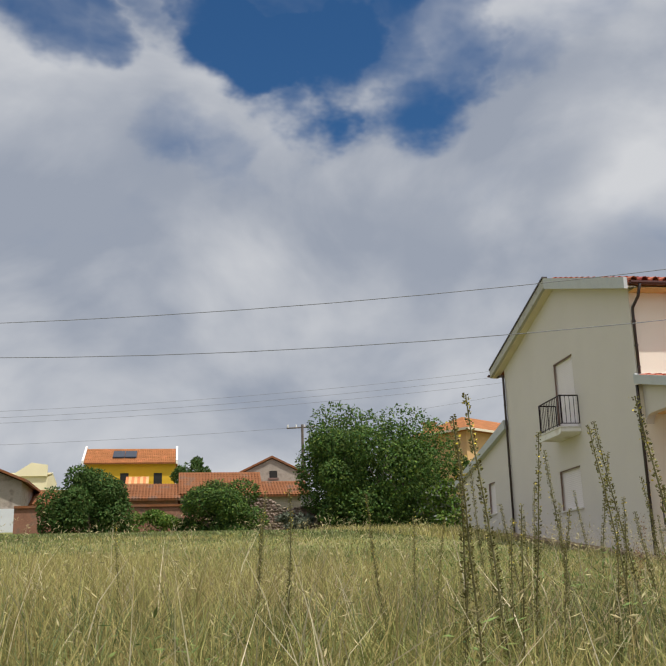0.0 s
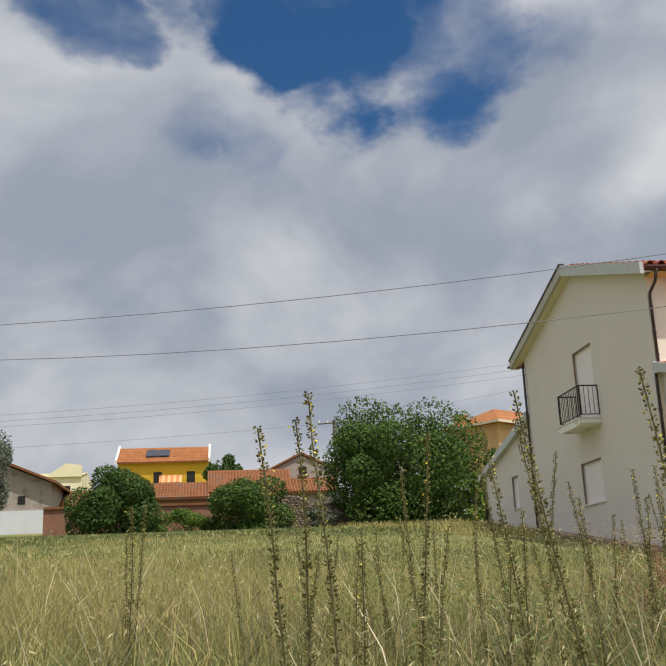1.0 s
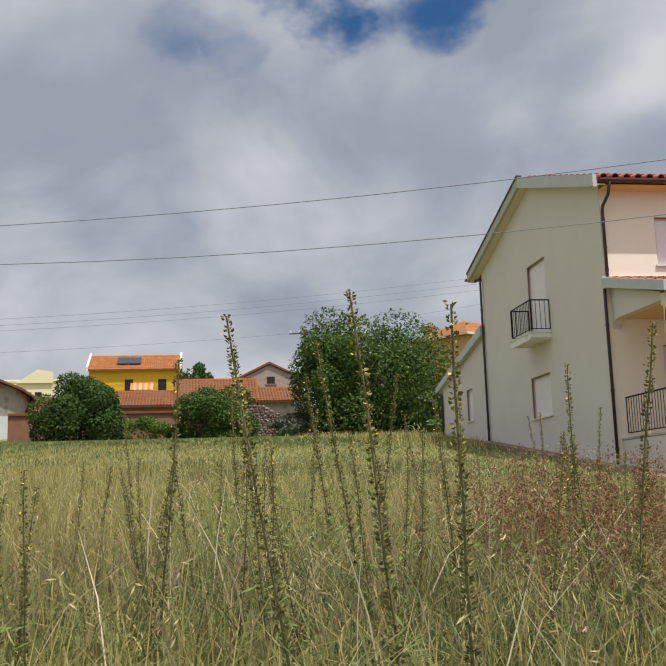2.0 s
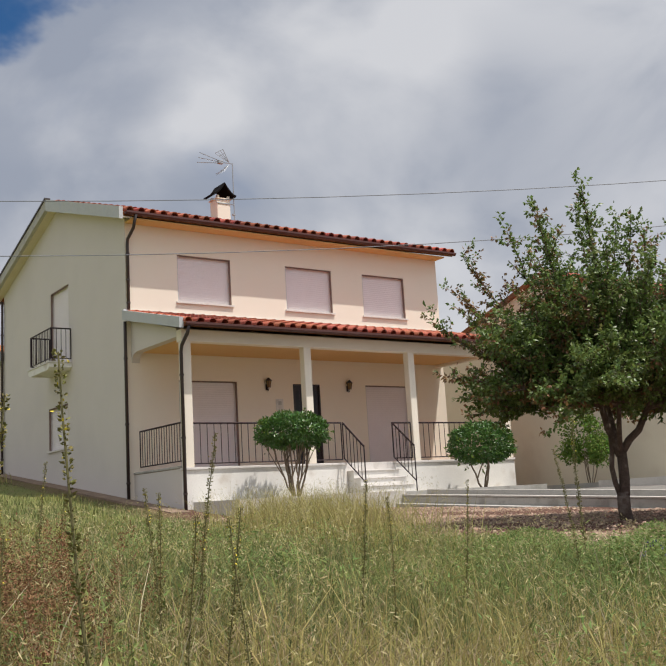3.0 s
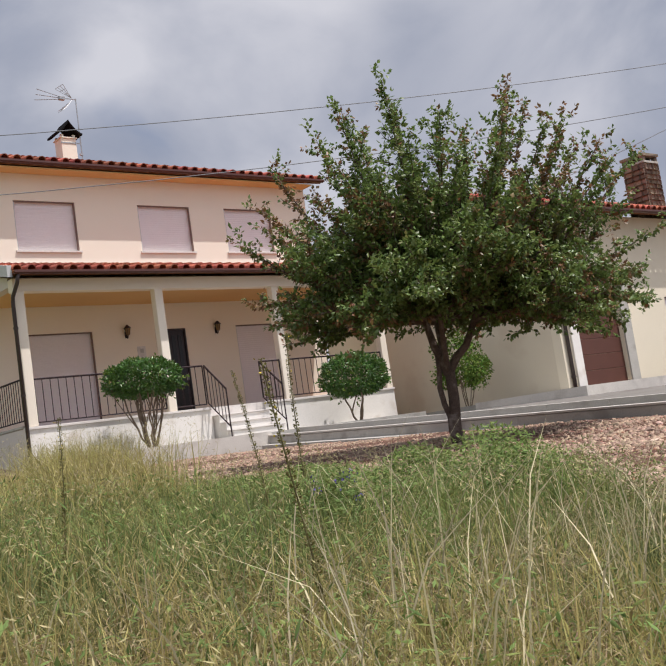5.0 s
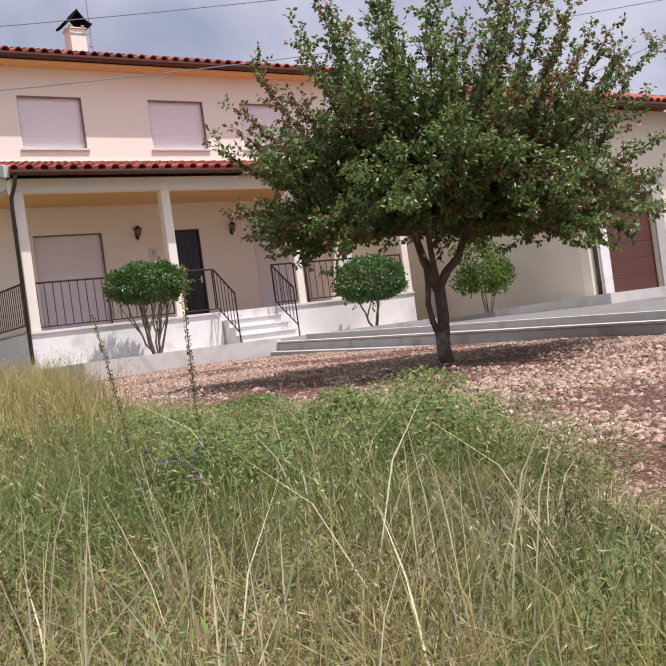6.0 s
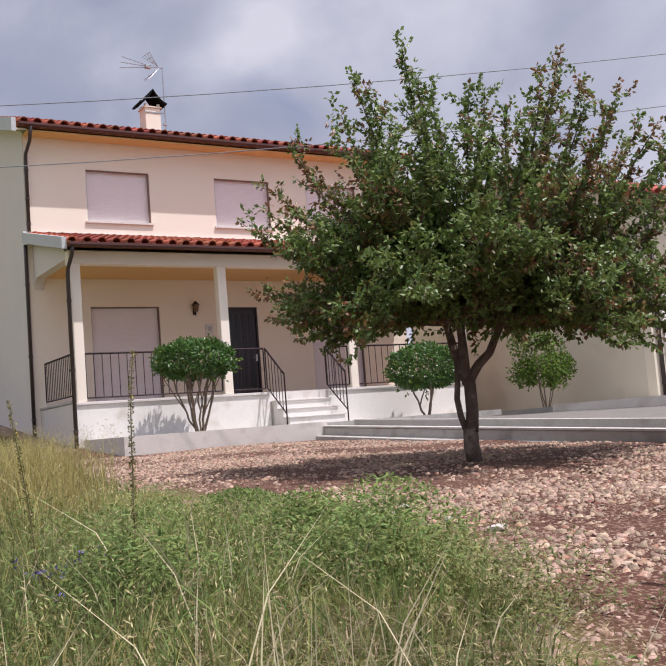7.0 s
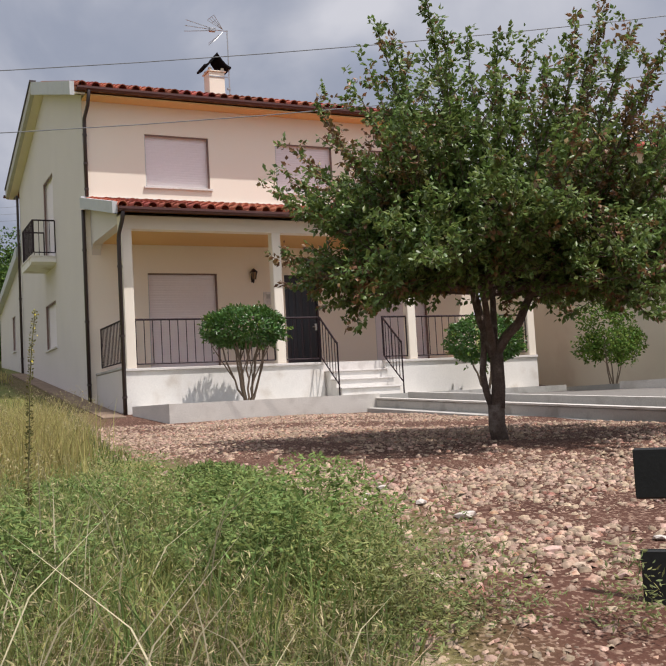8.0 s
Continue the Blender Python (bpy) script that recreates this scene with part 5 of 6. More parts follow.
clump_plant("olive_tree", "grey-green olive tree beside the old building", "tree", -21.0, 21.2, 1.95, 1.8, 0.7, 5.6, 9000, 0.12, M_OLIVE, 37, 4, 0.10, lumps=13, stem_mat=M_BARK, z_base=low_ground(21.2))
clump_plant("garden_tree", "small round green tree behind the roofs", "tree", -10.5, 52.0, 1.5, 1.3, 0.9, 4.0, 3600, 0.2, M_FARLEAF, 38, 3, 0.10, lumps=8, stem_mat=M_BARK, z_base=low_ground(52.0))
clump_plant("garden_tree", "small dark green shrub before the ochre house", "tree", 5.6, 33.8, 1.1, 0.9, 1.4, 4.0, 1800, 0.22, M_FARLEAF, 39, 3, 0.06, lumps=7, stem_mat=M_BARK, z_base=low_ground(33.8))


# ---- old buildings behind the field ----
def gable_house(name, label, x0, x1, y0, y1, z0, eave, ridge, wall, roof, ridge_along="x", over=0.25, windows=()):
    h = thing(name, label, "house")
    part("wall", box(x0, x1, y0, y1, z0, eave), wall, h)
    if ridge_along == "x":
        ym = (y0 + y1) / 2
        part("gable_top", prism([(y0, eave), (y1, eave), (ym, ridge)], "x", x0, x1), wall, h)
        sl = (ridge - eave) / (ym - y0)
        part("roof", prism([(y0 - over, eave - over * sl + 0.05), (ym, ridge + 0.05), (y1 + over, eave - over * sl + 0.05), (y1 + over, eave - over * sl + 0.17), (ym, ridge + 0.17), (y0 - over, eave - over * sl + 0.17)], "x", x0 - over * 0.5, x1 + over * 0.5), roof, h)
        n = int((x1 - x0) / 0.16)
        me = barrel_strip(math.hypot(ym - y0 + over, ridge - eave + over * sl), 0.055, 9, 3)
        me.materials[0] = roof
        for i in range(n + 1):
            ob = new("roof_tile", me)
            ob.parent = h
            ob.matrix_basis = Matrix.Translation((x0 + (x1 - x0) * i / n, y0 - over, eave - over * sl + 0.14)) @ Matrix.Rotation(math.atan2(ridge - eave + over * sl, ym - y0 + over), 4, "X")
    else:
        xm = (x0 + x1) / 2
        part("gable_top", prism([(x0, eave), (x1, eave), (xm, ridge)], "y", y0, y1), wall, h)
        sl = (ridge - eave) / (xm - x0)
        part("roof", prism([(x0 - over, eave - over * sl + 0.04), (xm, ridge + 0.04), (x1 + over, eave - over * sl + 0.04), (x1 + over, eave - over * sl + 0.16), (xm, ridge + 0.16), (x0 - over, eave - over * sl + 0.16)], "y", y0 - over * 0.5, y1 + over), roof, h)
    for (a, b, c, d) in windows:
        w = new("window")
        w.parent = h
        part("pane", box(a, b, y0 - 0.02, y0 - 0.003, c, d), M_DARK, w)
        part("window_frame", box(a - 0.08, b + 0.08, y0 - 0.05, y0 - 0.003, c - 0.10, c - 0.004), M_REVEAL, w)
    return h


yh = gable_house("yellow_house", "bright yellow house with an orange tile roof", -19.2, -11.6, 62.0, 68.0, 6.5, 10.75, 12.25, M_YELLOW, M_OLDTILE, over=0.35, windows=((-16.2, -15.5, 8.9, 9.9), (-13.4, -12.7, 8.9, 9.9)))
for xx in (-19.4, -11.55):
    part("verge", prism([(61.6, 10.62), (65.0, 12.32), (68.4, 10.62), (68.4, 10.95), (65.0, 12.66), (61.6, 10.95)], "x", xx, xx + 0.16), M_WHITE, yh, "white verge")
pn = thing("solar_panel", "dark solar panel lying on the orange roof", "solar panel")
for i in range(2):
    part("panel", prism([(62.55, 11.30), (64.0, 12.02), (64.0, 12.10), (62.55, 11.38)], "x", -16.9 + i * 1.02, -15.92 + i * 1.02), M_PANEL, pn)
aw = thing("awning", "orange and white striped awning on the yellow wall", "awning")
for i in range(8):
    part("stripe", prism([(60.9, 8.85), (61.98, 9.55), (61.98, 9.60), (60.9, 8.90)], "x", -15.7 + i * 0.24, -15.47 + i * 0.24), M_AWNING if i % 2 == 0 else M_OCHRE, aw)
gable_house("tiled_shed", "low old shed with weathered terracotta roof", -11.2, -7.05, 29.2, 33.0, 2.4, 4.65, 5.85, M_OLDWALL, M_TERRA)
gable_house("tiled_shed", "low old shed with weathered brown tile roof", -14.3, -11.35, 28.8, 32.4, 2.4, 4.35, 5.2, M_BRICKY, M_TERRA)
gable_house("village_house", "grey rendered house with a gable and small window", -8.0, -4.1, 33.2, 40.0, 2.8, 6.1, 7.05, M_OLDWALL, M_TERRA, "y", windows=((-6.2, -5.75, 5.95, 6.35),))
gable_house("lean_to", "low grey lean-to with a tile roof by the stone wall", -7.0, -4.6, 29.0, 32.5, 2.4, 4.5, 5.3, M_OLDWALL, M_TERRA)
pb = gable_house("pale_house", "pale yellow flat-roofed house in the distance", -30.0, -22.8, 67.0, 74.0, 6.0, 10.3, 10.9, M_PALEYEL, M_PALEYEL, "x", over=0.0, windows=((-25.3, -24.7, 8.9, 9.5), (-24.4, -23.8, 8.9, 9.5)))
part("parapet", prism([(-26.0, 10.3), (-22.8, 10.3), (-22.8, 11.3), (-24.2, 11.5)], "y", 66.8, 66.99), M_PALEYEL, pb)
ob_ = thing("old_building", "old stained building with whitewashed lower wall", "house")
part("wall", box(-26.0, -18.85, 26.8, 33.0, 3.80, 5.1), M_OLDWALL, ob_)
part("gable_top", prism([(-26.0, 5.1), (-18.85, 5.1), (-22.5, 6.6)], "y", 26.8, 33.0), M_OLDWALL, ob_)
part("white_wall", box(-26.0, -18.80, 26.7, 33.0, 1.8, 3.79), M_BLUEWH, ob_, "whitewashed wall base")
part("roof", prism([(-18.5, 5.0), (-22.5, 6.68), (-26.4, 5.05), (-26.4, 5.17), (-22.5, 6.80), (-18.5, 5.12)], "y", 26.4, 33.2), M_TERRA, ob_)
for wx in (-20.4, -21.6):
    part("window", box(wx, wx + 0.35, 26.78, 26.797, 4.1, 4.5), M_DARK, ob_)
gable_house("red_shed", "low red-brown shed with worn red roof", -18.7, -14.0, 29.5, 33.0, 2.2, 4.2, 5.0, M_BRICKY, M_TERRA)
yw = thing("yard_wall", "reddish earthen yard wall behind the bushes", "wall", kind="structure")
part("wall_body", box(-18.7, -9.2, 24.0, 24.4, 1.9, 3.55), M_BRICKY, yw)
part("wall_cap", box(-18.7, -9.2, 23.92, 24.48, 3.552, 3.66), M_TERRA, yw)
oc = thing("ochre_house", "ochre rendered house with hipped orange roof and chimney", "house")
oc.matrix_basis = pose(6.75, 37.0, 0, 0, 0, 34)
part("wall", box(0, 9.0, 0, 4.2, 3.5, 9.35), M_OCHRE, oc)
bm = bmesh.new()
rv = [bm.verts.new(p) for p in ((-0.5, -0.5, 9.3), (9.5, -0.5, 9.3), (9.5, 4.7, 9.3), (-0.5, 4.7, 9.3), (2.3, 2.1, 10.75), (6.8, 2.1, 10.75), (-0.5, -0.5, 9.42), (9.5, -0.5, 9.42), (9.5, 4.7, 9.42), (-0.5, 4.7, 9.42))]
for f in ((0, 3, 2, 1), (0, 1, 7, 6), (1, 2, 8, 7), (2, 3, 9, 8), (3, 0, 6, 9), (6, 7, 5, 4), (7, 8, 5), (8, 9, 4, 5), (9, 6, 4)):
    bm.faces.new([rv[i] for i in f])
bmesh.ops.recalc_face_normals(bm, faces=bm.faces)
part("roof", bm, M_OLDTILE, oc, "hipped orange tile roof")
part("chimney", box(0.3, 0.9, 3.3, 3.9, 9.3, 10.3), M_OCHRE, oc)
part("chimney_cap", box(0.2, 1.0, 3.2, 4.0, 10.302, 10.4), M_OLDTILE, oc)
part("band", box(-0.05, 9.05, -0.08, -0.003, 5.9, 6.4), M_WHITE, oc)
part("eave_board", box(-0.55, 9.55, -0.56, -0.503, 9.28, 9.43), M_CREAM, oc)
part("eave_board", box(-0.56, -0.503, -0.5, 4.7, 9.28, 9.43), M_CREAM, oc)


def build_stone_wall():
    w = thing("stone_wall", "rough brown rubble stone wall at the field's end", "wall", kind="structure")
    x0, x1 = -9.1, -4.6
    top = lambda x: 3.55 + 0.25 * math.sin(x * 1.3) + 0.12 * math.sin(x * 4.1)
    bm = prism([(x0, 1.9)] + [(x1, 1.9)] + [(x1 - (x1 - x0) * k / 14, top(x1 - (x1 - x0) * k / 14) - 0.06) for k in range(15)], "y", 22.66, 23.1)
    part("core", bm, M_MORTAR, w)
    rng = random.Random(8)
    metas = []
    for s in range(4):
        b = bmesh.new()
        bmesh.ops.create_icosphere(b, subdivisions=1, radius=0.5)
        for v in b.verts:
            v.co *= rng.uniform(0.8, 1.12)
        me = bpy.data.meshes.new("stone")
        b.to_mesh(me)
        b.free()
        me.materials.append(M_STONEW)
        metas.append(me)
    z, n = 2.0, 0
    while z < 4.0:
        x = x0 + rng.uniform(0, 0.1)
        hh = rng.uniform(0.10, 0.15)
        while x < x1 and n < 290:
            ww = rng.uniform(0.13, 0.28)
            if z < top(x):
                ob = new("stone", metas[rng.randrange(4)])
                ob.parent = w
                ob.matrix_basis = pose(x + ww / 2, 22.66, z + hh / 2 + rng.uniform(-0.03, 0.03), 0, rng.uniform(-8, 8), 0) @ Matrix.Diagonal((ww * 1.08, 0.16, hh * 1.15, 1))
                n += 1
            x += ww
        z += hh
    part("whitewashed_block", box(-5.75, -4.95, 22.45, 22.63, 3.35, 3.85, 0.02), M_WHITE, w, "pale rendered block")


build_stone_wall()


# ---- cables ----
def cable(name, label, pts, r):
    c = thing(name, label, "cable", "overhead cables")
    part("wire", tube(pts, r, 5), M_WIRE, c)


cable("service_cable", "thin dark service cable rising from the garage roof", [(12.6 + 14.0 * k / 10, -5.6 - 1.0 * k / 10, 4.95 + 5.0 * k / 10 - 0.5 * (k / 10) * (1 - k / 10)) for k in range(11)], 0.011)
CX = np.linspace(-34, 40, 38)
cable("overhead_cable", "thin dark overhead cable across the field", [(x, -4.85 - 0.4044 * x, 5.786 + 0.0349 * x + 0.0030 * x * x) for x in CX], 0.009)
cable("overhead_cable", "thin dark overhead cable across the field", [(x, -4.85 - 0.4044 * x, 4.689 + 0.0333 * x + 0.0038 * x * x) for x in CX], 0.009)
up = thing("utility_pole", "grey wooden utility pole with a crossarm", "utility pole")
part("pole", tube([(-1.2, 57.0, 6.0), (-1.2, 57.0, 13.2)], 0.14, 8, 0.10), M_WOOD, up)
part("crossarm", tube([(-2.5, 57.1, 12.9), (-0.2, 56.9, 13.0)], 0.06, 6), M_WOOD, up)
for k in range(4):
    part("insulator", tube([(-2.4 + k * 0.7, 57.05, 12.95), (-2.4 + k * 0.7, 57.05, 13.2)], 0.05, 6), M_WHITE, up)
for za, zb, sg in ((14.2, 19.2, 1.0), (13.7, 18.6, 1.0), (13.3, 18.0, 1.0)):
    cable("distant_cable", "thin distant overhead cable", [(-45 + 66 * k / 16, 60, za + (zb - za) * (k / 16) - sg * 4 * (k / 16) * (1 - k / 16)) for k in range(17)], 0.013)
for px_, top_ in ((-45.0, 15.2), (21.0, 20.0)):
    p2 = thing("utility_pole", "grey wooden utility pole with a crossarm", "utility pole")
    part("pole", tube([(px_, 60.0, 6.0), (px_, 60.0, top_)], 0.14, 8, 0.10), M_WOOD, p2)
    part("crossarm", tube([(px_ - 0.9, 60.0, top_ - 0.9), (px_ + 0.9, 60.0, top_ - 0.9)], 0.06, 6), M_WOOD, p2)
cable("distant_cable", "thin distant overhead cable", [(-45 + 43.8 * k / 12, 60 - 3 * k / 12, 11.6 + 1.4 * k / 12 - 1.6 * (k / 12) * (1 - k / 12)) for k in range(13)], 0.012)
cable("distant_cable", "thin distant overhead cable", [(-1.2 + 22.2 * k / 12, 57 + 3 * k / 12, 13.1 + 4.0 * k / 12 - 0.8 * (k / 12) * (1 - k / 12)) for k in range(13)], 0.012)
for ob in [o for o in scene.objects if o.parent is None and o not in before_village and o.name.split(".")[0] not in ("overhead_cable", "service_cable")]:
    ob.matrix_basis = Matrix.Translation(VILLAGE_EYE) @ Matrix.Scale(VILLAGE_SCALE, 4) @ Matrix.Translation(-VILLAGE_EYE) @ ob.matrix_basis


# ---- grass, weeds and stones ----
rng_np = np.random.default_rng(7)


def path_y(x):
    return np.interp(x, (-12, -8.4, -4.3, 4), (-22.6, -21.3, -21.0, -20.6))


def scatter(n, x0, x1, y0, y1, test):
    x = rng_np.uniform(x0, x1, n)
    y = rng_np.uniform(y0, y1, n)
    k = test(x, y)
    return x[k], y[k]


def smooth_noise(x, y, s, seed=0):
    a = seed * 1.7
    return (np.sin(x * s + 1.3 * np.sin(y * s * 0.7 + a)) + np.sin(y * s * 1.31 + 1.1 * np.sin(x * s * 0.8 + 2 * a)) + np.sin((x + y) * s * 0.57 + a)) / 3


def tall(x):
    """Grass stands taller in the open field than before the porch."""
    return np.interp(x, (-11, -8, -5.5, -4, -2), (0.62, 0.58, 0.48, 0.43, 0.28))


def bed_side(x, y):
    """Growth gets lower towards the stony bed and the house."""
    return np.clip(np.interp(edge(y) - x, (0.5, 1.9), (0.35, 1.0)) + np.interp(y, (-18.5, -15, -12.5, -10.5), (0.5, 0.0, 0.0, 0.65)), 0.3, 1.0)


def put_grass(name, label, x, y, h, w, lean, mat, parent, bend=0.35):
    z = gz(x, y) - 0.02
    me = blade_mesh(name, np.stack([x, y, z], 1), h, w, lean, mat, rng_np, bend)
    return tagged(part(name, me, mat, parent, label), kind="stuff")


grass = thing("field_grass", "tall half-dry wild grass in straw and green tones", "grass", kind="stuff")
in_field = lambda x, y: (x < edge(y) - 0.05) & (y > path_y(x) + 0.9) & ~((x > -0.85) & (y > -3.4))
for nm, n, box4, wmul, hmul in (("near", 74000, (-17, -1.6, -21.6, -14.5), 1.0, 0.94), ("middle", 70000, (-24, -0.8, -14.5, 2.0), 1.8, 0.64), ("far", 46000, (-34, -0.9, 2.0, 13.5), 3.2, 0.22)):
    x, y = scatter(n, *box4, in_field)
    f = smooth_noise(x, y, 0.9, 1) + rng_np.normal(0, 0.55, len(x)) + np.interp(x, (-10, -7, -4.5, -2), (0.25, -0.22, -0.8, -1.0)) - np.interp(y, (-5, 10), (0, 0.35)) + 0.75 * np.exp(-((x + 4.7) ** 2 / 1.6 + (y + 19.2) ** 2 / 1.0))
    dry = f > 0
    h = tall(x) * hmul * rng_np.uniform(0.45, 1.15, len(x))
    h = np.where(dry, h, h * 0.78) * bed_side(x, y)
    for k, mat, lab, ww in ((dry, M_STRAW, "dry straw grass", 0.0052), (~dry, M_GRASS, "green grass", 0.0070)):
        put_grass("grass_blades", lab, x[k], y[k], h[k], ww * wmul * rng_np.uniform(0.7, 1.4, k.sum()), rng_np.uniform(0.05, 0.55, k.sum()), mat, grass)
# the field goes on behind the walk
x, y = scatter(30000, -17, -3.4, -27.0, -21.0, lambda x, y: (y < path_y(x) - 0.5) & (x < edge(y) - 0.05))
k = smooth_noise(x, y, 0.9, 1) + rng_np.normal(0, 0.55, len(x)) > 0
for sel, mat, lab in ((k, M_STRAW, "dry straw grass"), (~k, M_GRASS, "green grass")):
    put_grass("grass_blades", lab, x[sel], y[sel], rng_np.uniform(0.12, 0.34, sel.sum()), rng_np.uniform(0.006, 0.012, sel.sum()), rng_np.uniform(0.1, 0.8, sel.sum()), mat, grass)
lawn = thing("short_grass", "short green grass at the far end of the field", "grass", kind="stuff")
x, y = scatter(60000, -36, 6, 11.5, 44, lambda x, y: (x < -0.4) | (y > 17))
put_grass("grass_blades", "short green grass", x, y, rng_np.uniform(0.08, 0.2, len(x)), rng_np.uniform(0.04, 0.09, len(x)), rng_np.uniform(0.1, 0.6, len(x)), M_GRASS, lawn)
sg = thing("edge_grass", "dry grass tufts by the annex and bushes", "grass", kind="stuff")
x, y = scatter(9000, -14, -0.8, 6.0, 19.5, lambda x, y: x > -6 + 0.25 * (19 - y))
put_grass("grass_blades", "dry straw grass", x, y, rng_np.uniform(0.1, 0.4, len(x)), rng_np.uniform(0.015, 0.03, len(x)), rng_np.uniform(0.1, 0.5, len(x)), M_STRAW, sg)

# matted low growth under the stems
thatch = thing("matted_grass", "matted low grass with dry and green blades", "grass", kind="stuff")
x, y = scatter(52000, -12.5, -1.8, -21.2, -12.5, in_field)
k = smooth_noise(x, y, 2.3, 9) + rng_np.normal(0, 0.6, len(x)) > 0.1
for sel, mat in ((k, M_STRAW), (~k, M_GRASS)):
    put_grass("grass_blades", "matted grass", x[sel], y[sel], tall(x[sel]) * bed_side(x[sel], y[sel]) * rng_np.uniform(0.3, 0.75, sel.sum()), rng_np.uniform(0.004, 0.009, sel.sum()), rng_np.uniform(0.5, 1.5, sel.sum()), mat, thatch)

# trampled dead grass beside the bed's near corner
x, y = scatter(9500, -6.8, -2.9, -20.2, -17.6, lambda x, y: in_field(x, y) & (smooth_noise(x, y, 2.0, 3) > -0.35))
put_grass("grass_blades", "dead brown grass", x, y, tall(x) * rng_np.uniform(0.25, 0.7, len(x)), rng_np.uniform(0.003, 0.007, len(x)), rng_np.uniform(0.5, 1.8, len(x)), M_DEAD, thatch)
x, y = scatter(12000, -13, -6.5, -21.0, -15.0, lambda x, y: in_field(x, y) & (smooth_noise(x, y, 1.6, 11) > 0.1))
put_grass("grass_blades", "dead brown grass", x, y, tall(x) * rng_np.uniform(0.4, 0.95, len(x)), rng_np.uniform(0.003, 0.006, len(x)), rng_np.uniform(0.2, 0.9, len(x)), M_DEAD, thatch)
# tall dry tufts before the house corner
for tx, ty, tn in ((-3.45, -13.3, 1900), (-3.05, -12.0, 1300), (-2.7, -10.6, 1100), (-4.1, -14.3, 900)):
    x, y = tx + rng_np.normal(0, 0.22, tn), ty + rng_np.normal(0, 0.55, tn)
    put_grass("grass_blades", "tall dry straw tuft", x, y, rng_np.uniform(0.25, 0.72, len(x)), rng_np.uniform(0.004, 0.008, len(x)), rng_np.uniform(0.05, 0.45, len(x)), M_STRAW, thatch)

# long straws and oat heads that stand clear of the rest
straw = thing("long_straws", "long pale bent grass straws", "grass", kind="stuff")
x, y = scatter(1100, -13, -3.0, -21.2, -15.0, lambda x, y: in_field(x, y) & ((x < -7.5) | ((y < -17.5) & (smooth_noise(x, y, 3.0, 4) > 0.15))))
put_grass("straw", "pale straws", x, y, tall(x) * rng_np.uniform(0.9, 1.4, len(x)), rng_np.uniform(0.0035, 0.007, len(x)), rng_np.uniform(0.15, 0.75, len(x)), M_OAT, straw, 0.08)

clumps = [(-5.1, -19.3), (-4.6, -19.4), (-4.2, -19.2), (-4.9, -18.8), (-4.0, -18.9), (-5.6, -19.2), (-5.3, -18.7), (-3.6, -17.6)]
x = np.concatenate([c[0] + rng_np.normal(0, 0.18, 20) for c in clumps])
y = np.concatenate([c[1] + rng_np.normal(0, 0.18, 20) for c in clumps])
put_grass("straw", "pale straws", x, y, rng_np.uniform(0.5, 0.84, len(x)), rng_np.uniform(0.0045, 0.0075, len(x)), rng_np.uniform(0.1, 0.8, len(x)), M_OAT, straw, 0.08)


def oat_heads(n, x0, x1, y0, y1, label, high=0.0):
    x, y = scatter(n, x0, x1, y0, y1, lambda x, y: in_field(x, y) & (rng_np.random(len(x)) < np.interp(x, (-10, -7.5), (0.4, 1.0))))
    n = len(x)
    h = (tall(x) * bed_side(x, y) if high == 0 else high) * rng_np.uniform(0.7, 1.2, n)
    a = rng_np.uniform(0, 2 * math.pi, n)
    tip = np.stack([x + np.cos(a) * h * 0.2, y + np.sin(a) * h * 0.2, gz(x, y) + h], 1)
    m = 9
    out = np.stack([np.cos(a), np.sin(a), np.full(n, -0.5)], 1)
    pos = np.repeat(tip, m, 0) + np.repeat(out, m, 0) * rng_np.uniform(0, 0.14, (n * m, 1)) + rng_np.normal(0, 0.018, (n * m, 3))
    al = np.repeat(out, m, 0) * 0.6 + rng_np.normal(0, 0.45, (n * m, 3)) + np.array([0, 0, -0.3])
    me = leaf_mesh("oat_husks", pos, rng_np.normal(size=(n * m, 3)), al, rng_np.uniform(0.018, 0.034, n * m), rng_np.uniform(0.0032, 0.0056, n * m), M_HUSK)
    o = thing("wild_oats", label, "grass", kind="stuff")
    tagged(part("oat_husks", me, M_HUSK, o), kind="stuff")


oat_heads(3900, -13, -2.6, -21.2, -13.0, "drooping pale wild oat heads among the grass")
oat_heads(260, -4.2, -2.8, -14.4, -11.5, "tall pale wild oats before the house corner", 0.58)


def red_docks():
    """Rust-red seed heads in loose patches."""
    o = thing("red_dock", "rust-red dock seed heads in the grass", "weed", kind="stuff")
    cs = [(-7.9, -17.15, 0.42), (-7.75, -16.6, 0.38), (-8.2, -16.7, 0.45), (-7.65, -17.2, 0.28), (-8.3, -17.4, 0.33), (-8.1, -17.9, 0.30)]
    P, A = [], []
    for cx, cy, r in cs:
        for _ in range(36):
            px, py = cx + rng_np.normal(0, r * 0.6), cy + rng_np.normal(0, r * 0.6)
            hh = rng_np.uniform(0.36, 0.72)
            d = rng_np.normal(0, 0.22, 2)
            k = 135
            t = rng_np.uniform(0.35, 1, k)
            P.append(np.stack([px + d[0] * t * hh, py + d[1] * t * hh, gz(px, py) + hh * t], 1) + rng_np.normal(0, 0.013, (k, 3)))
            A.append(rng_np.normal(size=(k, 3)))
    P, A = np.concatenate(P), np.concatenate(A)
    k = len(P)
    tagged(part("seed_heads", leaf_mesh("seed_heads", P, rng_np.normal(size=(k, 3)), A, rng_np.uniform(0.010, 0.018, k), rng_np.uniform(0.0045, 0.008, k), M_RED), M_RED, o), kind="stuff")


red_docks()


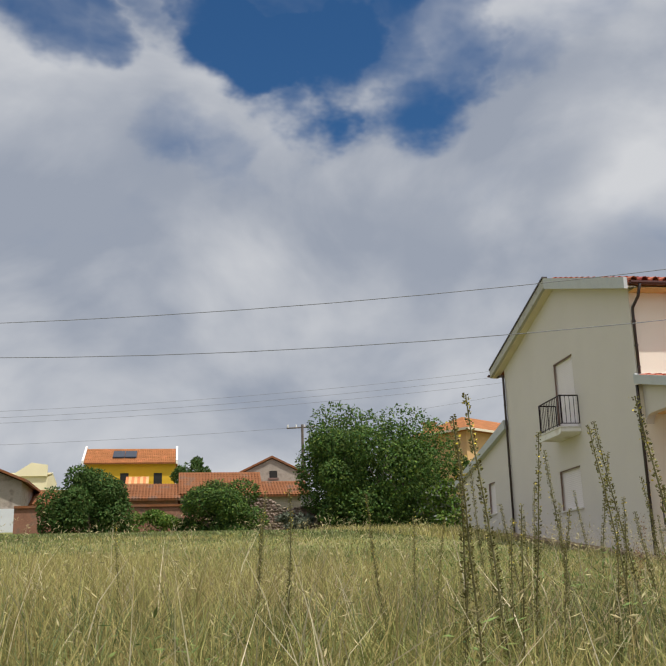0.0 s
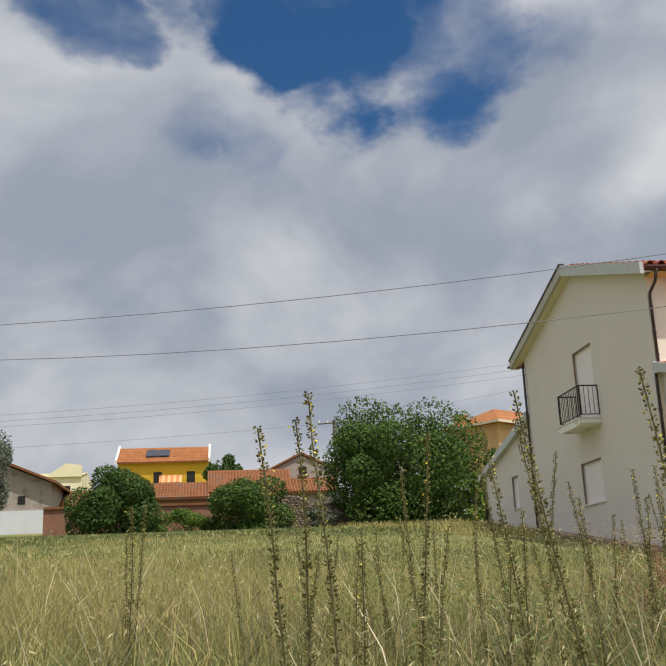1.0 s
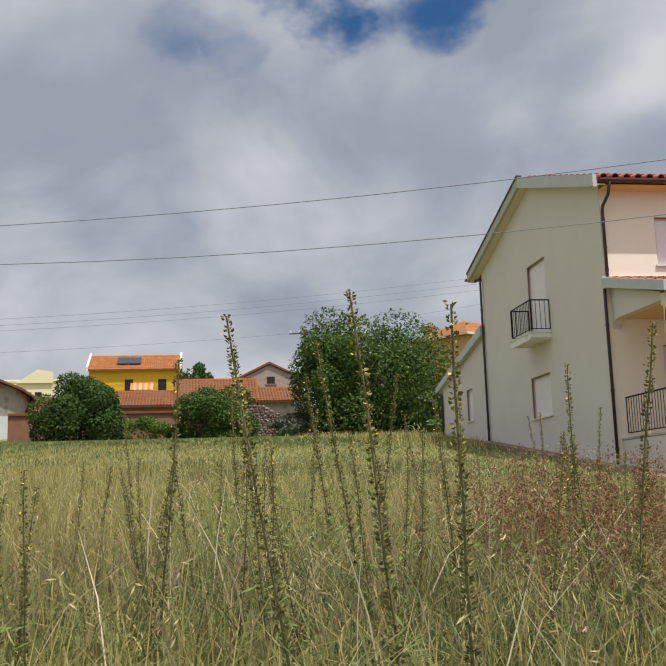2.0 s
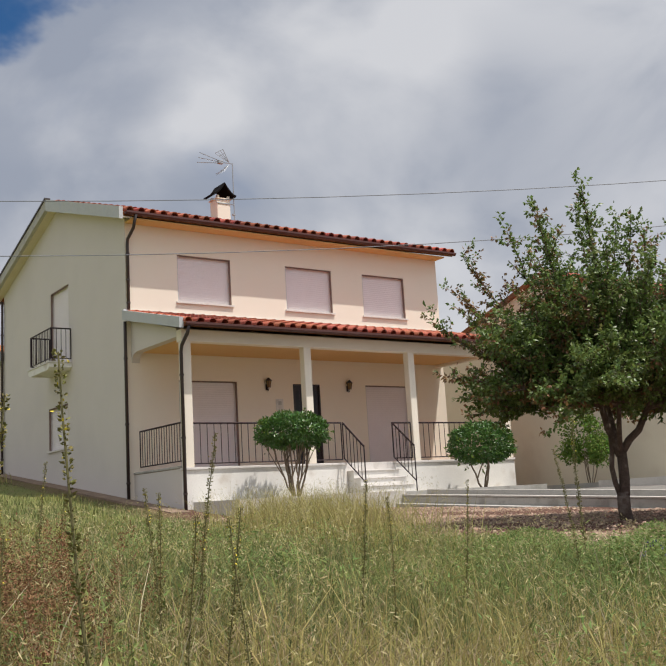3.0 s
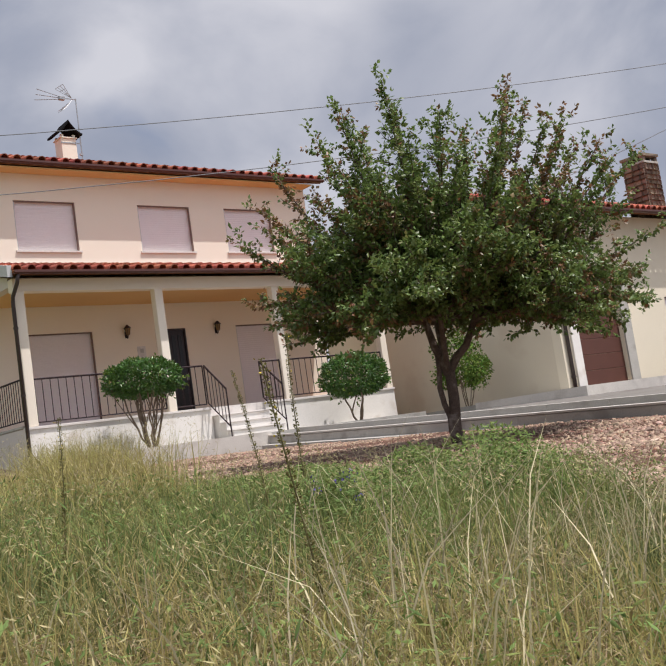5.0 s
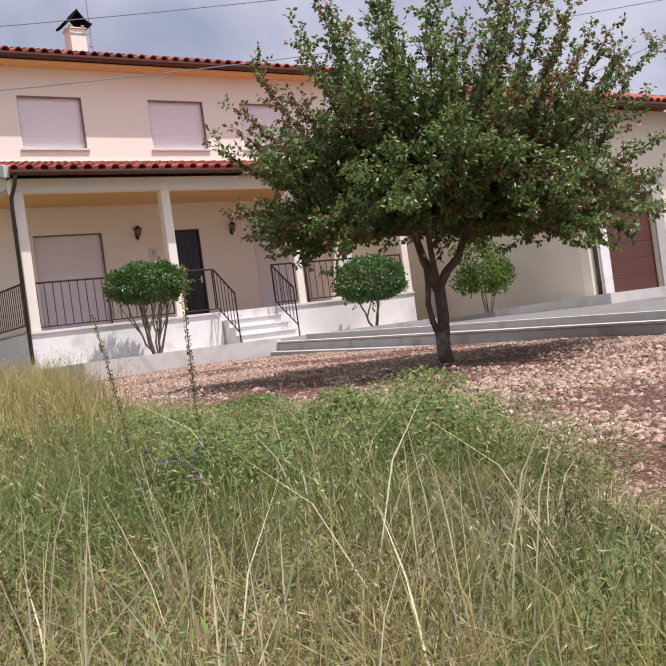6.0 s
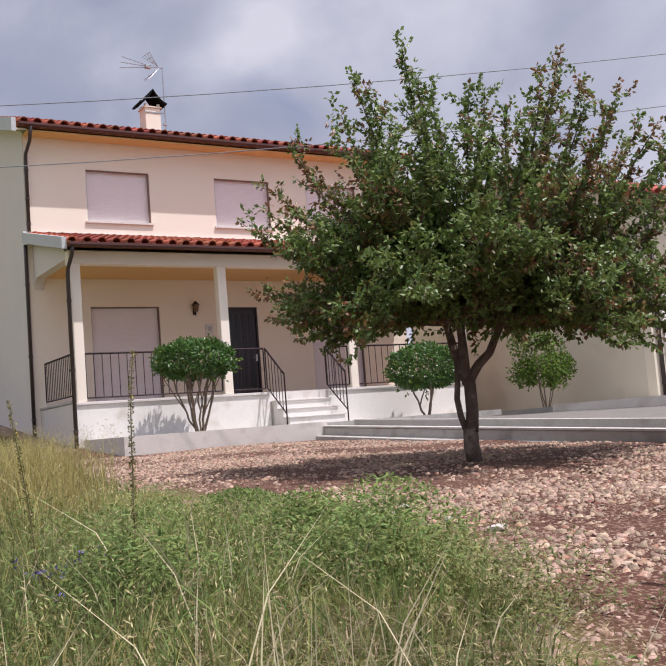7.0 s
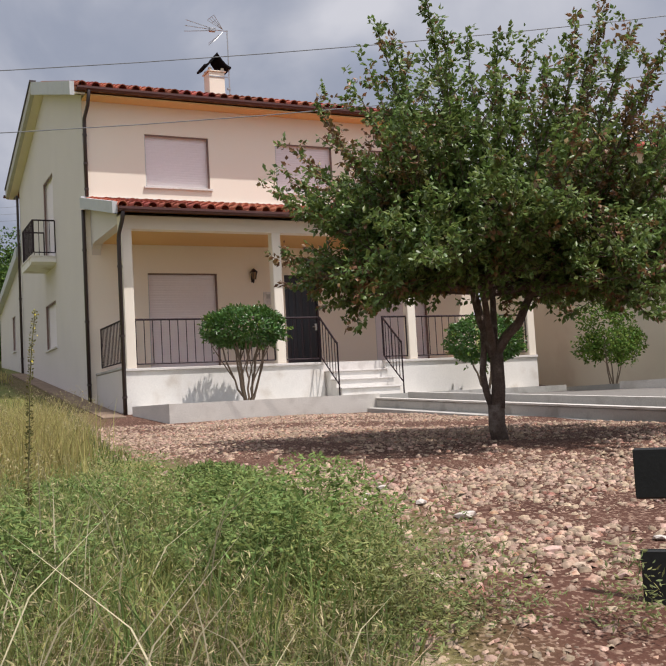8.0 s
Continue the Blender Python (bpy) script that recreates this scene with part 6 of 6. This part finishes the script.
def leafy_weeds():
    """Low broad-leaved weeds along the edge of the stony bed."""
    o = thing("leafy_weeds", "fresh green leafy weeds along the stony bed", "weed", kind="stuff")
    x, y = scatter(1700, -6.5, -1.4, -20.0, -11.5, lambda x, y: (x < edge(y) + 0.02) & (x > edge(y) - 2.2 + 0.8 * smooth_noise(x, y, 1.7, 2)))
    n = len(x)
    m = 17
    hh = np.repeat(np.clip((0.20 + 0.20 * smooth_noise(x, y, 2.1, 3)) * np.interp(y, (-17.5, -14.5), (1.0, 0.35)), 0.05, 0.42), m)
    k = n * m
    pos = np.stack([np.repeat(x, m) + rng_np.normal(0, 0.055, k), np.repeat(y, m) + rng_np.normal(0, 0.055, k), np.repeat(gz(x, y), m) + hh * rng_np.uniform(0.1, 1.1, k)], 1)
    al = rng_np.normal(size=(k, 3)) * np.array([1, 1, 0.5]) + np.array([0, 0, 0.35])
    tagged(part("weed_leaves", leaf_mesh("weed_leaves", pos, rng_np.normal(0, 0.4, (k, 3)) + np.array([0, 0, 1]), al, rng_np.uniform(0.018, 0.042, k), rng_np.uniform(0.007, 0.015, k), M_WEED), M_WEED, o), kind="stuff")
    for cx, cy, r, hh in ((-2.5, -16.95, 0.42, 0.47), (-2.9, -17.4, 0.40, 0.40), (-2.65, -16.4, 0.30, 0.36), (-3.9, -17.2, 0.40, 0.40), (-3.3, -15.4, 0.40, 0.22), (-2.2, -14.6, 0.30, 0.16), (-5.6, -15.5, 0.5, 0.28)):
        k = 2300
        q = rng_np.normal(0, 1, (k, 2)) * r * 0.55
        q = q[(q ** 2).sum(1) < (1.1 * r) ** 2]
        k = len(q)
        top = hh * np.exp(-(q ** 2).sum(1) / (2 * r * r))
        P = np.stack([cx + q[:, 0], cy + q[:, 1], gz(cx, cy + q[:, 1]) + top * rng_np.uniform(0.15, 1.0, k) ** 0.6], 1)
        al = rng_np.normal(size=(k, 3)) * np.array([1, 1, 0.5]) + np.array([0, 0, 0.35])
        tagged(part("weed_leaves", leaf_mesh("weed_leaves", P, rng_np.normal(0, 0.4, (k, 3)) + np.array([0, 0, 1]), al, rng_np.uniform(0.022, 0.050, k), rng_np.uniform(0.009, 0.019, k), M_WEED), M_WEED, o), kind="stuff")
    x, y = scatter(7500, -11.5, -2.6, -20.4, -13.5, lambda x, y: in_field(x, y) & (smooth_noise(x, y, 1.9, 6) > np.interp(x, (-10, -7, -4), (0.35, 0.12, -0.1))))
    k = len(x) * 10
    hh = np.repeat(tall(x) * bed_side(x, y) * rng_np.uniform(0.35, 0.8, len(x)), 10)
    P = np.stack([np.repeat(x, 10) + rng_np.normal(0, 0.05, k), np.repeat(y, 10) + rng_np.normal(0, 0.05, k), np.repeat(gz(x, y), 10) + hh * rng_np.uniform(0.2, 1.1, k)], 1)
    al = rng_np.normal(size=(k, 3)) * np.array([1, 1, 0.5]) + np.array([0, 0, 0.6])
    tagged(part("weed_leaves", leaf_mesh("weed_leaves", P, rng_np.normal(0, 0.4, (k, 3)) + np.array([0, 0, 1]), al, rng_np.uniform(0.025, 0.06, k), rng_np.uniform(0.006, 0.014, k), M_WEED), M_WEED, o), kind="stuff")
    x, y = scatter(4200, -5.4, -2.2, -18.3, -15.2, lambda x, y: (x < edge(y) - 0.1) & (smooth_noise(x, y, 2.6, 5) > -0.1))
    put_grass("weed_blades", "fresh green grass among the weeds", x, y, rng_np.uniform(0.16, 0.46, len(x)) * np.interp(y, (-17, -15.2), (1.0, 0.5)), rng_np.uniform(0.004, 0.009, len(x)), rng_np.uniform(0.1, 0.7, len(x)), M_WEED, o)
    f = thing("violet_flowers", "small violet flowers among the weeds", "flower", kind="stuff")
    x, y = scatter(8, -4.5, -3.9, -17.9, -17.3, lambda x, y: x < 9)
    m, k = 8, len(x) * 8
    pos = np.stack([np.repeat(x, m), np.repeat(y, m), np.repeat(gz(x, y) + rng_np.uniform(0.28, 0.42, len(x)), m)], 1) + rng_np.normal(0, 0.012, (k, 3))
    tagged(part("petals", leaf_mesh("petals", pos, rng_np.normal(size=(k, 3)), rng_np.normal(size=(k, 3)), np.full(k, 0.013), np.full(k, 0.008), M_BFLOWER), M_BFLOWER, f), kind="stuff")


leafy_weeds()


def flower_stalk(seed):
    """A tall stalk set with small seed pods, a few yellow flowers at the top and leaves at the foot."""
    r, nr = random.Random(seed), np.random.default_rng(seed)
    t = thing("weed_stalk", "tall thin weed stalk beaded with seed pods", "weed stalk", "tall weed stalks in the grass")
    d = Vector((r.uniform(-0.08, 0.08), r.uniform(-0.08, 0.08), 1))
    pts, _ = branch_points(r, (0, 0, -0.03), d, 1.03, 8, 0.055, 0.0)
    part("stem", tube(pts, 0.0044, 5, 0.0022), M_STALK, t)
    P = np.array([tuple(p) for p in pts])
    k = 390
    u = nr.uniform(0.25, 1.0, k) * 8
    i = np.minimum(u.astype(int), 7)
    base = P[i] + (P[i + 1] - P[i]) * (u - i)[:, None]
    a = nr.uniform(0, 2 * math.pi, k)
    out = np.stack([np.cos(a), np.sin(a), np.full(k, 0.5)], 1)
    pos = base + out * 0.005
    tagged(part("seed_head", leaf_mesh("seed_head", pos, nr.normal(size=(k, 3)), out, nr.uniform(0.009, 0.016, k) * np.interp(u, (2, 8), (1.2, 0.7)), nr.uniform(0.005, 0.009, k), M_POD, 0.5), M_POD, t), kind="stuff")
    k = 12
    base = P[7] + (P[8] - P[7]) * nr.uniform(-1.2, 1, (k, 1)) + nr.normal(0, 0.010, (k, 3))
    tagged(part("flower_cluster", leaf_mesh("flower_cluster", base, nr.normal(size=(k, 3)), nr.normal(size=(k, 3)), np.full(k, 0.010), np.full(k, 0.007), M_YFLOWER), M_YFLOWER, t, "small yellow flowers"), kind="stuff")
    k = 26
    base = np.stack([nr.normal(0, 0.03, k), nr.normal(0, 0.03, k), nr.uniform(0.02, 0.35, k)], 1)
    al = nr.normal(size=(k, 3)) * np.array([1, 1, 0.3]) + np.array([0, 0, 0.3])
    tagged(part("leaves", leaf_mesh("leaves", base, nr.normal(0, 0.3, (k, 3)) + np.array([0, 0, 1]), al, nr.uniform(0.03, 0.06, k), nr.uniform(0.008, 0.016, k), M_WEED), M_WEED, t), kind="stuff")
    return t


STALKS = [(-10.21, -18.88, 1.27), (-9.86, -18.13, 1.1), (-9.06, -17.63, 1.2), (-8.77, -16.42, 1.1), (-9.48, -16.4, 1.05), (-9.03, -16.61, 1.1), (-10.39, -19.1, 1.12), (-10.3, -18.6, 1.15),
          (-9.45, -18.9, 1.25), (-9.5, -18.4, 1.15), (-9.22, -19.11, 1.28), (-9.1, -19.25, 1.22), (-8.4, -18.6, 1.2), (-8.05, -18.7, 1.35)]
STALKS += [(-10.98, -17.33, 0.72), (-11.64, -17.32, 0.7), (-9.12, -16.22, 0.93), (-10.98, -17.0, 0.85), (-8.94, -17.61, 0.89), (-10.05, -15.83, 0.87), (-8.17, -17.6, 1.06), (-7.34, -17.5, 0.8), (-6.33, -17.74, 0.75),
           (-6.4, -17.57, 0.82), (-6.92, -17.0, 1.05), (-5.46, -17.24, 0.78), (-5.29, -18.8, 1.0), (-4.22, -16.97, 0.94), (-3.67, -16.55, 1.15)]
STALKS += [(-10.22, -17.49, 0.72), (-10.13, -17.51, 0.69), (-10.19, -18.85, 0.78), (-10.16, -18.81, 0.82), (-9.93, -17.7, 0.69), (-9.89, -17.86, 0.75), (-9.87, -17.97, 0.66), (-9.88, -18.52, 0.79), (-10.92, -18.01, 0.85)]
STALKS += [(-10.45, -18.04, 0.69), (-10.33, -18.68, 0.74), (-9.61, -18.39, 0.75), (-9.39, -18.52, 0.78), (-9.13, -18.09, 0.84), (-8.95, -17.73, 0.74), (-8.73, -17.9, 0.98), (-9.48, -18.25, 0.81), (-8.99, -18.16, 0.84), (-8.68, -18.55, 0.87)]
STALKS += [(-8.59, -18.59, 0.83), (-8.12, -18.03, 0.74), (-8.34, -18.2, 0.82), (-7.66, -18.36, 0.82), (-7.27, -17.7, 0.73), (-7.46, -18.22, 0.82), (-7.56, -18.66, 0.85)]
kinds = [flower_stalk(100 + k) for k in range(3)]
sr = random.Random(4)
more = [(sr.uniform(-10.2, -7.0), sr.uniform(-18.0, -14.0), sr.uniform(0.65, 0.95)) for _ in range(14)]
for i, (x, y, h) in enumerate(STALKS + more):
    if i < 3:
        ob = kinds[i]
        ob.scale = (h, h, h)
        ob.location = (x, y, float(gz(x, y)))
        continue
    ob = copy_thing(kinds[i % 3], pose(x, y, float(gz(x, y)), 0, 0, sr.uniform(0, 360)))
    ob.scale = (h, h, h)


def stones():
    """Pale pink field stones strewn over the red soil."""
    shapes = []
    r = random.Random(9)
    for s in range(6):
        b = bmesh.new()
        bmesh.ops.create_icosphere(b, subdivisions=1, radius=0.5)
        for v in b.verts:
            v.co = Vector((v.co.x * r.uniform(0.75, 1.2), v.co.y * r.uniform(0.75, 1.2), v.co.z * r.uniform(0.35, 0.65)))
        b.verts.ensure_lookup_table()
        V = np.array([tuple(v.co) for v in b.verts])
        F = np.array([[v.index for v in f.verts] for f in b.faces])
        me = bpy.data.meshes.new("stone")
        b.to_mesh(me)
        b.free()
        me.materials.append(M_PEBBLEO)
        shapes.append((V, F, me))
    # small angular shards
    shards = []
    for s in range(6):
        V = np.array([(-0.5, -0.5, -1), (0.5, -0.5, -1), (0.5, 0.5, -1), (-0.5, 0.5, -1), (-0.36, -0.36, 1), (0.36, -0.36, 1), (0.36, 0.36, 1), (-0.36, 0.36, 1)]) * np.array([1.15, 0.85, 0.2]) * rng_np.uniform(0.6, 1.3, (8, 3)) + rng_np.normal(0, 0.06, (8, 3))
        shards.append((V, np.array([(4, 5, 6), (4, 6, 7), (0, 1, 5), (0, 5, 4), (1, 2, 6), (1, 6, 5), (2, 3, 7), (2, 7, 6), (3, 0, 4), (3, 4, 7)])))
    kx = lambda y: KERB_X0 + (KERB_X1 - KERB_X0) * (y - KERB_Y0) / (KERB_Y1 - KERB_Y0)
    ok = lambda x, y: (x > edge(y) - 0.25 + 0.35 * smooth_noise(x, y, 2.3, 5)) & (x < kx(y) - 0.3) & (y < -4.3)
    bare = lambda x, y: smooth_noise(x, y, 1.5, 6) + 0.6 * smooth_noise(x, y, 4.1, 8) + rng_np.normal(0, 0.55, len(x)) - 0.6 * np.exp(-((x - 0.7) ** 2 / 3.0 + (y + 13.2) ** 2 / 3.5)) - np.interp(y, (-18.0, -15.5), (0.55, 0.0)) > -0.10
    # the biggest stones near the camera stand as single pieces
    x, y = scatter(2600, -3.2, 2.5, -20.0, -14.8, ok)
    x, y = x[:220], y[:220]
    for i in range(len(x)):
        ob = new("stone", shapes[i % 6][2])
        ob.parent = ground
        s = 0.035 + 0.085 * rng_np.random() ** 3
        ob.matrix_basis = pose(x[i], y[i], float(ground_z(x[i], y[i])) + s * 0.12, *rng_np.uniform(-15, 15, 2), rng_np.uniform(0, 360)) @ Matrix.Diagonal((s, s * 0.85, s * 0.9, 1))
    for sx, sy, s in ((-1.32, -15.4, 0.13), (-1.37, -16.45, 0.15), (-1.52, -15.55, 0.10), (-1.35, -15.95, 0.11), (-1.60, -15.7, 0.08), (-0.9, -17.4, 0.09)):
        ob = part("stone", shapes[int(s * 100) % 6][2].copy(), M_PALESTONE, ground, "large chalky white stone")
        ob.data.materials[0] = M_PALESTONE
        ob.matrix_basis = pose(sx, sy, float(ground_z(sx, sy)) + s * 0.14, 6, -5, s * 2000) @ Matrix.Diagonal((s, s * 0.75, s * 0.7, 1))
    gravel = thing("field_stones", "pale pink and cream stones strewn over red soil", "stones", kind="stuff")
    for nm, n, b4, smin, smax in (("near", 76000, (-3.6, 5, -20.6, -14.0), 0.009, 0.056), ("far", 60000, (-2.6, 5, -14.5, -4.2), 0.011, 0.052)):
        x, y = scatter(n, *b4, lambda x, y: ok(x, y) & bare(x, y))
        n = len(x)
        sh = rng_np.integers(0, 6, n)
        s = smin + (smax - smin) * rng_np.random(n) ** 3.0
        ang = rng_np.uniform(0, 2 * math.pi, n)
        ca, sa = np.cos(ang), np.sin(ang)
        VV = np.stack([q[0] for q in shards])[sh] * s[:, None, None]
        X = VV[..., 0] * ca[:, None] - VV[..., 1] * sa[:, None] + x[:, None]
        Y = VV[..., 0] * sa[:, None] + VV[..., 1] * ca[:, None] + y[:, None]
        Z = VV[..., 2] + VV[..., 0] * rng_np.normal(0, 0.22, (n, 1)) + VV[..., 1] * rng_np.normal(0, 0.22, (n, 1)) + (ground_z(x, y) + s * 0.10)[:, None]
        FF = shards[0][1][None] + (np.arange(n) * len(shards[0][0]))[:, None, None]
        me = fast_mesh("stones", np.stack([X, Y, Z], -1).reshape(-1, 3), np.zeros((0, 4), np.int32), FF.reshape(-1, 3), M_PEBBLE)
        tagged(part("stones", me, M_PEBBLE, gravel), kind="stuff")


stones()


def sparse_weeds():
    o = thing("sparse_weeds", "sparse grey-green weeds among the stones", "weed", kind="stuff")
    cs = [(-2.2, -18.0), (-1.9, -18.3), (-1.2, -18.9), (-2.0, -17.3), (-1.6, -19.0)]
    cs += [(-2.78 + 0.12 * (k % 4) + 0.05 * math.sin(k * 2.3), -18.05 + 0.20 * (k // 4) + 0.06 * math.cos(k * 1.7)) for k in range(16)]
    P = []
    for cx, cy in cs:
        k = 330
        q = rng_np.normal(0, 0.085, (k, 2))
        P.append(np.stack([cx + q[:, 0], cy + q[:, 1], gz(cx, cy) + rng_np.uniform(0.0, 0.34, k) * np.exp(-(q ** 2).sum(1) / 0.02)], 1))
    P = np.concatenate(P)
    k = len(P)
    al = rng_np.normal(size=(k, 3)) * np.array([1, 1, 0.4]) + np.array([0, 0, 0.5])
    tagged(part("weed_leaves", leaf_mesh("weed_leaves", P, rng_np.normal(0, 0.4, (k, 3)) + np.array([0, 0, 1]), al, rng_np.uniform(0.02, 0.042, k), rng_np.uniform(0.006, 0.012, k), M_GRASS), M_GRASS, o), kind="stuff")


sparse_weeds()

# dark gate end that comes into view at the bed's border
gt = thing("metal_gate", "black steel gate leaf end with two broad rails", "gate")
gx, gy = -1.66, -18.10
part("gate_post", box(gx + 0.62, gx + 0.70, gy - 0.78, gy - 0.70, -1.36, -0.42, 0.005), M_BLACK, gt)
for za, zb in ((-0.74, -0.55), (-1.17, -0.93)):
    bm = box(-0.0, 1.0, -0.02, 0.02, za, zb, 0.006)
    bmesh.ops.transform(bm, matrix=Matrix.Translation((gx, gy, 0)) @ Matrix.Rotation(math.atan2(-0.74, 0.66), 4, "Z"), verts=bm.verts)
    part("rail", bm, M_BLACK, gt, "broad black steel rail")
